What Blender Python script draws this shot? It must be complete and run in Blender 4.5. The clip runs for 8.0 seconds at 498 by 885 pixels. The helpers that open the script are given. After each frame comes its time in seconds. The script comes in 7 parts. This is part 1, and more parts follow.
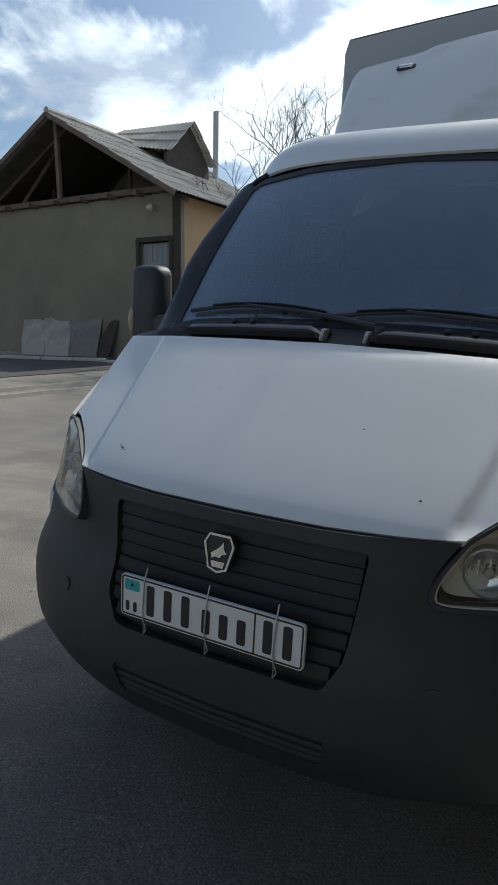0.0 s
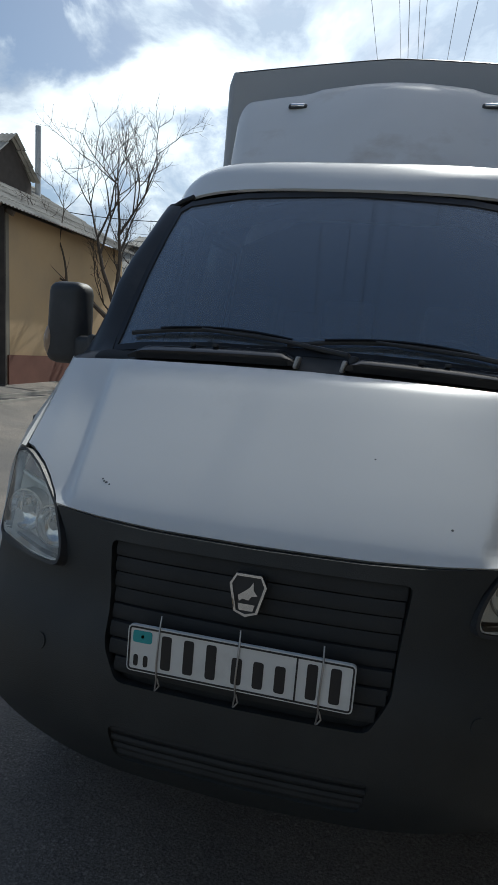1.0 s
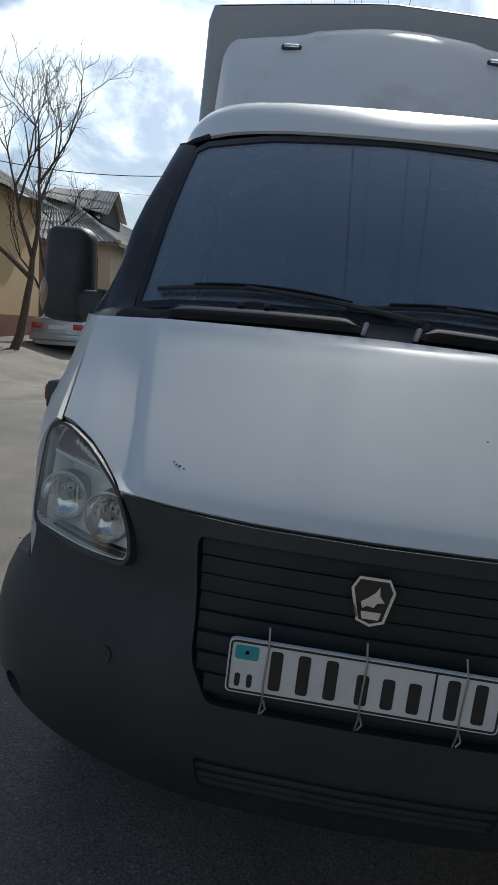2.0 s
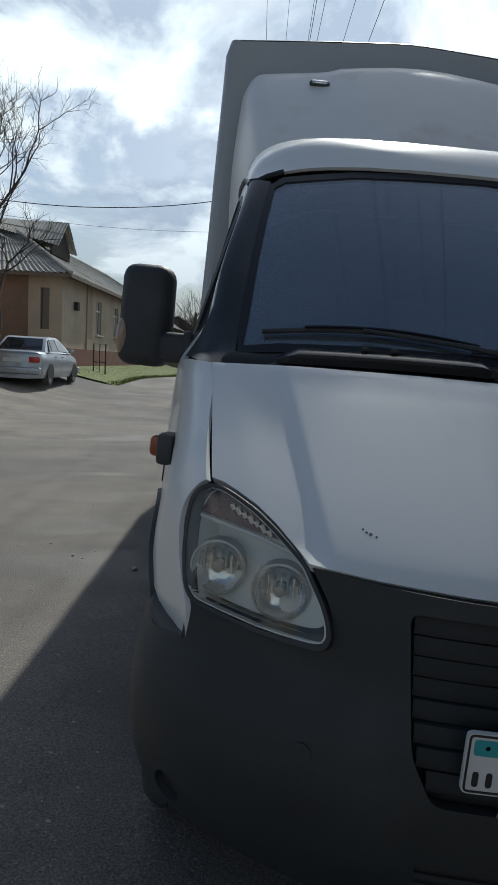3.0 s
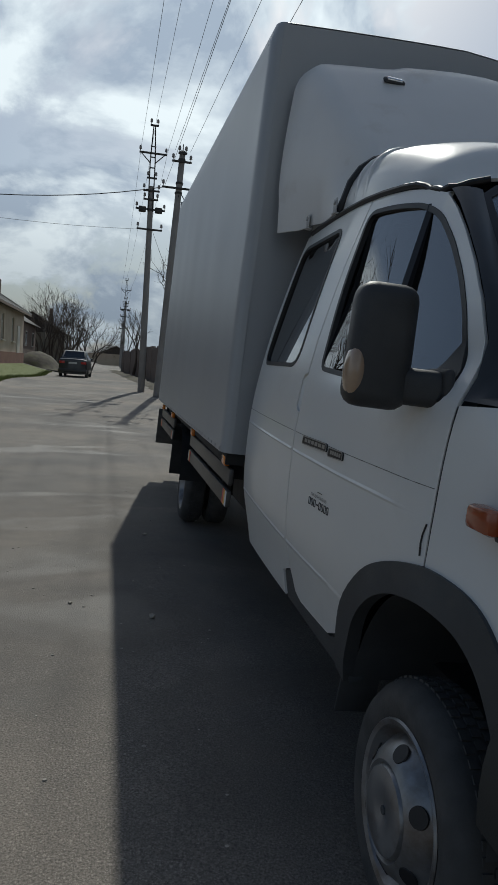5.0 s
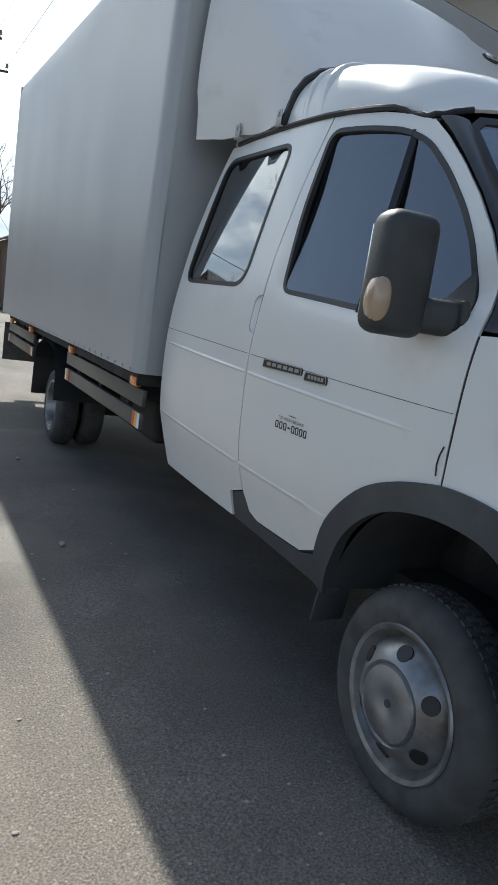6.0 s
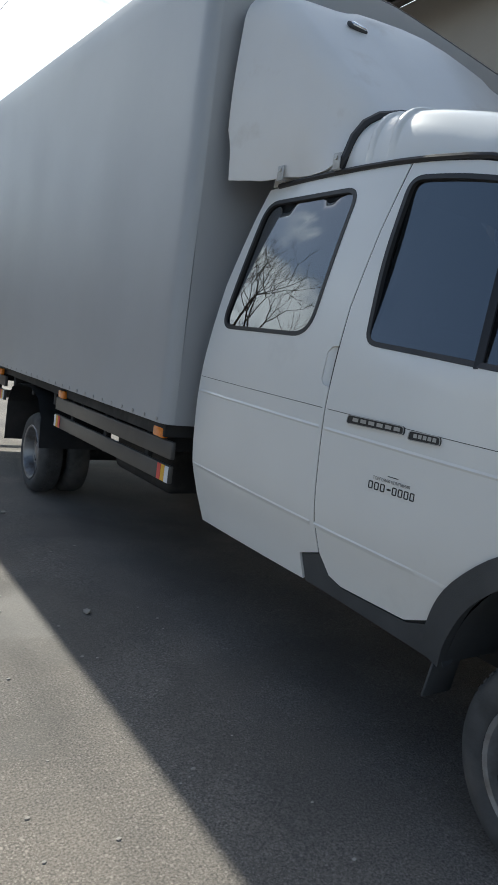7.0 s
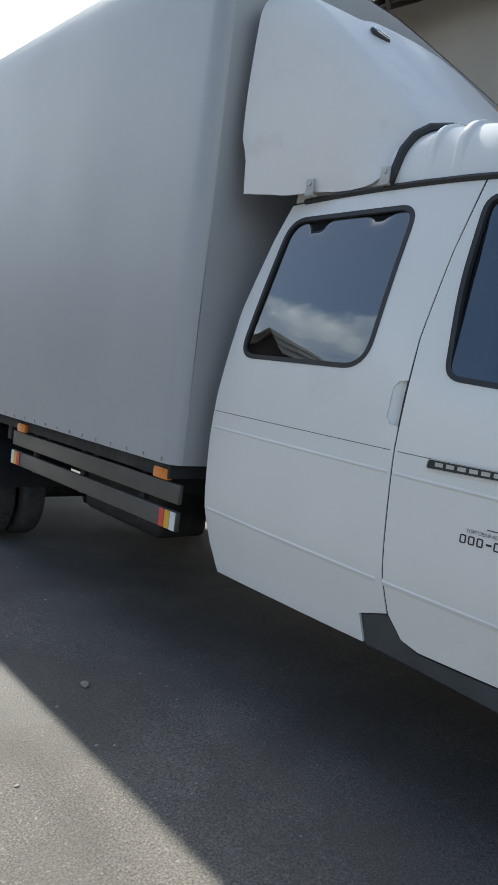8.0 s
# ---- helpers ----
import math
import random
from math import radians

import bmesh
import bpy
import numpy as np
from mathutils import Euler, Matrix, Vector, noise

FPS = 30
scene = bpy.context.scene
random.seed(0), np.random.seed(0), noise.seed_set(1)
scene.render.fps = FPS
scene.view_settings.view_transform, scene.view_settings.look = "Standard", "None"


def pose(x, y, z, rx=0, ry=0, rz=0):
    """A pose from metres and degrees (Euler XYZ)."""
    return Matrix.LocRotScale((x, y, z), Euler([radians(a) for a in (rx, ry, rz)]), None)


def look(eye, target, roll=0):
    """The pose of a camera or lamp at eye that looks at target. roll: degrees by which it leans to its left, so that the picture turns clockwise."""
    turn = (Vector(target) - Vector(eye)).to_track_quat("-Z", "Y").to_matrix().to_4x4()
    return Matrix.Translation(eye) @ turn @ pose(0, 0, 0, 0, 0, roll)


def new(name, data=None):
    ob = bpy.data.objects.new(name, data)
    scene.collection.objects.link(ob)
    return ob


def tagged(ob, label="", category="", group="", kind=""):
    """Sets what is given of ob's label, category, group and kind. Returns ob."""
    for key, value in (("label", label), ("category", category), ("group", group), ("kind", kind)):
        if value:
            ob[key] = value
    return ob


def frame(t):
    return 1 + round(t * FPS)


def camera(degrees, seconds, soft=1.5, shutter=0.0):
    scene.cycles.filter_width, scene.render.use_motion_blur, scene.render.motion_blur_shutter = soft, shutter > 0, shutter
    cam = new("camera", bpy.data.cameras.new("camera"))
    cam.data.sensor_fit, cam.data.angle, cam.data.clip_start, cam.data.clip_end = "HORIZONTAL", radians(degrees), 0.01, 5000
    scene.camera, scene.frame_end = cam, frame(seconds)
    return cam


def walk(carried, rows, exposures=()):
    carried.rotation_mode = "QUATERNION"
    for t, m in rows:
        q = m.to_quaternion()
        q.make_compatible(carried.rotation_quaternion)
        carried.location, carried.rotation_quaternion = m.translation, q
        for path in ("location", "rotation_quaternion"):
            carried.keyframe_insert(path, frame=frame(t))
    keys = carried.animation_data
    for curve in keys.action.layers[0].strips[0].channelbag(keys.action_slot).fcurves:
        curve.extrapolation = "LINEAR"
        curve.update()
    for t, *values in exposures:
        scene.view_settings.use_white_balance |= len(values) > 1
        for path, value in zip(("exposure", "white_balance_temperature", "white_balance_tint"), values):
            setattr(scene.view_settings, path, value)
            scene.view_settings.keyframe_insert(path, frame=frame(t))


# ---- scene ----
cam = camera(40.5, 8.0)
PATH = [
    (0, (0.856, -1.335, 1.456), (-0.111, 0.387, 1.137), 0.4),
    (0.5, (0.591, -1.346, 1.428), (-0.209, 0.479, 1.251), -1.1),
    (1, (0.353, -1.43, 1.451), (-0.114, 0.5, 1.214), 2.0),
    (1.5, (0.148, -1.403, 1.437), (-0.096, 0.557, 1.12), 4.5),
    (1.7, (0.054, -1.338, 1.422), (-0.205, 0.613, 1.07), 3.7),
    (2.8, (-0.575, -1.168, 1.467), (-0.557, 0.82, 1.246), 4.6),
    (3, (-0.642, -1.136, 1.45), (-0.688, 0.85, 1.214), 3.2),
    (3.5, (-0.877, -0.992, 1.466), (-1.06, 0.998, 1.373), 2.7),
    (4, (-1.153, -0.86, 1.458), (-1.127, 1.137, 1.346), 5.6),
    (4.2, (-1.259, -0.844, 1.49), (-1.068, 1.141, 1.34), 4.2),
    (5.3, (-1.941, -0.498, 1.493), (-1.436, 1.423, 1.258), 4.6),
    (5.5, (-2.063, -0.479, 1.493), (-1.413, 1.392, 1.216), 4.6),
    (6, (-2.271, -0.374, 1.473), (-1.369, 1.364, 1.065), 6.1),
    (6.5, (-2.417, -0.099, 1.505), (-1.484, 1.65, 1.245), 3.5),
    (7, (-2.685, 0.097, 1.519), (-1.599, 1.746, 1.203), 5.1),
    (7.5, (-2.79, 0.349, 1.474), (-1.619, 1.928, 1.105), 2.7),
    (8, (-2.9, 0.71, 1.528), (-1.596, 2.207, 1.286), 4.9),
]
walk(cam, [(t, look(eye, target, roll)) for t, eye, target, roll in PATH],
     exposures=[(0.0, 0.16, 5800, 2), (1.0, -0.06, 5800, 2), (1.7, 0.06, 5800, 2), (3.0, -0.24, 5800, 2), (4.2, -0.82, 5800, 2), (5.3, -0.46, 5950, 2), (5.6, -0.16, 6000, 2), (5.85, 0.42, 6000, 2), (6.1, 0.86, 6000, 2), (6.6, 0.83, 6000, 2), (7.0, 0.60, 5970, 2), (7.5, 0.98, 5950, 2), (8.0, 0.95, 5950, 2)])

from mathutils.geometry import delaunay_2d_cdt

# ---- world and light ----
SUN_DIR = Vector((0.688, 3.95, 3.66)).normalized()
SUN_EL = math.asin(SUN_DIR.z)
SUN_AZ = math.atan2(SUN_DIR.x, SUN_DIR.y)

world = bpy.data.worlds.new("world")
scene.world = world
world.use_nodes = True


def build_world():
    nt = world.node_tree
    nt.nodes.clear()
    N, K = nt.nodes.new, nt.links.new
    out, bg = N("ShaderNodeOutputWorld"), N("ShaderNodeBackground")
    sky = N("ShaderNodeTexSky")
    sky.sky_type, sky.sun_disc = "NISHITA", False
    sky.sun_elevation, sky.sun_rotation = SUN_EL, SUN_AZ
    sky.dust_density = 2.0
    co, sep = N("ShaderNodeTexCoord"), N("ShaderNodeSeparateXYZ")
    K(co.outputs["Generated"], sep.inputs[0])
    # clouds lie on a flat sheet overhead
    up = N("ShaderNodeMath")
    up.operation = "MAXIMUM"
    up.inputs[1].default_value = 0.0
    K(sep.outputs["Z"], up.inputs[0])
    add = N("ShaderNodeMath")
    add.operation = "ADD"
    add.inputs[1].default_value = 0.50
    K(up.outputs[0], add.inputs[0])
    div = N("ShaderNodeVectorMath")
    div.operation = "DIVIDE"
    comb = N("ShaderNodeCombineXYZ")
    for n in range(3):
        K(add.outputs[0], comb.inputs[n])
    K(co.outputs["Generated"], div.inputs[0])
    K(comb.outputs[0], div.inputs[1])
    def puffs(vec):
        n = N("ShaderNodeTexNoise")
        n.inputs["Scale"].default_value = 2.6
        n.inputs["Detail"].default_value = 8
        n.inputs["Roughness"].default_value = 0.57
        n.inputs["Distortion"].default_value = 0.35
        K(vec, n.inputs["Vector"])
        return n.outputs["Fac"]

    off = N("ShaderNodeVectorMath")
    off.operation = "ADD"
    off.inputs[1].default_value = (0.02, 0.10, 0.0)
    K(div.outputs[0], off.inputs[0])
    here, sunward = puffs(div.outputs[0]), puffs(off.outputs[0])
    cover = N("ShaderNodeValToRGB")
    cover.color_ramp.elements[0].position, cover.color_ramp.elements[1].position = 0.42, 0.485
    # the sky is clear overhead and above the houses
    over = N("ShaderNodeMath")
    over.operation = "MULTIPLY_ADD"
    over.inputs[1].default_value = -0.30
    K(sep.outputs["X"], over.inputs[0])
    K(up.outputs[0], over.inputs[2])
    clear = N("ShaderNodeMapRange")
    clear.inputs["From Min"].default_value, clear.inputs["From Max"].default_value = 0.53, 0.68
    clear.inputs["To Min"].default_value, clear.inputs["To Max"].default_value = 0.0, 0.26
    K(over.outputs[0], clear.inputs["Value"])
    thin = N("ShaderNodeMath")
    thin.operation = "SUBTRACT"
    K(here, thin.inputs[0])
    K(clear.outputs["Result"], thin.inputs[1])
    K(thin.outputs[0], cover.inputs[0])
    dif = N("ShaderNodeMath")
    dif.operation = "SUBTRACT"
    K(here, dif.inputs[0])
    K(sunward, dif.inputs[1])
    shade = N("ShaderNodeValToRGB")
    cr = shade.color_ramp
    cr.elements[0].position, cr.elements[1].position = 0.0, 1.0
    cr.elements[0].color, cr.elements[1].color = (0.44, 0.48, 0.56, 1), (1.0, 1.0, 0.99, 1)
    mid = N("ShaderNodeMapRange")
    mid.inputs["From Min"].default_value, mid.inputs["From Max"].default_value = -0.09, 0.08
    K(dif.outputs[0], mid.inputs["Value"])
    K(mid.outputs["Result"], shade.inputs[0])
    # bright haze round the sun
    dot = N("ShaderNodeVectorMath")
    dot.operation = "DOT_PRODUCT"
    dot.inputs[1].default_value = SUN_DIR
    K(co.outputs["Generated"], dot.inputs[0])
    glow = N("ShaderNodeMapRange")
    glow.inputs["From Min"].default_value, glow.inputs["From Max"].default_value = 0.3, 1.0
    glow.inputs["To Min"].default_value, glow.inputs["To Max"].default_value = 0.95, 2.0
    K(dot.outputs["Value"], glow.inputs["Value"])
    cl = N("ShaderNodeVectorMath")
    cl.operation = "SCALE"
    K(shade.outputs[0], cl.inputs[0])
    K(glow.outputs["Result"], cl.inputs["Scale"])
    skyl = N("ShaderNodeVectorMath")
    skyl.operation = "SCALE"
    skyl.inputs["Scale"].default_value = SKY_STRENGTH
    K(sky.outputs[0], skyl.inputs[0])
    mix = N("ShaderNodeMix")
    mix.data_type = "RGBA"
    K(cover.outputs[0], mix.inputs["Factor"])
    K(skyl.outputs[0], mix.inputs["A"])
    K(cl.outputs[0], mix.inputs["B"])
    # low haze along the horizon
    hz = N("ShaderNodeMapRange")
    hz.inputs["From Min"].default_value, hz.inputs["From Max"].default_value = 0.0, 0.22
    hz.inputs["To Min"].default_value, hz.inputs["To Max"].default_value = 0.75, 0.0
    K(up.outputs[0], hz.inputs["Value"])
    mix2 = N("ShaderNodeMix")
    mix2.data_type = "RGBA"
    mix2.inputs["B"].default_value = (0.37, 0.42, 0.49, 1)
    K(hz.outputs["Result"], mix2.inputs["Factor"])
    K(mix.outputs["Result"], mix2.inputs["A"])
    K(mix2.outputs["Result"], bg.inputs["Color"])
    bg.inputs["Strength"].default_value = WORLD_STRENGTH
    K(bg.outputs[0], out.inputs[0])


SKY_STRENGTH, WORLD_STRENGTH = 0.12, 0.77
build_world()
sun = new("sun", bpy.data.lights.new("sun", "SUN"))
sun.data.energy, sun.data.angle, sun.data.color = 3.9, radians(0.6), (1.0, 0.905, 0.79)
sun.matrix_world = look(SUN_DIR * 60, (0, 0, 0))


# ---- materials ----
def mat(name, color, rough=0.6, metal=0.0, var=0.12, scale=6.0, bump=0.0, bscale=60.0, dirt=None, dscale=1.2, dlo=0.5, dhi=0.75, coat=0.0, spec=0.5, tone=None, tlo=0.4, thi=0.6, rvar=0.0):
    m = bpy.data.materials.new(name)
    m.use_nodes = True
    nt = m.node_tree
    N, K = nt.nodes.new, nt.links.new
    b = nt.nodes["Principled BSDF"]
    b.inputs["Roughness"].default_value, b.inputs["Metallic"].default_value = rough, metal
    b.inputs["Coat Weight"].default_value = coat
    b.inputs["Coat Roughness"].default_value = 0.08
    b.inputs["Specular IOR Level"].default_value = spec
    co = N("ShaderNodeTexCoord")
    n1 = N("ShaderNodeTexNoise")
    n1.inputs["Scale"].default_value, n1.inputs["Detail"].default_value = scale, 6
    K(co.outputs["Object"], n1.inputs["Vector"])
    r = N("ShaderNodeMapRange")
    r.inputs["From Min"].default_value, r.inputs["From Max"].default_value = 0.25, 0.75
    r.inputs["To Min"].default_value, r.inputs["To Max"].default_value = 1 - var, 1 + var
    K(n1.outputs["Fac"], r.inputs["Value"])
    sc = N("ShaderNodeVectorMath")
    sc.operation = "SCALE"
    sc.inputs[0].default_value = color
    K(r.outputs["Result"], sc.inputs["Scale"])
    last = sc.outputs[0]
    for col, s, lo, hi in ((dirt, dscale, dlo, dhi), (tone, dscale * 3.7, tlo, thi)):
        if not col:
            continue
        n2 = N("ShaderNodeTexNoise")
        n2.inputs["Scale"].default_value, n2.inputs["Detail"].default_value = s, 8
        n2.inputs["Roughness"].default_value = 0.62
        K(co.outputs["Object"], n2.inputs["Vector"])
        f = N("ShaderNodeMapRange")
        f.inputs["From Min"].default_value, f.inputs["From Max"].default_value = lo, hi
        K(n2.outputs["Fac"], f.inputs["Value"])
        mx = N("ShaderNodeMix")
        mx.data_type = "RGBA"
        mx.inputs["B"].default_value = (*col, 1)
        K(f.outputs["Result"], mx.inputs["Factor"])
        K(last, mx.inputs["A"])
        last = mx.outputs["Result"]
    K(last, b.inputs["Base Color"])
    if rvar:
        rr = N("ShaderNodeMapRange")
        rr.inputs["To Min"].default_value, rr.inputs["To Max"].default_value = rough - rvar, rough + rvar
        rr.inputs["From Min"].default_value, rr.inputs["From Max"].default_value = 0.3, 0.7
        K(n1.outputs["Fac"], rr.inputs["Value"])
        K(rr.outputs["Result"], b.inputs["Roughness"])
    if bump:
        n3 = N("ShaderNodeTexNoise")
        n3.inputs["Scale"].default_value, n3.inputs["Detail"].default_value = bscale, 5
        K(co.outputs["Object"], n3.inputs["Vector"])
        bp = N("ShaderNodeBump")
        bp.inputs["Strength"].default_value, bp.inputs["Distance"].default_value = bump, 0.01
        K(n3.outputs["Fac"], bp.inputs["Height"])
        K(bp.outputs[0], b.inputs["Normal"])
    return m


def glass(name, tint, gloss=0.06, dust=0.0, blur=0.0):
    """Tinted pane: see-through with a mirror sheen that grows at a slant."""
    m = bpy.data.materials.new(name)
    m.use_nodes = True
    nt = m.node_tree
    N, K = nt.nodes.new, nt.links.new
    nt.nodes.remove(nt.nodes["Principled BSDF"])
    out = nt.nodes["Material Output"]
    tr, gl, fr, mx = N("ShaderNodeBsdfTransparent"), N("ShaderNodeBsdfGlossy"), N("ShaderNodeLayerWeight"), N("ShaderNodeMixShader")
    tr.inputs[0].default_value = (*tint, 1)
    gl.inputs["Roughness"].default_value = blur
    gl.inputs["Color"].default_value = (0.95, 0.97, 1, 1)
    fr.inputs["Blend"].default_value = 0.5
    pw, ml = N("ShaderNodeMath"), N("ShaderNodeMath")
    pw.operation, ml.operation = "POWER", "MULTIPLY_ADD"
    pw.inputs[1].default_value = 4.0
    ml.inputs[1].default_value, ml.inputs[2].default_value = 0.9 - gloss, gloss
    K(fr.outputs["Facing"], pw.inputs[0])
    K(pw.outputs[0], ml.inputs[0])
    K(ml.outputs[0], mx.inputs[0])
    K(tr.outputs[0], mx.inputs[1])
    K(gl.outputs[0], mx.inputs[2])
    # a thin uneven film of road dust; its strength also paints glare haze
    df, m2, nz, fr2 = N("ShaderNodeBsdfDiffuse"), N("ShaderNodeMixShader"), N("ShaderNodeTexNoise"), N("ShaderNodeMapRange")
    df.inputs[0].default_value = (0.40, 0.42, 0.44, 1)
    nz.inputs["Scale"].default_value, nz.inputs["Detail"].default_value = 2.5, 5
    fr2.inputs["To Min"].default_value, fr2.inputs["To Max"].default_value = dust * 0.6, dust * 1.4
    K(nz.outputs["Fac"], fr2.inputs["Value"])
    K(fr2.outputs["Result"], m2.inputs[0])
    K(mx.outputs[0], m2.inputs[1])
    K(df.outputs[0], m2.inputs[2])
    K(m2.outputs[0], out.inputs[0])
    return m


PAINT = mat("white_paint", (0.755, 0.755, 0.735), 0.32, var=0.02, scale=3, dirt=(0.55, 0.54, 0.51), dscale=1.6, dlo=0.58, dhi=0.95, coat=0.35, bump=0.02, bscale=9)
FRP = mat("fairing_plastic", (0.79, 0.775, 0.75), 0.42, var=0.03, scale=3, dirt=(0.50, 0.43, 0.34), dscale=1.9, dlo=0.54, dhi=0.86, bump=0.06, bscale=5, coat=0.1)
BLACK = mat("black_plastic", (0.038, 0.040, 0.043), 0.55, var=0.25, scale=9, dirt=(0.09, 0.085, 0.08), dscale=2.2, dlo=0.5, dhi=0.85, bump=0.15, bscale=300)
BUMPER = mat("bumper_plastic", (0.027, 0.0305, 0.0315), 0.55, var=0.2, scale=7, dirt=(0.055, 0.054, 0.050), dscale=2.2, dlo=0.52, dhi=0.9, bump=0.15, bscale=300)
GRILLE = mat("grille_plastic", (0.021, 0.023, 0.0245), 0.7, var=0.25, scale=9, bump=0.1, bscale=200)
PALEGREY = mat("faded_sticker", (0.45, 0.44, 0.42), 0.5, var=0.15, scale=30)
VENT = mat("shiny_black_plastic", (0.020, 0.021, 0.023), 0.16, var=0.2, scale=6, dirt=(0.10, 0.095, 0.085), dscale=5, dlo=0.52, dhi=0.85, rvar=0.05)
PILLAR = mat("glossy_black_plastic", (0.044, 0.045, 0.047), 0.34, var=0.2, scale=6, dirt=(0.10, 0.096, 0.09), dscale=3, dlo=0.52, dhi=0.9, rvar=0.06)
GREYPL = mat("grey_plastic", (0.058, 0.063, 0.069), 0.62, var=0.2, scale=7, dirt=(0.14, 0.13, 0.12), dscale=2.2, dlo=0.5, dhi=0.9, bump=0.15, bscale=300)
RUBBER = mat("rubber", (0.066, 0.067, 0.068), 0.8, var=0.3, scale=12, dirt=(0.12, 0.11, 0.10), dscale=3, dlo=0.48, dhi=0.8, bump=0.2, bscale=90)
SEAL = mat("window_seal", (0.018, 0.018, 0.02), 0.5, var=0.2)
STEEL = mat("painted_steel_rim", (0.30, 0.305, 0.315), 0.38, metal=0.6, var=0.16, scale=9, dirt=(0.13, 0.105, 0.085), dscale=6, dlo=0.46, dhi=0.72, rvar=0.08)
CHROME = mat("chrome", (0.78, 0.79, 0.8), 0.12, metal=1.0, var=0.05)
CLIPM = mat("galvanised_clip", (0.46, 0.455, 0.44), 0.45, metal=0.25, var=0.15, scale=40)
GUARD = mat("grey_guard_rail", (0.105, 0.102, 0.098), 0.4, metal=0.3, var=0.15, scale=4, dirt=(0.16, 0.14, 0.12), dscale=2)
DIRT = mat("dark_verge_soil", (0.075, 0.064, 0.048), 0.95, var=0.4, scale=3, dirt=(0.11, 0.11, 0.05), dscale=1.2, bump=0.5, bscale=20)
DULL = mat("bare_metal", (0.42, 0.42, 0.42), 0.4, metal=0.9, var=0.15)
CHASSIS = mat("chassis_black", (0.020, 0.021, 0.023), 0.7, var=0.3, dirt=(0.07, 0.065, 0.06), dscale=4)
TARP = mat("grey_tarpaulin", (0.395, 0.408, 0.425), 0.40, var=0.03, scale=1.4, dirt=(0.335, 0.345, 0.36), dscale=0.6, dlo=0.42, dhi=0.85, bump=0.04, bscale=2.0, rvar=0.03, spec=0.7)

BOXINK = mat("faded_print", (0.21, 0.225, 0.24), 0.5, var=0.2, scale=12)
WSGLASS = glass("windscreen_glass", (0.78, 0.84, 0.89), 0.16, 0.115, 0.04)
SIDEGLASS = glass("side_glass", (0.26, 0.28, 0.29), 0.15, 0.0)
# far-side panes: the same glass, with the cab's shade put into the tint
DARKGLASS = glass("darkened_far_side_glass", (0.07, 0.08, 0.09), 0.10, 0.004)
PALE = mat("pale_amber_lens", (0.40, 0.29, 0.20), 0.2, var=0.1, scale=30, coat=0.6)
MAROON = mat("dark_maroon_reflector", (0.16, 0.085, 0.08), 0.25, metal=0.4, var=0.2, scale=60)
LAMPCUP = mat("lamp_bowl", (0.52, 0.51, 0.49), 0.25, metal=0.5, var=0.15, scale=30)
LENS = glass("lamp_lens", (0.93, 0.93, 0.91), 0.03)
MIRROR = mat("mirror_glass", (0.8, 0.82, 0.84), 0.03, metal=1.0, var=0.0)
REFLECT = mat("lamp_reflector", (0.88, 0.88, 0.88), 0.16, metal=0.9, var=0.1, scale=40)
LAMPBACK = mat("lamp_housing", (0.86, 0.85, 0.83), 0.30, metal=0.1, var=0.1)
AMBER = mat("amber_plastic", (0.75, 0.22, 0.02), 0.25, var=0.15, scale=40, coat=0.5)
REDP = mat("red_plastic", (0.45, 0.03, 0.025), 0.25, var=0.1, coat=0.5)
REPEATER = mat("repeater_lens", (0.34, 0.07, 0.018), 0.25, var=0.15, coat=0.5)
RED = mat("red_sticker", (0.62, 0.06, 0.05), 0.4, var=0.08)
YELLOW = mat("yellow_sticker", (0.75, 0.42, 0.03), 0.4, var=0.08)
WHITE = mat("white_sticker", (0.74, 0.75, 0.76), 0.4, var=0.05)
PLATE = mat("plate_white", (0.70, 0.71, 0.70), 0.35, var=0.06, scale=12, dirt=(0.45, 0.44, 0.41), dscale=5, dlo=0.55, dhi=0.9)
INK = mat("black_ink", (0.02, 0.02, 0.022), 0.5, var=0.1)
TEAL = mat("teal_ink", (0.05, 0.36, 0.38), 0.5, var=0.1)
SEATF = mat("seat_fabric", (0.035, 0.038, 0.044), 0.9, var=0.2, scale=20, bump=0.2, bscale=200)
INTERIOR = mat("cab_lining", (0.030, 0.032, 0.036), 0.8, var=0.1)


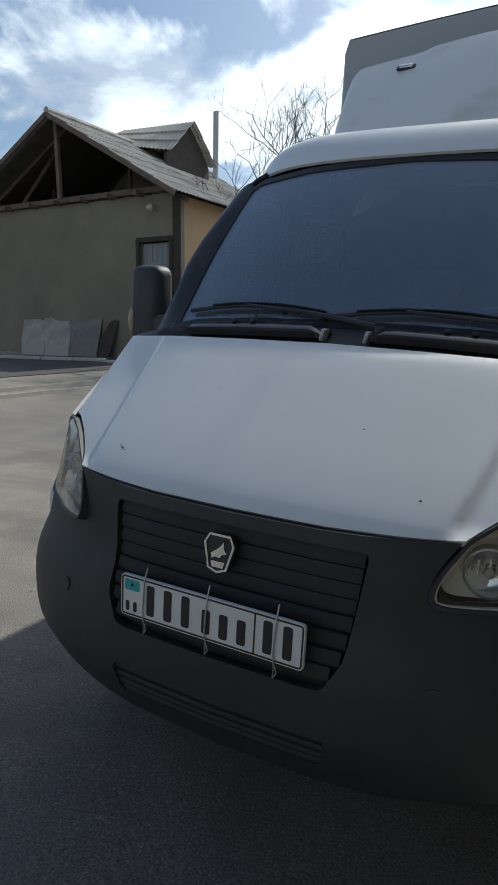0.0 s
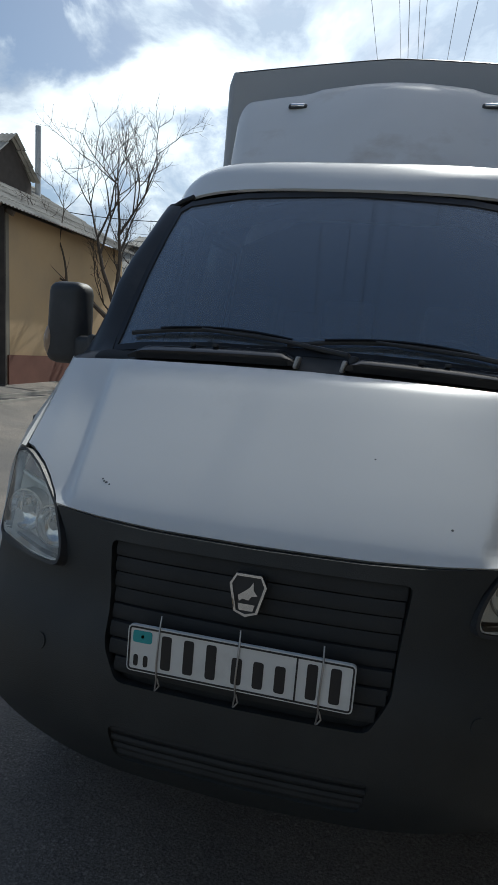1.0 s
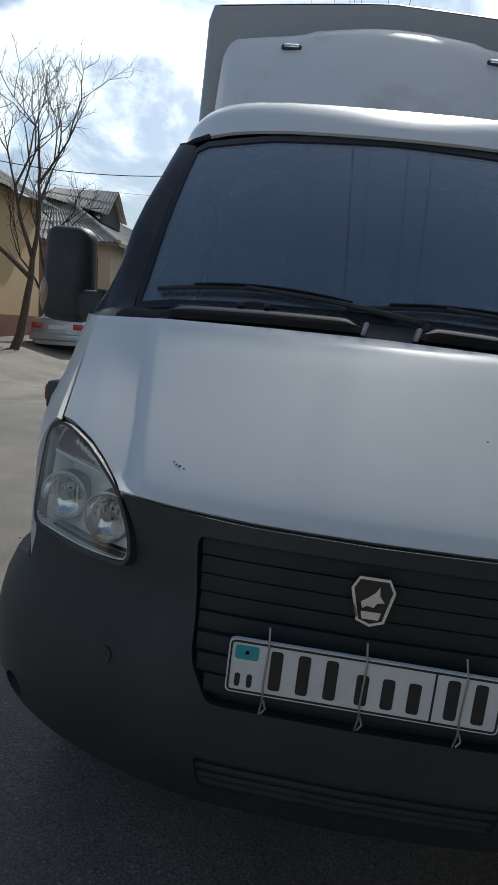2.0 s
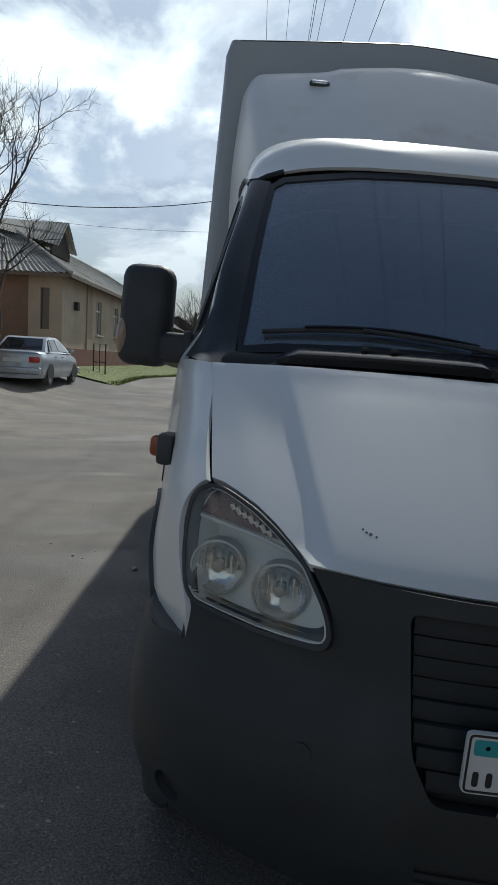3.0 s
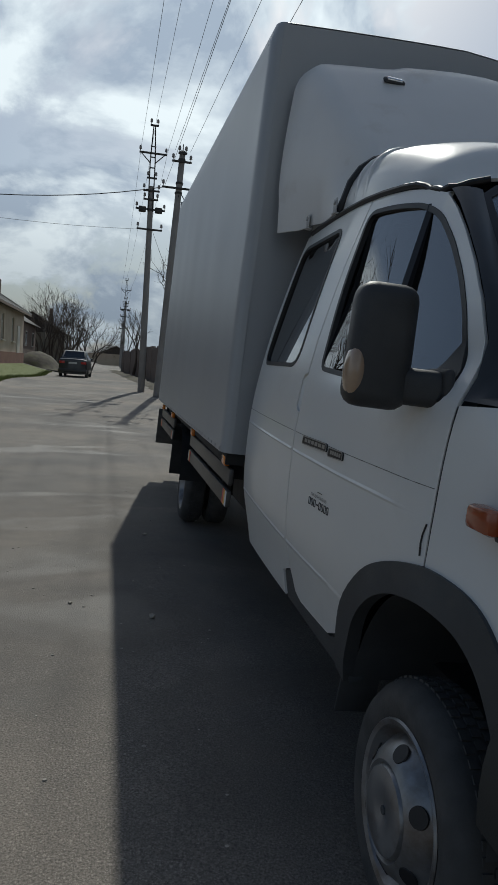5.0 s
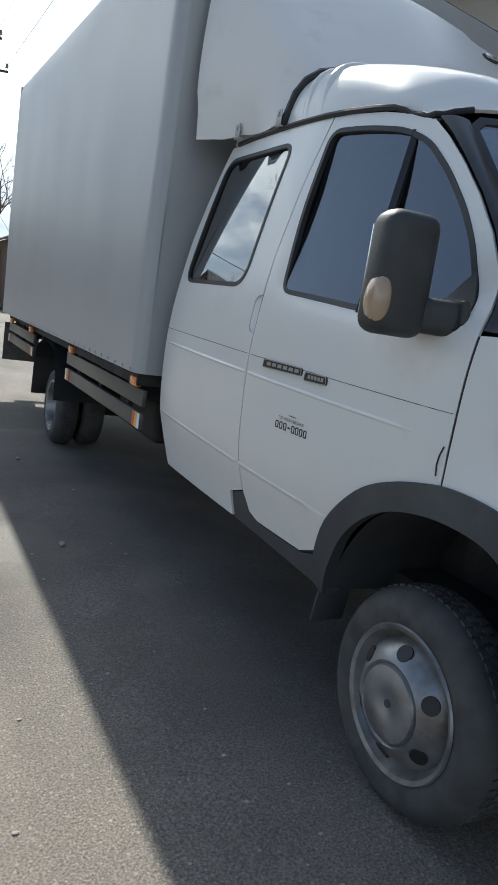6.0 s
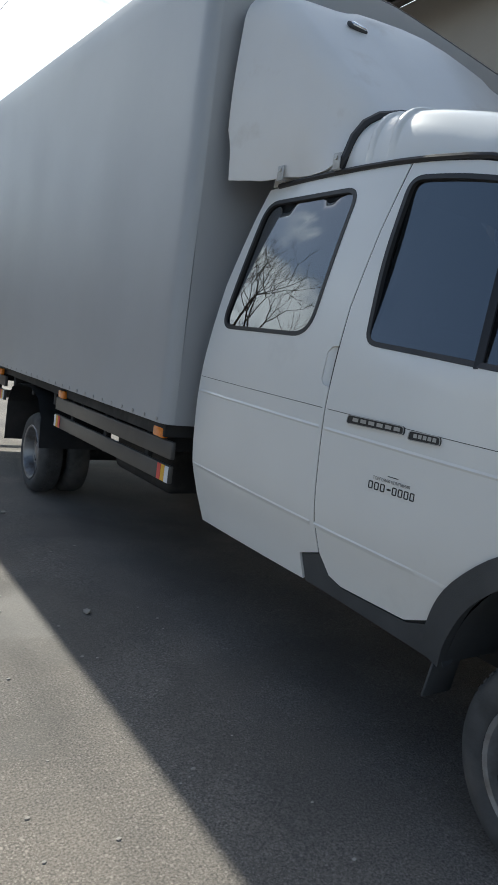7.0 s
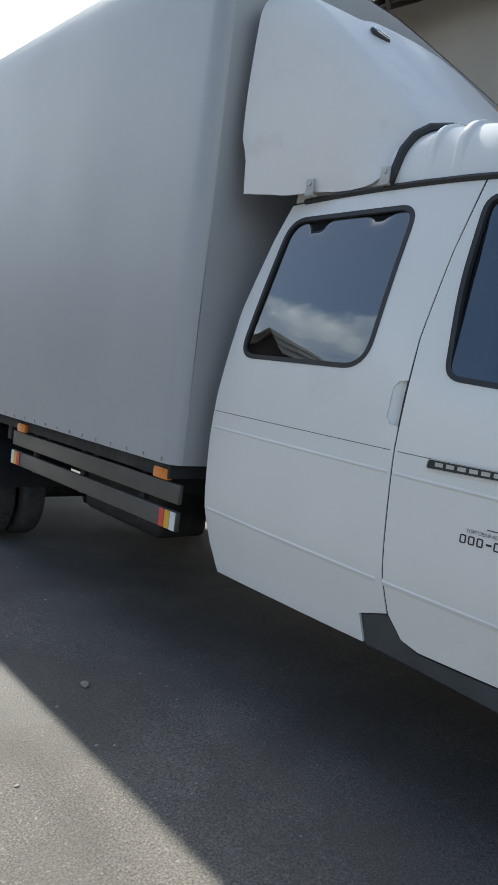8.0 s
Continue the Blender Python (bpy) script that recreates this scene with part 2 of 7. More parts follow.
def ground_mat():
    """Worn asphalt with dust, wet dark patches and fine stones."""
    m = mat("worn_asphalt", (0.134, 0.125, 0.116), 0.85, var=0.16, scale=0.9, dirt=(0.250, 0.216, 0.178), dscale=0.22, dlo=0.40, dhi=0.64, tone=(0.115, 0.107, 0.096), tlo=0.52, thi=0.74, rvar=0.08)
    nt = m.node_tree
    N, K = nt.nodes.new, nt.links.new
    b = nt.nodes["Principled BSDF"]
    co = [n for n in nt.nodes if n.type == "TEX_COORD"][0]
    src = b.inputs["Base Color"].links[0].from_socket
    # loose stones of several sizes over fine aggregate
    tot = None
    for sc, lo, hi, amp in ((66, 0.88, 0.93, 0.75), (115, 0.74, 0.82, 0.65), (200, 0.55, 0.68, 0.55)):
        v = N("ShaderNodeTexVoronoi")
        v.inputs["Scale"].default_value = sc
        K(co.outputs["Object"], v.inputs["Vector"])
        vs = N("ShaderNodeSeparateColor")
        K(v.outputs["Color"], vs.inputs[0])
        pick = N("ShaderNodeMapRange")
        pick.inputs["From Min"].default_value, pick.inputs["From Max"].default_value = lo, hi
        K(vs.outputs[0], pick.inputs["Value"])
        rnd = N("ShaderNodeMapRange")
        rnd.inputs["From Min"].default_value, rnd.inputs["From Max"].default_value = 0.48, 0.28
        rnd.inputs["To Max"].default_value = amp
        K(v.outputs["Distance"], rnd.inputs["Value"])
        st = N("ShaderNodeMath")
        st.operation = "MULTIPLY"
        K(pick.outputs["Result"], st.inputs[0])
        K(rnd.outputs["Result"], st.inputs[1])
        if tot is None:
            tot = st
        else:
            ad = N("ShaderNodeMath")
            ad.operation = "MAXIMUM"
            K(tot.outputs[0], ad.inputs[0])
            K(st.outputs[0], ad.inputs[1])
            tot = ad
    # stones gather in drifts
    nd = N("ShaderNodeTexNoise")
    nd.inputs["Scale"].default_value, nd.inputs["Detail"].default_value = 2.6, 4
    K(co.outputs["Object"], nd.inputs["Vector"])
    dr = N("ShaderNodeMapRange")
    dr.inputs["From Min"].default_value, dr.inputs["From Max"].default_value = 0.38, 0.60
    dr.inputs["To Min"].default_value, dr.inputs["To Max"].default_value = 0.35, 1.0
    K(nd.outputs["Fac"], dr.inputs["Value"])
    td = N("ShaderNodeMath")
    td.operation = "MULTIPLY"
    K(tot.outputs[0], td.inputs[0])
    K(dr.outputs["Result"], td.inputs[1])
    n4 = N("ShaderNodeTexNoise")
    n4.inputs["Scale"].default_value, n4.inputs["Detail"].default_value = 120, 5
    K(co.outputs["Object"], n4.inputs["Vector"])
    g2 = N("ShaderNodeMapRange")
    g2.inputs["From Min"].default_value, g2.inputs["From Max"].default_value = 0.3, 0.7
    g2.inputs["To Min"].default_value, g2.inputs["To Max"].default_value = 0.48, 1.34
    K(n4.outputs["Fac"], g2.inputs["Value"])
    mu = N("ShaderNodeMath")
    mu.operation = "ADD"
    K(td.outputs[0], mu.inputs[0])
    K(g2.outputs["Result"], mu.inputs[1])
    s = N("ShaderNodeVectorMath")
    s.operation = "SCALE"
    K(src, s.inputs[0])
    K(mu.outputs[0], s.inputs["Scale"])
    # long uneven tyre-worn streaks across the road
    mp = N("ShaderNodeMapping")
    mp.inputs["Scale"].default_value = (0.40, 0.90, 1)
    K(co.outputs["Object"], mp.inputs["Vector"])
    n5 = N("ShaderNodeTexNoise")
    n5.inputs["Scale"].default_value, n5.inputs["Detail"].default_value, n5.inputs["Distortion"].default_value = 1.0, 7, 1.3
    K(mp.outputs[0], n5.inputs["Vector"])
    f5 = N("ShaderNodeMapRange")
    f5.inputs["From Min"].default_value, f5.inputs["From Max"].default_value = 0.48, 0.62
    K(n5.outputs["Fac"], f5.inputs["Value"])
    mx = N("ShaderNodeMix")
    mx.data_type = "RGBA"
    f6 = N("ShaderNodeMath")
    f6.operation = "MULTIPLY"
    f6.inputs[1].default_value = 0.50
    K(f5.outputs["Result"], f6.inputs[0])
    K(f6.outputs[0], mx.inputs["Factor"])
    K(s.outputs[0], mx.inputs["A"])
    mx.inputs["B"].default_value = (0.098, 0.087, 0.075, 1)
    K(mx.outputs["Result"], b.inputs["Base Color"])
    wet = N("ShaderNodeMapRange")
    wet.inputs["From Min"].default_value, wet.inputs["From Max"].default_value = 0.54, 0.66
    wet.inputs["To Min"].default_value, wet.inputs["To Max"].default_value = 0.90, 0.68
    K(n5.outputs["Fac"], wet.inputs["Value"])
    K(wet.outputs["Result"], b.inputs["Roughness"])
    bp = N("ShaderNodeBump")
    bp.inputs["Strength"].default_value, bp.inputs["Distance"].default_value = 0.45, 0.005
    K(mu.outputs[0], bp.inputs["Height"])
    K(bp.outputs[0], b.inputs["Normal"])
    return m


GROUND = ground_mat()
GRASS = mat("spring_grass", (0.150, 0.180, 0.052), 0.9, var=0.35, scale=14)
PLASTER_DARK = mat("weathered_brown_render", (0.250, 0.222, 0.168), 0.95, var=0.10, scale=1.5, dirt=(0.185, 0.168, 0.132), dscale=0.5, dlo=0.42, dhi=0.7, bump=0.3, bscale=25)
PLASTER_PEACH = mat("peach_plaster", (0.50, 0.35, 0.19), 0.9, var=0.07, scale=1.2, dirt=(0.38, 0.28, 0.17), dscale=0.6, dlo=0.45, dhi=0.8, bump=0.2, bscale=30)
PLASTER_CREAM = mat("cream_plaster", (0.42, 0.345, 0.265), 0.9, var=0.08, scale=1.0, dirt=(0.30, 0.24, 0.17), dscale=0.45, dlo=0.45, dhi=0.8, bump=0.2, bscale=30)
PLASTER_GREY = mat("grey_brown_plaster", (0.34, 0.31, 0.27), 0.9, var=0.1, scale=1.2, dirt=(0.25, 0.23, 0.20), dscale=0.6, bump=0.2, bscale=30)
BROWN = mat("brown_paint", (0.215, 0.140, 0.100), 0.85, var=0.15, scale=1.4, dirt=(0.15, 0.10, 0.075), dscale=0.8, dlo=0.45, dhi=0.8)
PANELM = mat("taupe_plaster", (0.33, 0.255, 0.185), 0.9, var=0.1, scale=1.2, dirt=(0.24, 0.185, 0.14), dscale=0.7, dlo=0.45, dhi=0.8)
PLINTH = mat("red_brown_plinth", (0.17, 0.075, 0.052), 0.9, var=0.2, scale=1.6, bump=0.2, bscale=30)
SLATE = mat("grey_asbestos_sheet", (0.40, 0.385, 0.35), 0.95, var=0.16, scale=2.5, dirt=(0.18, 0.17, 0.15), dscale=0.8, dlo=0.45, dhi=0.75, bump=0.2, bscale=40)
WOOD = mat("weathered_timber", (0.16, 0.125, 0.095), 0.9, var=0.25, scale=5, bump=0.2, bscale=50)
ATTIC = mat("grey_attic_boards", (0.21, 0.195, 0.17), 0.9, var=0.25, scale=3)
KERBM = mat("pale_worn_kerb", (0.46, 0.43, 0.38), 0.9, var=0.2, scale=3, bump=0.2, bscale=40)
DARKWOOD = mat("dark_timber", (0.055, 0.045, 0.038), 0.9, var=0.25, scale=5)
CONCRETE = mat("concrete_pole", (0.27, 0.26, 0.25), 0.9, var=0.15, scale=2, dirt=(0.17, 0.16, 0.15), dscale=1.0, bump=0.15, bscale=30)
IRON = mat("dark_iron", (0.05, 0.048, 0.046), 0.6, metal=0.4, var=0.2)
ZINC = mat("zinc_sheet", (0.36, 0.37, 0.38), 0.45, metal=0.6, var=0.12, scale=4)
GREYDOOR = mat("grey_sheet_metal_door", (0.27, 0.29, 0.31), 0.5, metal=0.3, var=0.1, scale=3)
BARK = mat("bark", (0.085, 0.068, 0.055), 0.95, var=0.3, scale=14, bump=0.4, bscale=60)
BRICK = mat("brick_wall", (0.155, 0.115, 0.095), 0.9, var=0.2, scale=2, dirt=(0.12, 0.09, 0.075), dscale=0.7)
CARPAINT = mat("silver_car_paint", (0.40, 0.43, 0.46), 0.3, metal=0.5, var=0.03, coat=0.5, dirt=(0.30, 0.29, 0.27), dscale=2)
DARKPAINT = mat("dark_car_paint", (0.035, 0.038, 0.042), 0.35, var=0.1, coat=0.3)
CARGLASS = mat("car_glass", (0.02, 0.024, 0.03), 0.06, var=0.0, spec=0.8)
WINGLASS = mat("window_glass", (0.05, 0.055, 0.065), 0.08, var=0.1, spec=0.8)
PVC = mat("window_frame_paint", (0.55, 0.52, 0.46), 0.5, var=0.06)
KERB = mat("pale_concrete", (0.42, 0.39, 0.34), 0.9, var=0.2, scale=3, dirt=(0.22, 0.20, 0.17), dscale=1.5, dlo=0.5, dhi=0.75)
WETASPH = mat("damp_asphalt", (0.055, 0.052, 0.050), 0.7, var=0.25, scale=2, dirt=(0.09, 0.08, 0.07), dscale=0.6, bump=0.2, bscale=60)
SHEETM = mat("dull_grey_sheet", (0.21, 0.205, 0.19), 0.9, var=0.15, scale=2.5, dirt=(0.13, 0.12, 0.11), dscale=1.5)
STONE = mat("pebble", (0.36, 0.33, 0.29), 0.9, var=0.3, scale=20)
CABLE = mat("cable", (0.015, 0.015, 0.017), 0.6, var=0.1)
CERAMIC = mat("insulator", (0.22, 0.20, 0.19), 0.3, var=0.1)


# ---- mesh helpers ----
CAB_TRIM = [0.0]


def part(name, bm, material, parent=None, label="", smooth=True):
    me = bpy.data.meshes.new(name)
    if CAB_TRIM[0]:
        for v in bm.verts:
            v.co.y -= CAB_TRIM[0] * smooth01(1.42, 1.78, v.co.y)
    bmesh.ops.recalc_face_normals(bm, faces=bm.faces)
    for f in bm.faces:
        f.smooth = smooth
    if smooth:
        bm.normal_update()
        sharpen(bm, 0.65)
    bm.to_mesh(me)
    bm.free()
    me.materials.append(material)
    ob = new(name, me)
    if parent is not None:
        ob.parent = parent
    if label:
        ob["label"] = label
    return ob


def thing(name, label, category, loc=(0, 0, 0), group="", kind=""):
    ob = new(name)
    ob.empty_display_size = 0.1
    ob.location = loc
    return tagged(ob, label, category, group, kind)


def sharpen(bm, angle=0.6):
    for e in bm.edges:
        if len(e.link_faces) == 2 and e.calc_face_angle(0) > angle:
            e.smooth = False


def add_box(bm, c, s, rot=None, bevel=0.0, seg=2, taper=1.0):
    r = bmesh.ops.create_cube(bm, size=1)
    vs = r["verts"]
    for v in vs:
        k = taper if v.co.z > 0 else 1.0
        v.co = Vector((v.co.x * s[0] * k, v.co.y * s[1] * k, v.co.z * s[2]))
    if bevel:
        es = list({e for v in vs for e in v.link_edges})
        b = bmesh.ops.bevel(bm, geom=es, offset=bevel, segments=seg, profile=0.5, affect="EDGES")
        vs = list({v for f in b["faces"] for v in f.verts} | {v for v in vs if v.is_valid})
        todo = [v for v in vs]
        seen = set(vs)
        while todo:
            v = todo.pop()
            for e in v.link_edges:
                o = e.other_vert(v)
                if o not in seen:
                    seen.add(o)
                    todo.append(o)
        vs = list(seen)
    m = Matrix.Translation(c) @ (rot.to_4x4() if rot is not None else Matrix())
    for v in vs:
        v.co = m @ v.co
    return vs


def add_tube(bm, pts, r, seg=8, caps=True, r1=None):
    """A round bar along points; r may taper to r1."""
    pts = [Vector(p) for p in pts]
    rings, n = [], len(pts)
    prev = None
    for i, p in enumerate(pts):
        d = (pts[min(i + 1, n - 1)] - pts[max(i - 1, 0)]).normalized()
        if prev is None:
            a = d.cross(Vector((0, 0, 1)) if abs(d.z) < 0.9 else Vector((1, 0, 0))).normalized()
        else:
            a = (prev - d * prev.dot(d)).normalized()
        prev = a
        b = d.cross(a)
        k = r if r1 is None else r + (r1 - r) * i / (n - 1)
        rings.append([bm.verts.new(p + (a * math.cos(2 * math.pi * j / seg) + b * math.sin(2 * math.pi * j / seg)) * k) for j in range(seg)])
    for q, w in zip(rings, rings[1:]):
        for j in range(seg):
            bm.faces.new((q[j], q[(j + 1) % seg], w[(j + 1) % seg], w[j]))
    if caps:
        bm.faces.new(rings[0][::-1])
        bm.faces.new(rings[-1])


def add_lathe(bm, prof, seg=40, m=None, close=False):
    """prof: (radius, height) round the z axis."""
    m = m or Matrix()
    rings = []
    for r, h in prof:
        if r < 1e-5:
            rings.append([bm.verts.new(m @ Vector((0, 0, h)))])
        else:
            rings.append([bm.verts.new(m @ Vector((r * math.cos(2 * math.pi * j / seg), r * math.sin(2 * math.pi * j / seg), h))) for j in range(seg)])
    pairs = list(zip(rings, rings[1:])) + ([(rings[-1], rings[0])] if close else [])
    for q, w in pairs:
        for j in range(seg):
            k = (j + 1) % seg
            if len(q) == 1 and len(w) == 1:
                continue
            if len(q) == 1:
                bm.faces.new((q[0], w[k], w[j]))
            elif len(w) == 1:
                bm.faces.new((q[j], q[k], w[0]))
            else:
                bm.faces.new((q[j], q[k], w[k], w[j]))


def add_grid(bm, fn, us, vs, close_u=False):
    g = [[bm.verts.new(fn(u, v)) for v in vs] for u in us]
    rows = list(zip(g, g[1:])) + ([(g[-1], g[0])] if close_u else [])
    for a, b in rows:
        for i in range(len(vs) - 1):
            bm.faces.new((a[i], b[i], b[i + 1], a[i + 1]))
    return g


def crom(keys, x):
    """Smooth curve through (x, value) keys."""
    xs, ys = [k[0] for k in keys], [k[1] for k in keys]
    if x <= xs[0]:
        return ys[0]
    if x >= xs[-1]:
        return ys[-1]
    i = max(j for j in range(len(xs) - 1) if xs[j] <= x)
    h = xs[i + 1] - xs[i]
    t = (x - xs[i]) / h

    def slope(j):
        if j == 0:
            return (ys[1] - ys[0]) / (xs[1] - xs[0])
        if j == len(xs) - 1:
            return (ys[-1] - ys[-2]) / (xs[-1] - xs[-2])
        return (ys[j + 1] - ys[j - 1]) / (xs[j + 1] - xs[j - 1])

    a, b = slope(i) * h, slope(i + 1) * h
    return (2 * t**3 - 3 * t * t + 1) * ys[i] + (t**3 - 2 * t * t + t) * a + (-2 * t**3 + 3 * t * t) * ys[i + 1] + (t**3 - t * t) * b


def rounded(pts, r, seg=4):
    """A polygon with its corners cut round by r (one radius, or one a corner)."""
    out, n = [], len(pts)
    for i in range(n):
        k = r[i] if isinstance(r, (list, tuple)) else r
        p, a, b = Vector(pts[i]), Vector(pts[i - 1]), Vector(pts[(i + 1) % n])
        k = min(k, (a - p).length * 0.48, (b - p).length * 0.48)
        if k < 1e-4:
            out.append(tuple(p))
            continue
        s, e = p + (a - p).normalized() * k, p + (b - p).normalized() * k
        for j in range(seg + 1):
            t = j / seg
            out.append(tuple((1 - t) ** 2 * s + 2 * t * (1 - t) * p + t * t * e))
    return out


def spline(pts, n=4):
    """An open line drawn smoothly through its points."""
    out = []
    for i in range(len(pts) - 1):
        p0, p1, p2, p3 = (Vector(pts[min(max(i + k, 0), len(pts) - 1)]) for k in (-1, 0, 1, 2))
        for j in range(n):
            t = j / n
            out.append(tuple(0.5 * (2 * p1 + (p2 - p0) * t + (2 * p0 - 5 * p1 + 4 * p2 - p3) * t * t + (3 * p1 - p0 - 3 * p2 + p3) * t**3)))
    return out + [tuple(pts[-1])]


def dense(poly, step):
    out = []
    for i, p in enumerate(poly):
        q = poly[(i + 1) % len(poly)]
        n = max(1, int(math.dist(p, q) / step))
        out += [(p[0] + (q[0] - p[0]) * j / n, p[1] + (q[1] - p[1]) * j / n) for j in range(n)]
    return out


def inside(poly, x, y):
    hit = False
    for i in range(len(poly)):
        (x0, y0), (x1, y1) = poly[i - 1], poly[i]
        if (y0 > y) != (y1 > y) and x < (x1 - x0) * (y - y0) / (y1 - y0) + x0:
            hit = not hit
    return hit


CAB = Vector((0, 2.0, 1.2))


def panel(outline, fn, step=0.05, thick=0.012, holes=(), centre=CAB):
    """A curved sheet: the outline (u, v) with its holes, bent by fn(u, v) and given a thickness inwards."""
    loops = [dense(p, step) for p in (outline, *holes)]
    pts = [q for p in loops for q in p]
    edges, start = [], 0
    for p in loops:
        edges += [(start + i, start + (i + 1) % len(p)) for i in range(len(p))]
        start += len(p)
    rim = np.array(pts)
    lo, hi = rim.min(0), rim.max(0)
    for u in np.arange(lo[0] + step / 2, hi[0], step):
        for v in np.arange(lo[1] + step / 2, hi[1], step):
            if inside(loops[0], u, v) and not any(inside(h, u, v) for h in loops[1:]) and np.min(np.hypot(rim[:, 0] - u, rim[:, 1] - v)) > step * 0.45:
                pts.append((u, v))
    vc, _, faces = delaunay_2d_cdt([Vector(p) for p in pts], edges, [], 0, 1e-5)[:3]
    bm = bmesh.new()
    top, bot = [], []
    for p in vc:
        u, v = p
        o = Vector(fn(u, v))
        d = 0.004
        n = (Vector(fn(u + d, v)) - Vector(fn(u - d, v))).cross(Vector(fn(u, v + d)) - Vector(fn(u, v - d)))
        n = n.normalized()
        if n.dot(o - centre) < 0:
            n = -n
        top.append(bm.verts.new(o))
        bot.append(bm.verts.new(o - n * thick))
    used = {}
    for f in faces:
        cx, cy = sum(vc[i][0] for i in f) / 3, sum(vc[i][1] for i in f) / 3
        if not inside(loops[0], cx, cy) or any(inside(h, cx, cy) for h in loops[1:]):
            continue
        bm.faces.new([top[i] for i in f])
        bm.faces.new([bot[i] for i in reversed(f)])
        for i in range(len(f)):
            e = (f[i], f[(i + 1) % len(f)])
            used[frozenset(e)] = None if frozenset(e) in used else e
    for e in used.values():
        if e:
            bm.faces.new((top[e[1]], top[e[0]], bot[e[0]], bot[e[1]]))
    for v in list(bm.verts):
        if not v.link_faces:
            bm.verts.remove(v)
    sharpen(bm, 0.8)
    return bm


def ring_bm(outline, fn, width, proud=0.006, thick=0.014, step=0.04):
    """A frame round an outline: the sheet between it and the outline set in by width."""
    c = [sum(p[i] for p in outline) / len(outline) for i in (0, 1)]
    inner = []
    n = len(outline)
    for i, p in enumerate(outline):
        a, b = Vector(outline[i - 1]), Vector(outline[(i + 1) % n])
        d = (b - a).normalized()
        q = Vector((-d.y, d.x))
        if q.dot(Vector(c) - Vector(p)) < 0:
            q = -q
        inner.append(tuple(Vector(p) + q * width))
    return inner, panel(outline, fn, step, thick, [inner])


# ---- ground ----
def smooth01(a, b, x):
    t = min(1, max(0, (x - a) / (b - a)))
    return t * t * (3 - 2 * t)


def ground_z(x, y):
    """The road: level ahead, rising towards the houses, falling away under the truck to the verge."""
    z = 0.30 * smooth01(10, 26, y) + 0.75 * smooth01(5.5, 10.5, -x) * smooth01(-34, 14, y)
    z += -0.0524 * (min(max(x, -1.0), 1.6) + 1.0) * (1 - smooth01(9.5, 14, y)) * smooth01(-6, -3, y) - 0.0105 * smooth01(-1.8, -0.9, x) * (1 - smooth01(9.5, 14, y)) * smooth01(-6, -3, y)
    return z


# ---- the truck ----
LEAN = radians(3.0)
CAB_TRIM[0] = 0.026
truck = thing("box_truck", "white crew-cab truck with grey tarpaulin box parked on the road", "truck")
truck.matrix_world = Matrix.Translation((0, 0, 0.73)) @ Matrix.Rotation(LEAN, 4, "Y") @ Matrix.Translation((0, 0, -0.73))

SIDE_Z = [(0.40, 0.945), (0.50, 0.972), (0.60, 0.99), (0.80, 1.033), (1.05, 1.046), (1.25, 1.042), (1.50, 1.016), (1.80, 0.965), (2.07, 0.908), (2.22, 0.872)]
SIDE_Y = [(0.08, 0.69), (0.16, 0.728), (0.25, 0.768), (0.34, 0.799), (0.45, 0.840), (0.61, 0.893), (0.74, 0.914), (0.90, 0.932), (1.20, 0.957), (1.60, 0.988), (2.20, 1.008), (2.80, 1.006), (3.20, 0.995)]


def shoulder(y):
    return crom([(0.10, 1.0), (0.34, 1.15), (0.52, 1.265), (0.741, 1.408), (0.95, 1.60), (1.45, 2.10), (3.2, 2.3)], y)


def side_x(y, z):
    x = crom(SIDE_Z, z) * crom(SIDE_Y, y)
    if y < 1.0:
        k = max(0.0, (z - shoulder(y) + 0.16) / 0.16)
        x -= crom([(0.2, 0.03), (0.34, 0.048), (0.5, 0.080), (0.74, 0.066), (1.0, 0.070)], y) * k * k * (1 - smooth01(0.72, 1.0, y))
    x -= 0.036 * smooth01(0.86, 1.18, z) * smooth01(0.45, 0.66, y) * (1 - smooth01(0.78, 1.15, y))
    x -= 0.062 * (1 - smooth01(1.25, 2.2, y)) * smooth01(1.38, 1.55, z) * (1 + 0.4 * max(0.0, z - 1.7))
    return x


def hood_y(x, z):
    c = crom([(0.80, 0.035), (0.95, 0.055), (1.02, 0.075), (1.05, 0.10), (1.12, 0.185), (1.2, 0.29), (1.3, 0.425), (1.38, 0.535), (1.415, 0.59), (1.428, 0.635), (1.44, 0.70), (1.48, 0.82)], z)
    a = abs(x) / 0.82
    return c + 0.15 * a**3 * (1 - 0.12 * smooth01(1.2, 1.42, z))


def screen_y(x, z):
    a = abs(x) / 0.78
    return 0.79 + (z - 1.46) * 0.86 - 0.025 * math.sin((z - 1.46) / 0.66 * math.pi) + 0.13 * a**2.4


# outline of the headlamp's face, from its top corner round the outer end
LAMP = [(0.778, 1.143), (0.806, 1.128), (0.824, 1.095), (0.829, 1.043), (0.827, 0.984), (0.817, 0.930), (0.804, 0.906), (0.778, 0.892), (0.709, 0.886), (0.650, 0.884), (0.594, 0.886), (0.541, 0.889), (0.516, 0.895), (0.506, 0.915), (0.511, 0.943), (0.524, 0.974), (0.543, 1.004), (0.562, 1.035), (0.592, 1.059), (0.629, 1.086), (0.672, 1.112), (0.716, 1.130), (0.749, 1.141)]
HOOD_EDGE = [(0.781, 1.148), (0.793, 1.205), (0.805, 1.265), (0.820, 1.336), (0.836, 1.402)]


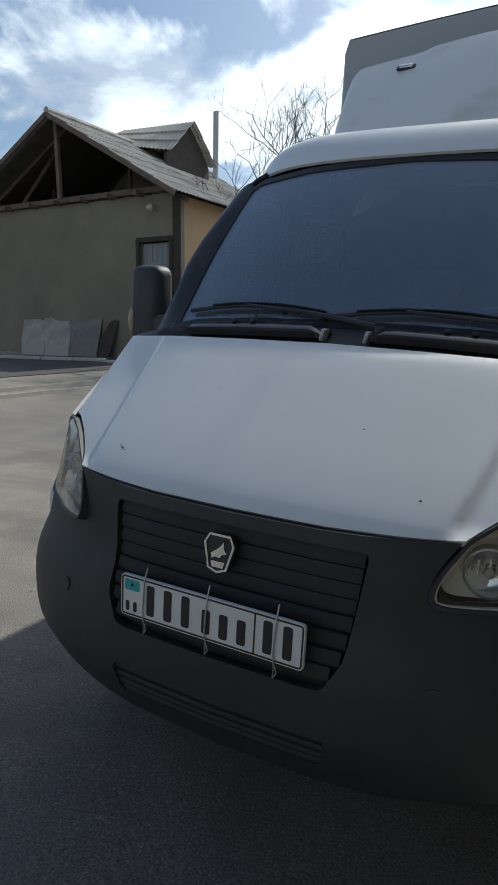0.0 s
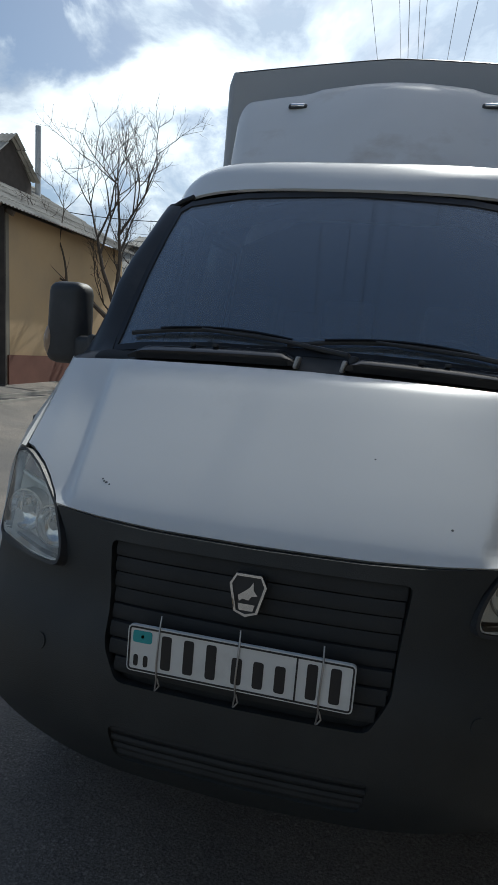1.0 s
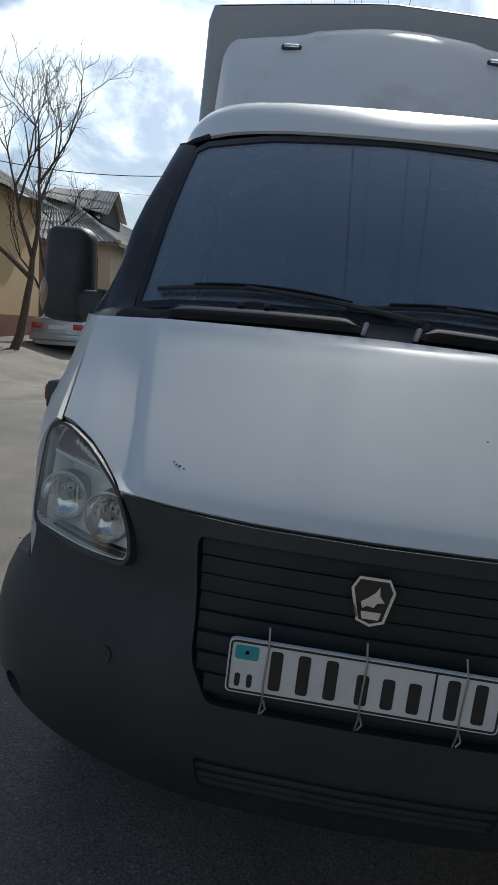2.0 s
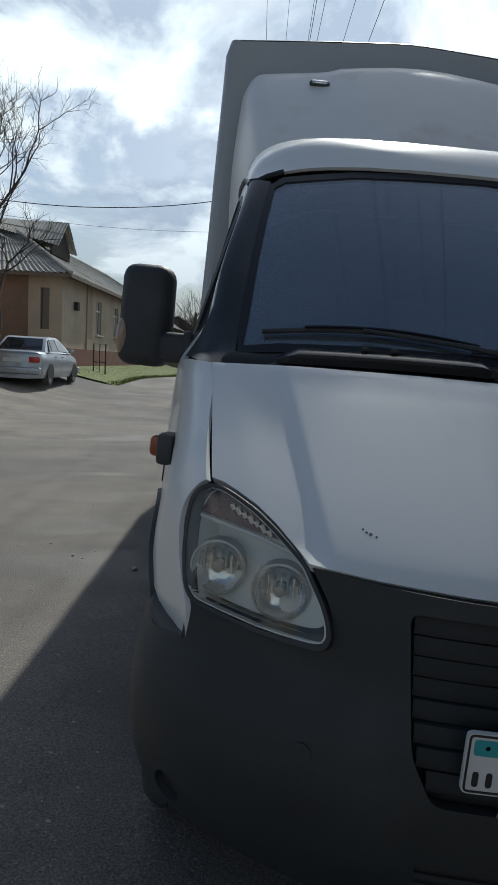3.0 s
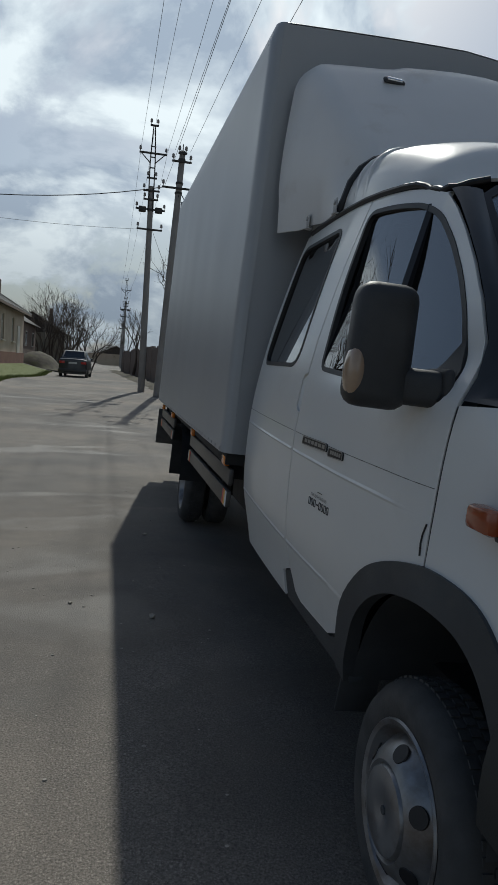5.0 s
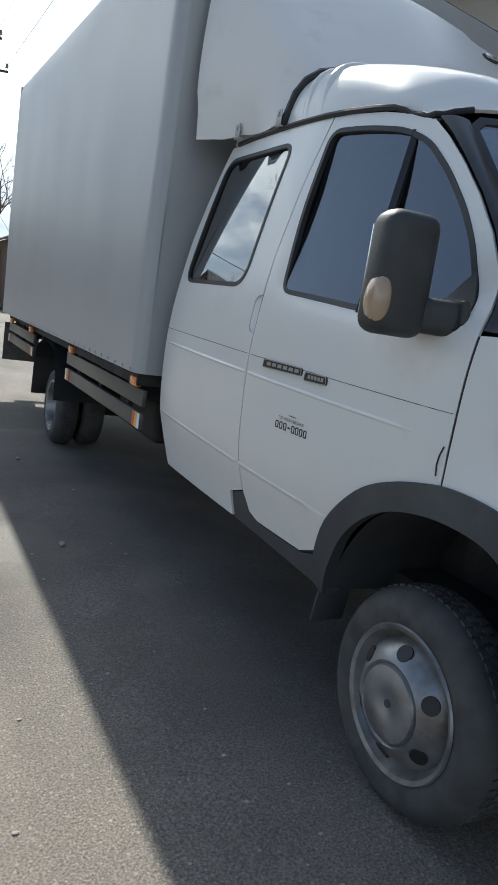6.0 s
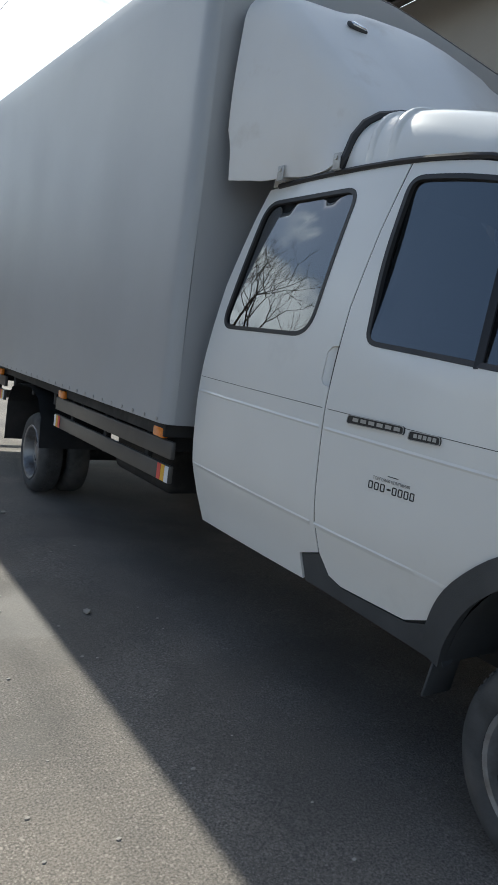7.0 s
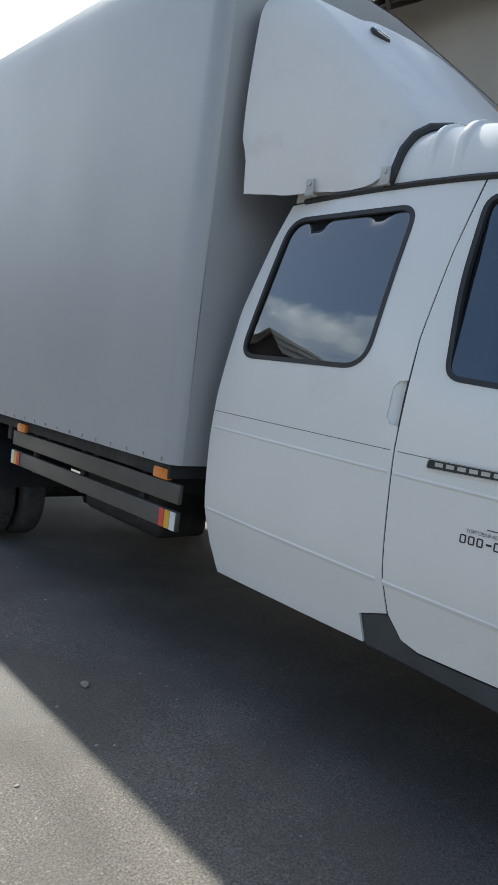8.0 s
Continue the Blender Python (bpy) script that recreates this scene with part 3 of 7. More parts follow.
def lamp_y(x, z):
    return crom([(0.40, 0.045), (0.49, 0.075), (0.55, 0.105), (0.62, 0.148), (0.70, 0.205), (0.76, 0.245), (0.80, 0.272), (0.83, 0.325), (0.86, 0.40)], abs(x)) + 0.33 * (z - 0.92)


def LP(sg, d):
    return lambda x, z: Vector((sg * x, lamp_y(x, z) + d, z))


def pane_fn(sg, outline, depth):
    """A gently bowed glass sheet that follows the cab side round this opening."""
    pts = np.array([(y, z) for y, z in outline])
    basis = lambda y, z: np.stack([np.ones_like(y), y, z, z * z], -1)
    moved = lambda y: y - CAB_TRIM[0] * smooth01(1.42, 1.78, y)
    k = np.linalg.lstsq(basis(np.array([moved(y) for y in pts[:, 0]]), pts[:, 1]), np.array([side_x(y, z) for y, z in pts]), rcond=None)[0]
    return lambda y, z: Vector((sg * (k[0] + k[1] * moved(y) + k[2] * z + k[3] * z * z - depth), y, z))


def side_parts(sg):
    S = lambda y, z: Vector((sg * side_x(y, z), y, z))
    far = sg > 0
    st = 0.07 if far else 0.045
    # front wing
    fender = spline([(0.243, 0.818), (0.250, 0.885), (0.285, 0.918), (0.325, 0.958), (0.352, 1.01), (0.366, 1.06), (0.366, 1.10), (0.354, 1.132), (0.338, 1.147)], 4) + [(0.43, 1.205), (0.523, 1.265), (0.63, 1.336), (0.735, 1.401), (0.86, 1.404), (0.979, 1.398), (0.983, 1.30), (0.983, 1.18), (0.981, 1.08), (0.977, 0.977), (0.90, 0.980), (0.785, 0.962), (0.70, 0.928), (0.640, 0.86), (0.61, 0.800), (0.52, 0.786), (0.42, 0.792), (0.32, 0.803)]
    part("front_wing", panel(fender, S, st), PAINT, truck)
    # arch lip
    outer = [(0.570, 0.62), (0.580, 0.77), (0.630, 0.866), (0.70, 0.934), (0.785, 0.970), (0.90, 0.984), (1.01, 0.978), (1.17, 0.938), (1.305, 0.868), (1.45, 0.722), (1.522, 0.585), (1.537, 0.47)]
    inner = [(1.47, 0.44), (1.44, 0.55), (1.37, 0.68), (1.26, 0.79), (1.14, 0.855), (1.0, 0.885), (0.88, 0.885), (0.785, 0.865), (0.71, 0.81), (0.665, 0.72), (0.645, 0.60)]
    part("wheel_arch_lip", panel(spline(outer) + spline(inner), lambda y, z: Vector((sg * (side_x(y, z) + 0.012), y, z)), 0.04, 0.05), GREYPL, truck, "dark grey plastic arch lip")
    bm = bmesh.new()
    arch = spline([(0.62, 0.45), (0.66, 0.70), (0.76, 0.85), (0.95, 0.90), (1.14, 0.86), (1.30, 0.78), (1.42, 0.62), (1.47, 0.45)])
    add_grid(bm, lambda i, x: Vector((sg * x, *arch[int(i)])), range(len(arch)), [0.45, 0.92])
    part("wheel_well", bm, GREYPL, truck)
    # doors
    fdoor = [(0.984, 0.982), (0.989, 1.08), (0.991, 1.18), (0.991, 1.30), (0.988, 1.398), (1.000, 1.47), (1.030, 1.57), (1.098, 1.69), (1.19, 1.80), (1.30, 1.91), (1.40, 2.000), (1.48, 2.060), (1.62, 2.098), (1.75, 2.122), (2.033, 2.153), (2.085, 1.90), (2.125, 1.60), (2.132, 1.22), (2.118, 0.77), (2.095, 0.64), (2.04, 0.565), (1.97, 0.545), (1.64, 0.545), (1.525, 0.585), (1.45, 0.715), (1.305, 0.865), (1.175, 0.937), (1.01, 0.978)]
    fwin = rounded([(1.052, 1.396), (1.048, 1.475), (1.094, 1.565), (1.140, 1.66), (1.214, 1.76), (1.335, 1.886), (1.465, 1.996), (1.60, 2.050), (1.815, 2.084), (2.022, 2.100), (2.032, 1.78), (2.004, 1.466)], [0.03, 0.05, 0.05, 0.05, 0.05, 0.05, 0.06, 0.08, 0.08, 0.07, 0.1, 0.06], 6)
    door = part("front_door", panel(fdoor, S, st, holes=[fwin]), PAINT, truck)
    inner, bm = ring_bm(fwin, lambda y, z: Vector((sg * (side_x(y, z) + 0.003), y, z)), 0.018, thick=0.02)
    part("window_seal", bm, SEAL, door, "black rubber window seal")
    bm = panel(inner, pane_fn(sg, fwin, 0.010), 0.08, 0.004)
    sharpen(bm, 0.7)
    # the far side takes the darkened copy of the glass
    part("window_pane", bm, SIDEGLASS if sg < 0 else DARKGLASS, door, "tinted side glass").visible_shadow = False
    bm = bmesh.new()
    pa, pb = S(1.486, 1.42), S(1.562, 2.035)
    add_box(bm, (pa + pb) / 2 - Vector((sg * 0.012, 0, 0)), (0.024, 0.026, (pb - pa).length), (pb - pa).to_track_quat("Z", "X").to_matrix())
    part("window_divider", bm, SEAL, door)
    part("mirror_base", panel(rounded([(1.058, 1.402), (1.052, 1.475), (1.100, 1.580), (1.160, 1.50), (1.215, 1.412)], 0.02, 3), lambda y, z: Vector((sg * (side_x(y, z) + 0.006), y, z)), 0.04, 0.02), BLACK, door, "black plastic corner piece under the mirror arm")
    # rear cab side
    rside = [(2.040, 2.159), (2.090, 1.90), (2.131, 1.60), (2.1355, 1.452), (2.170, 1.447), (2.189, 1.425), (2.191, 1.32), (2.173, 1.297), (2.1375, 1.292), (2.138, 1.22), (2.124, 0.77), (2.102, 0.64), (2.225, 0.60), (2.205, 0.495), (3.085, 0.495), (3.14, 0.62), (3.165, 0.785), (3.168, 1.10), (3.160, 1.32), (3.12, 1.70), (3.03, 2.02), (2.975, 2.166), (2.6, 2.175)]
    rwin = rounded([(2.278, 2.092), (2.328, 1.474), (3.062, 1.484), (2.955, 2.104)], [0.085, 0.12, 0.10, 0.10], 8)
    grip = [(2.128, 1.284), (2.198, 1.290), (2.198, 1.454), (2.128, 1.460)]
    rs = part("rear_side_panel", panel(rside, S, st, holes=[rwin]), PAINT, truck)
    inner, bm = ring_bm(rwin, lambda y, z: Vector((sg * (side_x(y, z) + 0.003), y, z)), 0.019, thick=0.022)
    part("window_seal", bm, SEAL, rs, "black rubber window seal")
    bm = panel(inner, pane_fn(sg, rwin, 0.008), 0.08, 0.004)
    sharpen(bm, 0.7)
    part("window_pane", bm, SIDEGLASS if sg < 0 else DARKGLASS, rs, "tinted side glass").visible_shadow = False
    # raised creases and the joint below the waist
    for name, z0, z1, w, d, mt in (("waist_crease", 1.162, 1.118, 0.012, 0.0035, PAINT), ("lower_crease", 0.785, 0.735, 0.014, 0.004, PAINT), ("waist_joint", 1.235, 1.195, 0.003, 0.0012, SEAL)):
        for y0, y1 in ((0.996 if z0 > 1 else 1.42, 2.120), (2.150, 3.155)):
            bm = bmesh.new()
            zz = lambda y: z0 + (z1 - z0) * (3.16 - y) / 1.6
            add_grid(bm, lambda y, k: Vector((sg * (side_x(y, zz(y)) + (d * (1 if mt is SEAL else smooth01(0, 0.25, y - y0 + (0.2 if y0 > 2 else 0))) if k == 0 else -0.002)), y, zz(y) + k * w)), np.linspace(y0, y1, 18), [-1, 0, 1])
            part(name, bm, mt, rs if y0 > 2 else door)
    # rubber stop on the front edge of the door
    bm = bmesh.new()
    add_tube(bm, [S(y, z) + Vector((sg * 0.002, 0, 0)) for y, z in ((1.000, 1.088), (1.008, 1.06), (1.010, 1.035), (1.005, 1.003))], 0.0025, 6)
    part("door_stop", bm, INK, door, "small black rubber strip")
    # black strips set in the door gaps paint the shade there
    for own, gap in ((door, ((0.9805, 0.980), (0.985, 1.08), (0.987, 1.18), (0.987, 1.30), (0.9835, 1.396))), (rs, ((2.0365, 2.154), (2.0875, 1.90), (2.128, 1.60), (2.135, 1.22), (2.121, 0.77), (2.0985, 0.642)))):
        bm = bmesh.new()
        line = spline([*gap], 5)
        add_grid(bm, lambda i, k: S(line[int(i)][0] + 0.0045 * k, line[int(i)][1]) - Vector((sg * 0.0035, 0, 0)), range(len(line)), [-1, 1])
        part("door_gap_strip", bm, INK, own)
    # sill
    sill = [(1.46, 0.44), (1.52, 0.57), (1.64, 0.535), (1.97, 0.535), (2.05, 0.56), (2.10, 0.635), (2.218, 0.597), (2.198, 0.488), (2.0, 0.48), (1.62, 0.455)]
    part("sill", panel(sill, lambda y, z: Vector((sg * (side_x(y, z) - 0.008), y, z)), 0.06, 0.05), GREYPL, truck, "dark grey plastic sill")
    # recessed grip beside the rear edge of the door
    part("door_grip", panel(grip, lambda y, z: Vector((sg * (side_x(y, z) - 0.004 - 0.026 * (1 - smooth01(2.125, 2.195, y))), y, z)), 0.012, 0.004), PAINT, rs)
    # A pillar
    bm = bmesh.new()
    a = [(side_x(y, z) - 0.003, y, z) for y, z in ((0.75, 1.380), (0.80, 1.404), (0.980, 1.412), (0.992, 1.475), (1.022, 1.575), (1.090, 1.695), (1.182, 1.807), (1.292, 1.916), (1.392, 2.010), (1.470, 2.072))]
    b = [(gx, screen_y(gx, gz) - 0.004, gz) for gx, gz in ((0.775, 1.395), (0.782, 1.425), (0.784, 1.44), (0.785, 1.48), (0.784, 1.57), (0.779, 1.69), (0.773, 1.80), (0.766, 1.90), (0.756, 2.0), (0.745, 2.07))]
    g = []
    for p, q in zip(a, b):
        p, q = Vector(p), Vector(q)
        m = (p + q) / 2 + Vector((0.010, -0.012, 0.004))
        g.append([Vector((sg * v.x, v.y, v.z)) for v in (p + Vector((-0.05, 0.06, 0)), p, (p + m) / 2 + Vector((0.006, -0.003, 0)), m, (q + m) / 2 + Vector((0.002, -0.005, 0)), q, q + Vector((-0.03, 0.07, 0)))])
    rows = [[bm.verts.new(v) for v in r] for r in g]
    for r, s in zip(rows, rows[1:]):
        for i in range(len(r) - 1):
            bm.faces.new((r[i], s[i], s[i + 1], r[i + 1]))
    part("windscreen_pillar", bm, PILLAR, truck, "black plastic windscreen pillar")
    # mirror
    bm = bmesh.new()
    add_box(bm, (sg * 1.105, 1.17, 1.53), (0.175, 0.135, 0.335), Matrix.Rotation(sg * 0.12, 3, "Z"), 0.045, 4, 0.96)
    mir = part("mirror", bm, BLACK, truck, "black plastic door mirror housing")
    bm = bmesh.new()
    add_box(bm, (sg * 1.005, 1.125, 1.432), (0.17, 0.075, 0.100), Matrix.Rotation(sg * 0.45, 3, "Z"), 0.026, 3)
    add_box(bm, (sg * 0.945, 1.105, 1.440), (0.030, 0.125, 0.100), Matrix.Rotation(sg * 0.10, 3, "Y"), 0.014, 3)
    part("mirror_arm", bm, BLACK, mir)
    bm = bmesh.new()
    add_box(bm, (sg * 1.105, 1.2345, 1.53), (0.125, 0.006, 0.26), Matrix.Rotation(sg * 0.12, 3, "Z"), 0.002)
    part("mirror_glass", bm, MIRROR, mir)
    bm = bmesh.new()
    bmesh.ops.create_uvsphere(bm, u_segments=20, v_segments=14, radius=1.0, matrix=Matrix.Translation((sg * 1.172, 1.158, 1.455)) @ Matrix.Rotation(sg * 0.12, 4, "Z") @ Matrix.Diagonal((0.029, 0.056, 0.076, 1)))
    part("mirror_indicator", bm, PALE, mir, "pale amber indicator lens")
    # side repeater
    bm = bmesh.new()
    x = side_x(0.73, 1.155)
    add_box(bm, (sg * (x + 0.012), 0.700, 1.155), (0.045, 0.085, 0.085), Matrix.Rotation(sg * 0.10, 3, "Z"), 0.012)
    rep = part("side_repeater", bm, BLACK, truck)
    bm = bmesh.new()
    add_box(bm, (sg * (x + 0.038), 0.765, 1.155), (0.05, 0.115, 0.058), Matrix.Rotation(sg * 0.05, 3, "Z"), 0.014)
    part("repeater_lens", bm, REPEATER, rep, "amber side indicator lens")
    # headlamp
    lp = [LP(sg, d) for d in (0.0, 0.106, -0.002)]
    lo = rounded(LAMP, 0.012, 3)
    hl = part("headlamp", panel(lo, lp[1], 0.05, 0.01), LAMPBACK, truck, "clear-lens headlamp with two round reflectors")
    inner, bm = ring_bm(lo, lp[2], 0.008, thick=0.03, step=0.03)
    part("headlamp_rim", bm, BLACK, hl)
    _, bm = ring_bm(inner, LP(sg, 0.006), 0.003, thick=0.108, step=0.03)
    part("headlamp_shell", bm, LAMPBACK, hl)
    part("headlamp_lens", panel(inner, lp[0], 0.05, 0.003), LENS, hl, "clear scratched lens").visible_shadow = False
    for cx, cy, cz, r in ((0.741, 0.308, 0.962, 0.056), (0.604, 0.226, 0.950, 0.055)):
        m = Matrix.Translation((sg * cx, cy, cz)) @ Matrix.Rotation(radians(90), 4, "X") @ Matrix.Rotation(sg * radians(8), 4, "Y")
        bm = bmesh.new()
        add_lathe(bm, [(r + 0.006, -0.03), (r + 0.006, 0.010), (r + 0.001, 0.011), (r, 0.006)], 32, m)
        cup = part("lamp_bowl", bm, LAMPCUP, hl, "dark ring round the reflector")
        bm = bmesh.new()
        add_lathe(bm, [(r, 0.008), (r * 0.92, 0.0), (r * 0.8, -0.010), (r * 0.5, -0.018), (r * 0.25, -0.020), (0, -0.020)], 28, m)
        part("lamp_reflector", bm, REFLECT, cup, "silver fluted reflector")
        for k in range(7):
            bm = bmesh.new()
            x = (k - 3) * r * 0.24
            h = math.sqrt(max(0.01, 1 - (x / r) ** 2)) * r * 0.72
            c = m @ Vector((x, 0.10 * r, -0.008))
            add_box(bm, c, (r * 0.10, 0.006, h * (1.2 if k % 2 else 0.8)), Matrix.Rotation(sg * 0.1, 3, "Z"), 0.002, 1)
            part("reflector_flute", bm, REFLECT if k % 2 else LAMPCUP, cup)
        bm = bmesh.new()
        add_lathe(bm, [(0.0, 0.012), (0.012, 0.010), (0.014, -0.015)], 12, m)
        part("bulb", bm, DULL, cup)
    part("indicator_bowl", panel(rounded([(0.806, 1.070), (0.800, 1.112), (0.775, 1.126), (0.705, 1.112), (0.640, 1.082), (0.602, 1.054), (0.66, 1.056), (0.735, 1.063)], 0.008, 2), LP(sg, 0.048), 0.03, 0.008), MAROON, hl, "dark maroon indicator reflector")
    for k in range(7):
        bm = bmesh.new()
        cx, cz = 0.722 - 0.014 * k, 1.096 - 0.0055 * k
        add_box(bm, (sg * cx, lamp_y(cx, cz) + 0.042, cz), (0.011, 0.010, 0.016 + 0.005 * (k % 2)), Matrix.Rotation(sg * 0.5, 3, "Y"), 0.002, 1)
        part("indicator_facet", bm, REFLECT, hl)
    bm = bmesh.new()
    add_tube(bm, [(sg * x, lamp_y(x, z) + 0.040, z) for x, z in ((0.815, 1.062), (0.732, 1.056), (0.657, 1.050), (0.575, 1.036))], 0.005, 6)
    part("lamp_divider", bm, LAMPBACK, hl)
    # dark joint between wing and hood
    bm = bmesh.new()
    add_tube(bm, [(sg * (hx - 0.004), hood_y(hx, hz) + 0.022, hz - 0.018) for hx, hz in HOOD_EDGE[:-1] + [(0.833, 1.385)]], 0.010, 6)
    part("hood_gap", bm, INK, truck)
    # wheels
    for y, xo, dual in ((1.032, 0.93, False), (6.0, 1.07, True)):
        m = Matrix.Translation((sg * (xo - 0.012), y, 0.284)) @ Matrix.Rotation(sg * radians(90), 4, "Y")
        wheel(m, dual)


def wheel(m, dual):
    w = new("wheel")
    w.parent = truck
    R = 0.344
    tyre = [(0.225, -0.005), (0.245, 0.006), (0.285, 0.012), (0.315, 0.002), (0.335, -0.022), (R, -0.045), (R, -0.145), (0.33, -0.175), (0.29, -0.19), (0.225, -0.18)]
    bm = bmesh.new()
    add_lathe(bm, tyre, 56, m, True)
    sharpen(bm, 0.9)
    ty = part("tyre", bm, RUBBER, w, "dusty black tyre")
    bm = bmesh.new()
    for k in range(64):
        a = 2 * math.pi * k / 64
        for h in (-0.062, -0.095, -0.128):
            add_box(bm, m @ Vector((R * math.cos(a + (0.03 if h == -0.095 else 0)), R * math.sin(a + (0.03 if h == -0.095 else 0)), h)), (0.012, 0.022, 0.026), (m.to_3x3() @ Matrix.Rotation(a, 3, "Z")))
    part("tread", bm, RUBBER, w)
    bm = bmesh.new()
    if dual:
        prof = [(0.237, 0.004), (0.232, 0.010), (0.218, 0.004), (0.205, -0.03), (0.195, -0.075), (0.165, -0.09), (0.15, -0.105), (0.09, -0.11), (0.085, -0.06), (0.05, -0.045), (0, -0.04)]
    else:
        prof = [(0.237, 0.004), (0.232, 0.011), (0.218, 0.005), (0.205, -0.022), (0.196, -0.03), (0.185, -0.012), (0.160, 0.022), (0.128, 0.040), (0.118, 0.030), (0.112, 0.044), (0.085, 0.052), (0.035, 0.047), (0.022, 0.040), (0, 0.040)]
    add_lathe(bm, prof, 48, m)
    rim = part("rim", bm, STEEL, w, "dusty silver-painted steel rim")
    for k in range(6):
        a = 2 * math.pi * k / 6 - 0.03
        bm = bmesh.new()
        r, h = (0.17, -0.082) if dual else (0.166, 0.0175)
        tilt = Matrix.Rotation(a, 4, "Z") @ Matrix.Translation((r, 0, h)) @ Matrix.Rotation(radians(0 if dual else 37), 4, "Y")
        add_lathe(bm, [(0.0, 0.0008), (0.027, 0.0008), (0.0285, -0.004)], 18, m @ tilt)
        part("vent_hole", bm, INK, rim)
    if not dual:
        bm = bmesh.new()
        add_lathe(bm, [(0.013, 0.036), (0.012, 0.0435), (0.006, 0.0440), (0, 0.042)], 16, m)
        part("hub_cap", bm, GREYPL, rim)
    if dual:
        bm = bmesh.new()
        add_lathe(bm, [(r, h - 0.24) for r, h in tyre], 40, m, True)
        part("inner_tyre", bm, RUBBER, w)


for sgn in (-1, 1):
    side_parts(sgn)

# hood
hood = [(0.0, 1.024), (0.25, 1.026), (0.42, 1.032), (0.525, 1.038), (0.558, 1.040), (0.590, 1.063), (0.627, 1.091), (0.670, 1.117), (0.715, 1.135), (0.748, 1.146), (0.778, 1.150), (0.791, 1.205), (0.803, 1.265), (0.818, 1.336), (0.833, 1.402), (0.6, 1.416), (0.3, 1.424), (0.0, 1.428)]
hood = hood + [(-x, z) for x, z in hood[-2:0:-1]]


def hood_fn(x, z):
    # the middle stands a little proud between two swage lines that run back from the lamps
    d = abs(x) - (0.545 + 0.10 * (z - 1.10) / 0.30)
    s = smooth01(-0.018, 0.012, d) * (1 - 0.8 * smooth01(0.008, 0.14, d)) * smooth01(1.035, 1.06, z) * (1 - 0.4 * smooth01(1.36, 1.41, z))
    return Vector((x, hood_y(x, z) + 0.020 * s, z))


part("hood", panel(hood, hood_fn, 0.0145, 0.02), PAINT, truck, "white hood with small paint chips")
for x, z, r in ((-0.440, 1.101, 0.0060), (-0.448, 1.103, 0.0045), (-0.455, 1.107, 0.004), (-0.429, 1.098, 0.004), (0.24, 1.225, 0.004), (0.44, 1.10, 0.005)):
    bm = bmesh.new()
    add_lathe(bm, [(r * 0.75, -0.002), (r * 0.65, 0.0004), (0, 0.0006)], 8, Matrix.Translation(hood_fn(x, z)) @ Vector((0, -0.6, 0.8)).to_track_quat("Z", "Y").to_matrix().to_4x4())
    part("paint_chip", bm, GREYPL, truck)

# bumper and grille
PLAN = [(0.0, 0.0), (0.30, 0.012), (0.46, 0.042), (0.60, 0.090), (0.72, 0.150), (0.80, 0.205), (0.855, 0.262), (0.892, 0.33), (0.915, 0.42), (0.930, 0.53), (0.938, 0.64)]
ARC = [0.0]
for p, q in zip(PLAN, PLAN[1:]):
    ARC.append(ARC[-1] + math.dist(p, q))


def bumper_fn(push=0.0):
    def fn(s, z):
        a = abs(s)
        x = crom([(k, p[0]) for k, p in zip(ARC, PLAN)], a)
        y = crom([(k, p[1]) for k, p in zip(ARC, PLAN)], a)
        dx = crom([(k, p[0]) for k, p in zip(ARC, PLAN)], a + 0.01) - crom([(k, p[0]) for k, p in zip(ARC, PLAN)], a - 0.01)
        dy = crom([(k, p[1]) for k, p in zip(ARC, PLAN)], a + 0.01) - crom([(k, p[1]) for k, p in zip(ARC, PLAN)], a - 0.01)
        n = Vector((dy, -dx)).normalized() if (dx or dy) else Vector((0, -1))
        o = crom([(0.30, -0.14), (0.36, -0.085), (0.42, -0.040), (0.50, 0.0), (0.62, 0.014), (0.70, 0.008), (0.76, -0.008), (0.80, -0.026), (0.84, -0.040), (0.92, -0.048), (1.02, -0.062)], z) + push
        return Vector(((x + n.x * o) * (1 if s >= 0 else -1), y + n.y * o, z))
    return fn


SMAX = ARC[-1]


def s_of(axis, value, z):
    """Where along the bumper it reaches this x (or y) at the height z."""
    lo, hi = 0.0, SMAX
    for _ in range(30):
        mid = (lo + hi) / 2
        lo, hi = (mid, hi) if bumper_fn()(mid, z)[axis] < value else (lo, mid)
    return lo


bump = [(0.0, 0.36), (0.45, 0.375), (0.75, 0.415), (0.98, 0.47), (SMAX, 0.52), (SMAX, 0.79)]
bump += [(s_of(1, y, z), z) for y, z in ((0.60, 0.792), (0.52, 0.780), (0.42, 0.786), (0.32, 0.797))]
bump += [(s_of(0, x, z), z) for x, z in ((0.797, 0.815), (0.798, 0.892), (0.776, 0.884), (0.709, 0.879), (0.650, 0.877), (0.594, 0.879), (0.541, 0.882), (0.511, 0.889), (0.499, 0.912), (0.504, 0.944), (0.517, 0.977), (0.536, 1.008), (0.552, 1.033), (0.520, 1.033), (0.42, 1.026), (0.25, 1.020))] + [(0.0, 1.018)]
bump = bump + [(-s, z) for s, z in bump[-2:0:-1]]
grille_hole = rounded([(-0.378, 0.985), (0.378, 0.985), (0.345, 0.74), (0.300, 0.660), (-0.300, 0.660), (-0.345, 0.74)], 0.02, 3)
low_hole = rounded([(-0.318, 0.545), (0.318, 0.545), (0.305, 0.44), (-0.305, 0.44)], 0.025, 3)
FS = s_of(0, 0.80, 0.50)
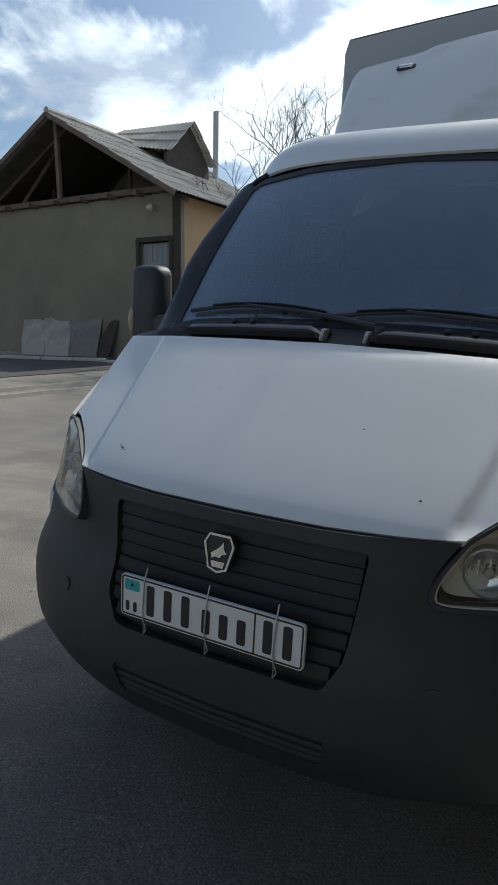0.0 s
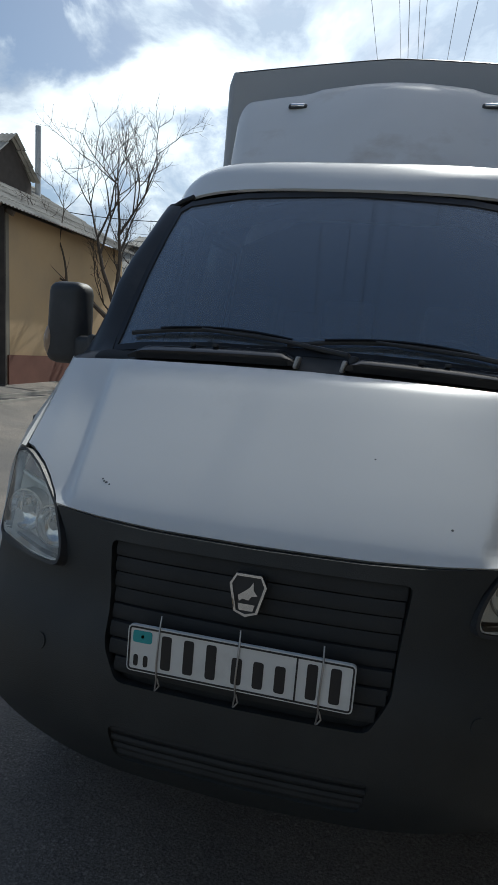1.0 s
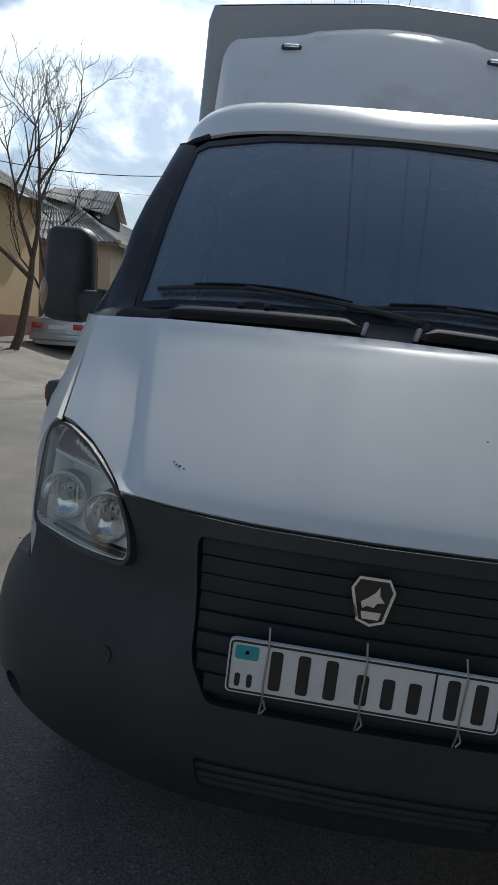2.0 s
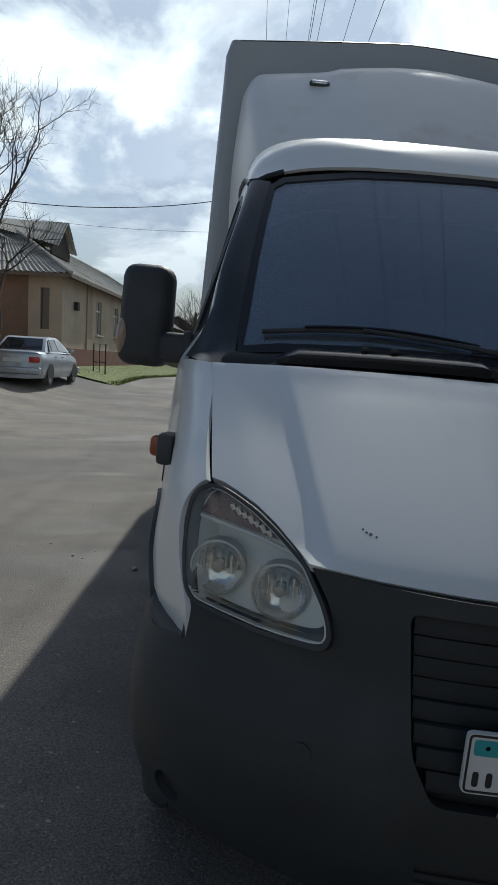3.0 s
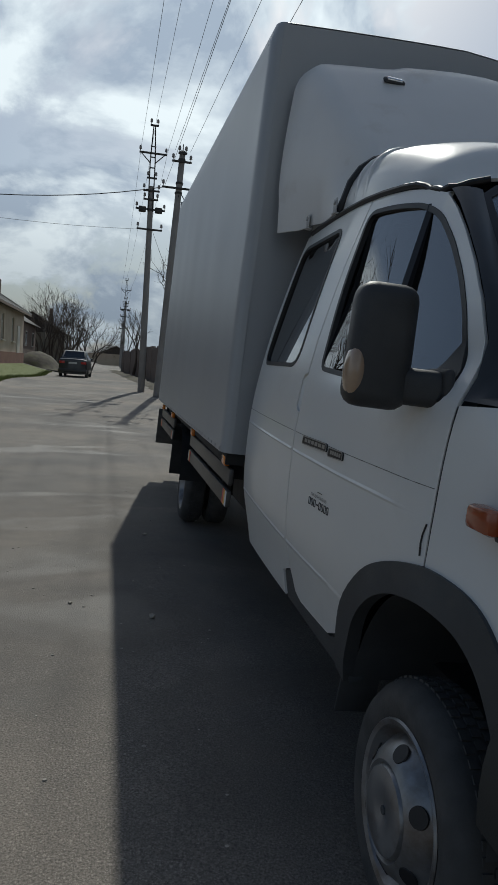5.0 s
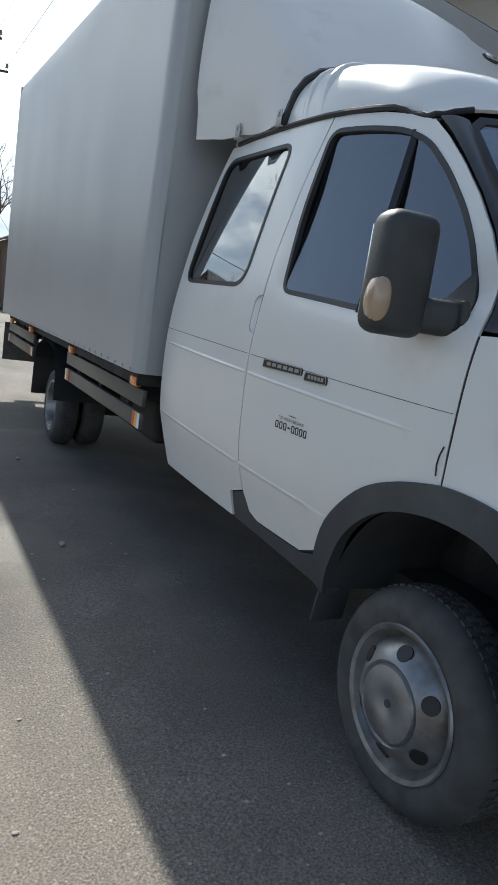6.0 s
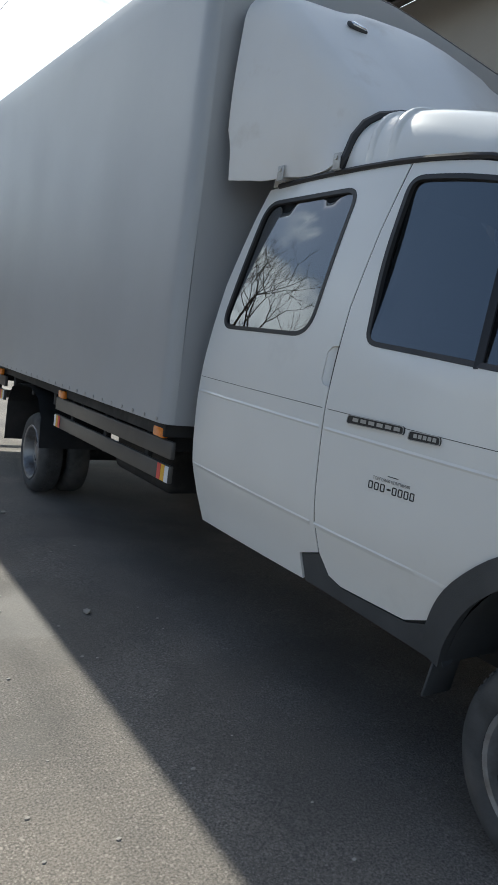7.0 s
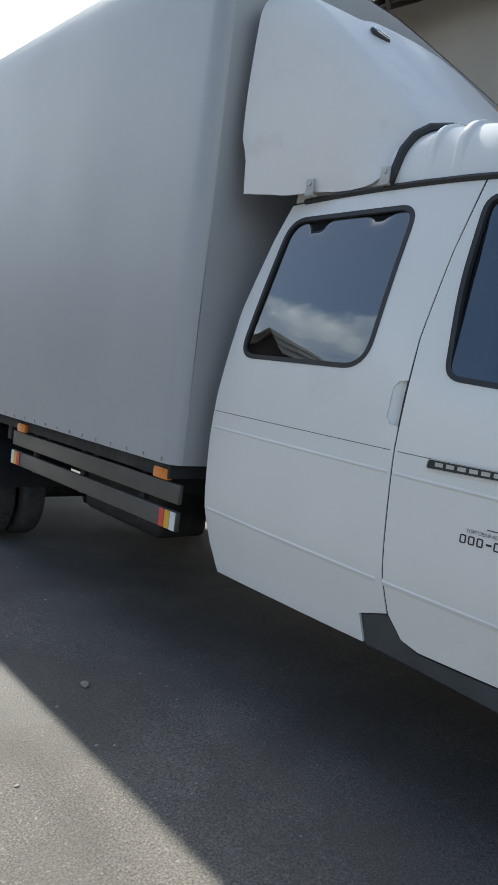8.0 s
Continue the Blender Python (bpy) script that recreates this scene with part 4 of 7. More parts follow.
fog = lambda sx: [(sx * FS + 0.036 * math.cos(a), 0.500 + 0.036 * math.sin(a)) for a in np.linspace(0, 2 * math.pi, 20, endpoint=False)]
bp = part("bumper", panel(bump, bumper_fn(), 0.045, 0.03, [grille_hole, low_hole, fog(-1), fog(1)]), BUMPER, truck, "near-black moulded plastic bumper and grille surround")
for sx in (-1, 1):
    bm = bmesh.new()
    edge = [((y, z), side_x(y, z)) for y, z in ((0.66, 0.80), (0.60, 0.795), (0.52, 0.783), (0.42, 0.789), (0.32, 0.800), (0.248, 0.815))]
    rows = [[bumper_fn()(s_of(1, y, z - 0.004), z - 0.004), bumper_fn(0.0)(s_of(1, y, z), z + 0.004), Vector((x - 0.004, y, z + 0.008)), Vector((x - 0.05, y + 0.02, z + 0.010))] for (y, z), x in edge]
    rows += [[bumper_fn()(s_of(0, x, z - 0.003), z - 0.003), bumper_fn(0.0)(s_of(0, x, z), z + 0.003), LP(1, 0.004)(x, z + 0.008), LP(1, 0.06)(x, z + 0.012)] for x, z in ((0.797, 0.890), (0.776, 0.884), (0.709, 0.879), (0.650, 0.877), (0.594, 0.879), (0.541, 0.882), (0.511, 0.889))]
    grid = [[bm.verts.new((sx * v.x, v.y, v.z)) for v in r] for r in rows]
    for r, q in zip(grid, grid[1:]):
        for i in range(3):
            bm.faces.new((r[i], q[i], q[i + 1], r[i + 1]))
    part("bumper_lip", bm, BUMPER, bp)
    part("fog_lamp_cover", panel(fog(sx), bumper_fn(-0.020), 0.04, 0.01), BLACK, bp)
    ts = s_of(0, 0.54, 0.697)
    part("tow_eye_cover", panel([(sx * ts + 0.021 * math.cos(a), 0.697 + 0.021 * math.sin(a)) for a in np.linspace(0, 2 * math.pi, 18, endpoint=False)], bumper_fn(0.003), 0.03, 0.008), BUMPER, bp)
part("grille_back", panel([(-0.40, 0.43), (0.40, 0.43), (0.40, 1.0), (-0.40, 1.0)], bumper_fn(-0.040), 0.09, 0.01), GRILLE, bp)
for k in range(8):
    bm = bmesh.new()
    z = 0.960 - 0.038 * k
    w = crom([(0.66, 0.296), (0.74, 0.342), (0.985, 0.374)], z) - 0.004
    pts = [bumper_fn(-0.012)(s, z) for s in np.linspace(-w, w, 15)]
    add_grid(bm, lambda i, k2: pts[int(i)] + [Vector((0, 0.04, 0.022)), Vector((0, 0.006, 0.0205)), Vector((0, -0.002, 0)), Vector((0, 0.0, -0.014)), Vector((0, 0.04, -0.012))][int(k2)], range(15), range(5))
    part("grille_slat", bm, GRILLE, bp)
for z in (0.53, 0.505, 0.48, 0.457):
    bm = bmesh.new()
    add_tube(bm, [bumper_fn(-0.018)(s, z) for s in np.linspace(-0.325, 0.325, 13)], 0.011, 8)
    part("lower_slat", bm, GRILLE, bp)

# badge on the grille
badge = [(-0.030, 0.955), (0.030, 0.955), (0.044, 0.930), (0.028, 0.868), (0.0, 0.858), (-0.028, 0.868), (-0.044, 0.930)]
BF = lambda d: (lambda x, z: Vector((x, 0.028 + (z - 0.86) * 0.12 - d, z + 0.014)))
em = part("grille_badge", panel(badge, BF(0.010), 0.02, 0.016), INK, truck, "black shield badge with a chrome rim")
inner, bm = ring_bm(badge, BF(0.0135), 0.006, thick=0.010, step=0.02)
part("badge_rim", bm, CHROME, em)
part("badge_emblem", panel([(-0.022, 0.905), (-0.008, 0.915), (0.004, 0.925), (0.012, 0.938), (0.014, 0.920), (0.024, 0.908), (0.010, 0.905), (0.004, 0.896), (-0.010, 0.898), (-0.018, 0.892)], BF(0.0125), 0.02, 0.004), CHROME, em)
part("badge_bar", panel([(-0.020, 0.887), (0.020, 0.887), (0.016, 0.872), (-0.016, 0.872)], BF(0.0125), 0.02, 0.004), CHROME, em)

# registration plate, its characters as plain bars
PF = lambda d: (lambda x, z: Vector((x, -0.020 - d, z + 0.014)))
outline = rounded([(-0.265, 0.696), (0.265, 0.696), (0.265, 0.809), (-0.265, 0.809)], 0.012, 3)
pl = part("number_plate", panel(outline, PF(0.004), 0.06, 0.010), PLATE, truck, "white number plate tied on with wire")
inner, bm = ring_bm(rounded([(-0.262, 0.699), (0.262, 0.699), (0.262, 0.806), (-0.262, 0.806)], 0.010, 3), PF(0.0052), 0.004, thick=0.003, step=0.06)
part("plate_border", bm, INK, pl)


def bar(x0, x1, z0, z1, mt, name="plate_bar"):
    part(name, panel(rounded([(x0, z0), (x1, z0), (x1, z1), (x0, z1)], 0.006, 2), PF(0.0052), 0.05, 0.002), mt, pl)


bar(-0.252, -0.205, 0.768, 0.797, TEAL)
for x0 in (-0.248, -0.224):
    bar(x0, x0 + 0.011, 0.710, 0.738, INK)
bar(-0.232, -0.224, 0.779, 0.787, YELLOW)
for k in range(3):
    bar(-0.181 + k * 0.054, -0.157 + k * 0.054, 0.712, 0.794, INK)
for k in range(3):
    bar(-0.012 + k * 0.050, 0.012 + k * 0.050, 0.712, 0.775, INK)
bar(0.134, 0.138, 0.699, 0.806, INK)
for k in range(2):
    bar(0.159 + k * 0.052, 0.183 + k * 0.052, 0.712, 0.794, INK)
for x in (-0.19, 0.0, 0.19):
    bm = bmesh.new()
    add_tube(bm, [(x, -0.010, 0.849), (x + 0.003, -0.029, 0.814), (x, -0.029, 0.734), (x + 0.002, -0.026, 0.699), (x - 0.002, -0.020, 0.669)], 0.0022, 6)
    add_tube(bm, [(x + 0.004, -0.026, 0.704), (x + 0.010, -0.026, 0.686), (x + 0.002, -0.026, 0.674)], 0.002, 6)
    part("plate_wire", bm, DULL, pl, "twisted bare wire")

# windscreen, cowl, wipers
SCR = [(0.0, 1.475), (0.4, 1.468), (0.65, 1.452), (0.778, 1.437), (0.787, 1.52), (0.779, 1.75), (0.768, 1.92), (0.754, 2.05), (0.70, 2.092), (0.45, 2.126), (0.0, 2.142)]
SCR = SCR + [(-x, z) for x, z in SCR[-2:0:-1]]
sf = lambda d: (lambda x, z: Vector((x, screen_y(x, z) + d, z)))
inner, bm = ring_bm(SCR, sf(-0.004), 0.026, thick=0.02)
ws = part("windscreen_seal", bm, SEAL, truck, "black rubber windscreen seal")
part("windscreen_pane", panel(inner, sf(0.002), 0.08, 0.005), WSGLASS, ws, "dark tinted windscreen").visible_shadow = False
bm = bmesh.new()
add_grid(bm, lambda x, k: [Vector((x, hood_y(x, 1.43 - 0.03 * (abs(x) / 0.8) ** 2) + 0.035, 1.400 - 0.03 * (abs(x) / 0.8) ** 2)), Vector((x, hood_y(x, 1.43) + 0.06, 1.418 - 0.03 * (abs(x) / 0.8) ** 2)), Vector((x, screen_y(x, 1.45) - 0.045, 1.437 - 0.02 * (abs(x) / 0.8) ** 2)), Vector((x, screen_y(x, 1.47) + 0.02, 1.485 - 0.03 * (abs(x) / 0.8) ** 2))][int(k)], np.linspace(-0.84, 0.84, 25), range(4))
cowl = part("cowl", bm, BLACK, truck, "black plastic cowl below the windscreen")


def cowl_z(x):
    return -0.03 * (abs(x) / 0.8) ** 2


for sx, x0, x1 in ((-1, -0.66, -0.05), (1, 0.09, 0.70)):
    bm = bmesh.new()
    # a shallow hump with a lip over the dark air slot
    prof = [(0.052, 1.440), (0.050, 1.466), (0.062, 1.474), (0.095, 1.484), (0.130, 1.486), (0.165, 1.478)]
    end = lambda x: smooth01(0.0, 0.05, x - x0) * smooth01(0.0, 0.05, x1 - x)
    add_grid(bm, lambda x, k: Vector((x, hood_y(x, 1.43) + prof[int(k)][0], 1.440 + (prof[int(k)][1] - 1.440) * (0.35 + 0.65 * end(x)) + cowl_z(x))), np.linspace(x0, x1, 22), range(6))
    bmesh.ops.recalc_face_normals(bm, faces=bm.faces)
    bmesh.ops.solidify(bm, geom=bm.faces[:], thickness=0.010)
    vent = part("cowl_vent", bm, VENT, cowl, "shiny black plastic air vent")
    bm = bmesh.new()
    add_grid(bm, lambda x, k: Vector((x, hood_y(x, 1.43) + 0.0485, 1.438 + 0.020 * k + cowl_z(x))), np.linspace(x0 + 0.035, x1 - 0.035, 18), [0, 1])
    bmesh.ops.solidify(bm, geom=bm.faces[:], thickness=0.002)
    part("air_slot", bm, INK, vent)
    for xb in (x0 + 0.24, x0 + 0.32):
        bm = bmesh.new()
        add_box(bm, (xb, hood_y(xb, 1.43) + 0.092, 1.490 + cowl_z(xb)), (0.020, 0.016, 0.012), None, 0.004, 2)
        add_tube(bm, [(xb + 0.008, hood_y(xb, 1.43) + 0.092, 1.489 + cowl_z(xb)), (xb + 0.05, hood_y(xb, 1.43) + 0.110, 1.488 + cowl_z(xb))], 0.003, 6)
        part("washer_jet", bm, BLACK, cowl, "small black washer jet")
    xl = x1 - 0.13
    bm = bmesh.new()
    add_grid(bm, lambda x, k: Vector((x, hood_y(x, 1.43) + 0.108 + 0.022 * k, 1.4885 + 0.001 * k + cowl_z(x))), np.linspace(xl - 0.06, xl + 0.06, 6), [0, 1])
    bmesh.ops.solidify(bm, geom=bm.faces[:], thickness=0.001)
    part("vent_sticker", bm, PALEGREY, vent, "pale faded sticker strip")
    xe = x1 - 0.004 if sx < 0 else x0 + 0.004
    bm = bmesh.new()
    add_box(bm, (xe, hood_y(xe, 1.43) + 0.066, 1.452 + cowl_z(xe)), (0.014, 0.050, 0.040), Matrix.Rotation(0.25, 3, "Y"), 0.005, 2)
    part("vent_end", bm, CLIPM, vent, "bare metal end bracket")
for x0, xe, xm in ((0.02, -0.72, -0.42), (0.62, -0.12, 0.18)):
    bm = bmesh.new()
    base = Vector((x0 + 0.10, screen_y(x0, 1.46) - 0.05, 1.462))
    tip = Vector((xm, screen_y(xm, 1.53) - 0.034, 1.538))
    mid = (base + tip) / 2 + Vector((0.03, -0.012, 0.018))
    add_tube(bm, [base, base + Vector((-0.02, -0.008, 0.026)), base.lerp(mid, 0.5) + Vector((0, -0.006, 0.012)), mid, tip], 0.011, 8, r1=0.006)
    add_lathe(bm, [(0.020, -0.03), (0.020, 0.016), (0.014, 0.024), (0, 0.026)], 14, Matrix.Translation(base))
    wp = part("wiper", bm, BLACK, truck, "black wiper arm resting on the glass")
    bm = bmesh.new()
    us = np.linspace(0, 1, 13)
    pts = [(x0 + 0.01 + (xe - x0) * u, 1.497 + 0.034 * math.sin(u * math.pi) + 0.010 * u) for u in us]
    add_tube(bm, [(x, screen_y(x, z) - 0.016, z) for x, z in pts], 0.0085, 6)
    bl = part("wiper_blade", bm, RUBBER, wp)
    bm = bmesh.new()
    add_tube(bm, [(x, screen_y(x, z) - 0.026, z + 0.010) for x, z in pts[2:11]], 0.0045, 6)
    part("blade_frame", bm, VENT, bl)

# cab roof
def roof_z(x, y):
    zc = crom([(1.30, 2.09), (1.37, 2.155), (1.46, 2.238), (1.54, 2.288), (1.62, 2.314), (1.90, 2.37), (2.25, 2.42), (2.6, 2.415), (3.15, 2.34)], y)
    zr = crom([(1.30, 2.05), (1.5, 2.10), (1.75, 2.142), (2.05, 2.165), (2.6, 2.182), (3.15, 2.175)], y)
    w = side_x(y, zr) - 0.004
    a = min(1.0, abs(x) / w)
    return zr + (zc - zr) * max(0.0, 1 - a ** (6 + 8 * smooth01(1.6, 2.15, y))) ** (0.62 - 0.10 * smooth01(1.7, 2.2, y))


def roof_fn(x, y):
    p = Vector((x, y, roof_z(x, y)))
    e = 0.004
    n = Vector((roof_z(x - e, y) - roof_z(x + e, y), 0.0, 2 * e)).normalized()
    rib = max(1 - smooth01(0.012, 0.022, abs(y - 2.17)), 1 - smooth01(0.012, 0.022, abs(y - 2.29)))
    return p + n * 0.014 * rib * (1 - smooth01(0.965, 0.995, abs(x) / side_x(y, 2.17)))


bm = bmesh.new()
ys = sorted(list(np.linspace(1.36, 2.965, 38)) + [2.145, 2.15, 2.155, 2.16, 2.18, 2.185, 2.19, 2.195, 2.265, 2.27, 2.275, 2.28, 2.30, 2.305, 2.31, 2.315])
ks = [-1, -0.995, -0.985, -0.972, -0.955, -0.93, -0.90, -0.86, -0.81, -0.75, -0.66, -0.5, -0.3, -0.1]
ks = ks + [0] + [-k for k in ks[::-1]]


def roof_edge(k, y):
    y2 = y if y > 1.60 else 1.60 - (1.60 - y) * 1.0
    w = side_x(y2, crom([(1.30, 2.05), (1.5, 2.10), (1.75, 2.142), (2.05, 2.165), (2.6, 2.182), (3.15, 2.175)], y2)) - 0.004
    x = k * w
    back = 0.14 * (abs(x) / 0.78) ** 2.4 * (1 - smooth01(1.36, 1.75, y))
    return roof_fn(x, y2) + Vector((0, back, 0))


add_grid(bm, lambda y, k: roof_edge(k, y), ys, ks)
bmesh.ops.recalc_face_normals(bm, faces=bm.faces)
bmesh.ops.solidify(bm, geom=bm.faces[:], thickness=0.012)
part("cab_roof", bm, PAINT, truck, "raised white cab roof with two ribs")
bm = bmesh.new()
add_grid(bm, lambda y, k: Vector((roof_edge(k, y).x * 0.965, roof_edge(k, y).y, roof_edge(k, y).z - 0.045)), np.linspace(1.48, 2.93, 20), ks)
part("headlining", bm, INTERIOR, truck, "dark roof lining")

# rubber gutter along the roof edge, down to the windscreen corner
for sg in (-1, 1):
    bm = bmesh.new()
    path = [(0.86, 1.36), (0.93, 1.36), (0.97, 1.362), (0.992, 1.372), (1.0, 1.40)] + [(1.0, y) for y in (1.45, 1.52, 1.60, 1.70, 1.80, 1.95, 2.1, 2.3, 2.5, 2.7, 2.9)]
    add_tube(bm, [roof_edge(sg * k, y) + Vector((sg * (0.009 * k + 0.006 * (k > 0.98 and y < 1.46)), -0.006 - 0.010 * (k > 0.98 and y < 1.46), -0.006 + 0.008 * (k > 0.98 and y < 1.46))) for k, y in path], 0.012, 8)
    part("roof_gutter", bm, SEAL, truck, "black rubber gutter strip")

# cab back, floor and fittings inside
back = [(side_x(3.1, z) - 0.012, z) for z in (0.50, 0.7, 0.9, 1.2, 1.5, 1.8, 2.0, 2.15)]
back = back + [(0.5, 2.30), (-0.5, 2.30)] + [(-x, z) for x, z in back[::-1]]


def back_y(z):
    return float(np.interp(z, (0.495, 0.62, 0.785, 1.10, 1.32, 1.70, 2.02, 2.166, 2.30), (3.085, 3.14, 3.165, 3.168, 3.16, 3.12, 3.03, 2.975, 2.91)))


bm = panel(back, lambda x, z: Vector((x, back_y(z) - 0.012, z)), 0.10, 0.02)
part("cab_back", bm, PAINT, truck)
# dark linings inside the cab
lining = [(x * 0.975, z) for x, z in back]
part("rear_lining", panel(lining, lambda x, z: Vector((x, back_y(z) - 0.055, z)), 0.12, 0.006), INTERIOR, truck, "dark rear wall lining")
for y0, y1 in ((1.16, 2.09), (2.15, 3.07)):
    part("door_lining", panel([(y0, 0.62), (y1, 0.62), (y1, 1.395), (y0, 1.395)], lambda y, z: Vector((side_x(y, z) - 0.045, y, z)), 0.09, 0.006), INTERIOR, truck, "dark inner door lining")
bm = bmesh.new()
add_box(bm, (0, 2.32, 0.56), (1.90, 1.55, 0.06))
part("cab_floor", bm, INTERIOR, truck)
bm = bmesh.new()
add_box(bm, (0, 0.98, 1.33), (1.66, 0.34, 0.22), None, 0.05, 3)
part("dashboard", bm, INTERIOR, truck, "dark dashboard")
bm = bmesh.new()
add_lathe(bm, [(0.19 + 0.014 * math.cos(a), 0.014 * math.sin(a)) for a in np.linspace(0, 2 * math.pi, 8, endpoint=False)], 28, Matrix.Translation((0.42, 1.26, 1.40)) @ Matrix.Rotation(radians(-62), 4, "X"), True)
part("steering_wheel", bm, BLACK, truck)
for x, w, y in ((0.45, 0.5, 1.75), (-0.28, 0.86, 1.75), (0.0, 1.56, 2.72)):
    bm = bmesh.new()
    add_box(bm, (x, y - 0.08, 0.88), (w, 0.46, 0.18), None, 0.05, 3)
    seat = part("seat", bm, SEATF, truck)
    bm = bmesh.new()
    add_box(bm, (x, y + 0.17, 1.24), (w, 0.14, 0.66), Matrix.Rotation(-0.16, 3, "X"), 0.05, 3)
    part("backrest", bm, SEATF, seat)
    for xx in ([x] if w < 0.6 else [x - w * 0.28, x + w * 0.28]):
        bm = bmesh.new()
        add_box(bm, (xx, y + 0.26, 1.67), (0.25, 0.09, 0.19), Matrix.Rotation(-0.16, 3, "X"), 0.035, 3)
        part("headrest", bm, SEATF, seat)
bm = bmesh.new()
add_tube(bm, [(-0.92, 2.10, 0.7), (-0.94, 2.13, 1.3), (-0.87, 2.08, 1.85), (-0.80, 2.05, 2.10), (0, 2.05, 2.30), (0.80, 2.05, 2.10), (0.87, 2.08, 1.85), (0.94, 2.13, 1.3), (0.92, 2.10, 0.7)], 0.04, 8)
part("door_pillar", bm, INTERIOR, truck)

# roof fairing
FAIR_C = [(2.12, 2.26), (2.25, 2.37), (2.35, 2.475), (2.50, 2.635), (2.65, 2.79), (2.80, 2.94), (2.90, 3.037), (2.97, 3.103), (3.03, 3.148), (3.08, 3.170), (3.20, 3.182)]
FAIR_W = [(2.12, 0.52), (2.25, 0.70), (2.35, 0.78), (2.50, 0.85), (2.65, 0.90), (2.85, 0.945), (3.05, 0.99), (3.20, 1.02)]


def fair_fn(y, k):
    """k from -1 (bottom edge of one flank) over the crown to 1."""
    zc, w = crom(FAIR_C, y), crom(FAIR_W, y)
    a = abs(k)
    zb = crom([(2.12, 2.26), (2.25, 2.32), (2.34, 2.30), (2.42, 2.200), (2.75, 2.196), (2.92, 2.190), (3.02, 2.198), (3.30, 2.212)], y)
    if a < 0.55:
        u = a / 0.55
        x = u * w * 0.90
        z = zc - 0.065 * u**2 + 0.018 * smooth01(0.50, 0.62, u) * -1 + 0.03 * (1 - smooth01(0.0, 0.7, u))
    else:
        t = (a - 0.55) / 0.45
        z0 = zc - 0.065 - 0.018
        ang = min(1.0, t / 0.42) * math.pi / 2
        r = min(0.16, (z0 - zb) * 0.45)
        x = w * 0.90 + w * 0.10 * math.sin(ang)
        z = z0 - r * (1 - math.cos(ang))
        if t > 0.42:
            v = (t - 0.42) / 0.58
            z = z0 - r + (zb - z0 + r) * v
            x = w + 0.018 * math.sin(v * math.pi) + max(0.0, side_x(y + 0.05, 2.19) + 0.014 - w) * v * smooth01(2.30, 2.42, y)
    p = Vector(((x if k >= 0 else -x), y, z))
    p.y -= 0.034 * (1 - smooth01(2.38, 2.43, p.z)) * smooth01(3.08, 3.20, y)
    p.y += 0.10 * smooth01(0.7, 1.0, a) * (1 - smooth01(2.5, 3.2, y))
    return p


bm = bmesh.new()
kk = [0, 0.1, 0.2, 0.28, 0.32, 0.36, 0.44, 0.50, 0.55, 0.585, 0.62, 0.655, 0.69, 0.715, 0.739, 0.78, 0.82, 0.85, 0.875, 0.90, 0.915, 0.93, 0.95, 0.975, 1.0]
kk = [-k for k in kk[:0:-1]] + kk
add_grid(bm, fair_fn, np.linspace(2.12, 3.20, 32), kk)
bmesh.ops.recalc_face_normals(bm, faces=bm.faces)
bmesh.ops.solidify(bm, geom=bm.faces[:], thickness=0.010)
fair = part("roof_fairing", bm, FRP, truck, "white fibreglass roof fairing, slightly stained")
for sx in (-1, 1):
    # clips that hold the fairing to the gutter
    for y in (2.455, 2.83):
        bm = bmesh.new()
        q = min((fair_fn(v, sx * 0.985) for v in np.linspace(2.30, 2.95, 60)), key=lambda p: abs(p.y - y))
        x = sx * max(abs(q.x) + 0.010, side_x(y, 2.19) + 0.030)
        add_box(bm, (x, y, 2.212), (0.006, 0.046, 0.068), None, 0.002)
        add_box(bm, (x - sx * 0.006, y, 2.180), (0.030, 0.044, 0.006), None, 0.002)
        add_tube(bm, [(x, y, 2.226), (x + sx * 0.009, y, 2.227)], 0.010, 8)
        part("fairing_clip", bm, CLIPM, fair, "small bare-metal clip with a bolt")
    bm = bmesh.new()
    pts = [Vector((sx * k * (side_x(y, 2.17) - 0.004), y, roof_z(k * (side_x(y, 2.17) - 0.004), y) + 0.012)) for k, y in ((1.012, 2.46), (1.008, 2.452), (0.995, 2.44), (0.975, 2.425), (0.94, 2.405), (0.89, 2.375), (0.80, 2.335), (0.68, 2.285), (0.5, 2.24), (0.25, 2.21), (0.0, 2.20))]
    add_tube(bm, pts, 0.021, 8)
    part("fairing_edge_seal", bm, SEAL, fair, "black rubber edge seal")
    m = fair_fn(2.895, sx * 0.365)
    bm = bmesh.new()
    add_box(bm, m + Vector((0, -0.005, 0.006)), (0.115, 0.042, 0.020), Matrix.Rotation(0.75, 3, "X"), 0.010, 3)
    fl = part("marker_lamp", bm, BLACK, fair, "small black marker lamp with a clear strip")
    bm = bmesh.new()
    add_box(bm, m + Vector((0, -0.014, 0.012)), (0.085, 0.03, 0.012), Matrix.Rotation(0.75, 3, "X"), 0.005, 2)
    part("marker_lens", bm, REFLECT, fl)

# tarpaulin box
BX0, BX1, BL = 3.275, 8.85, 1.105


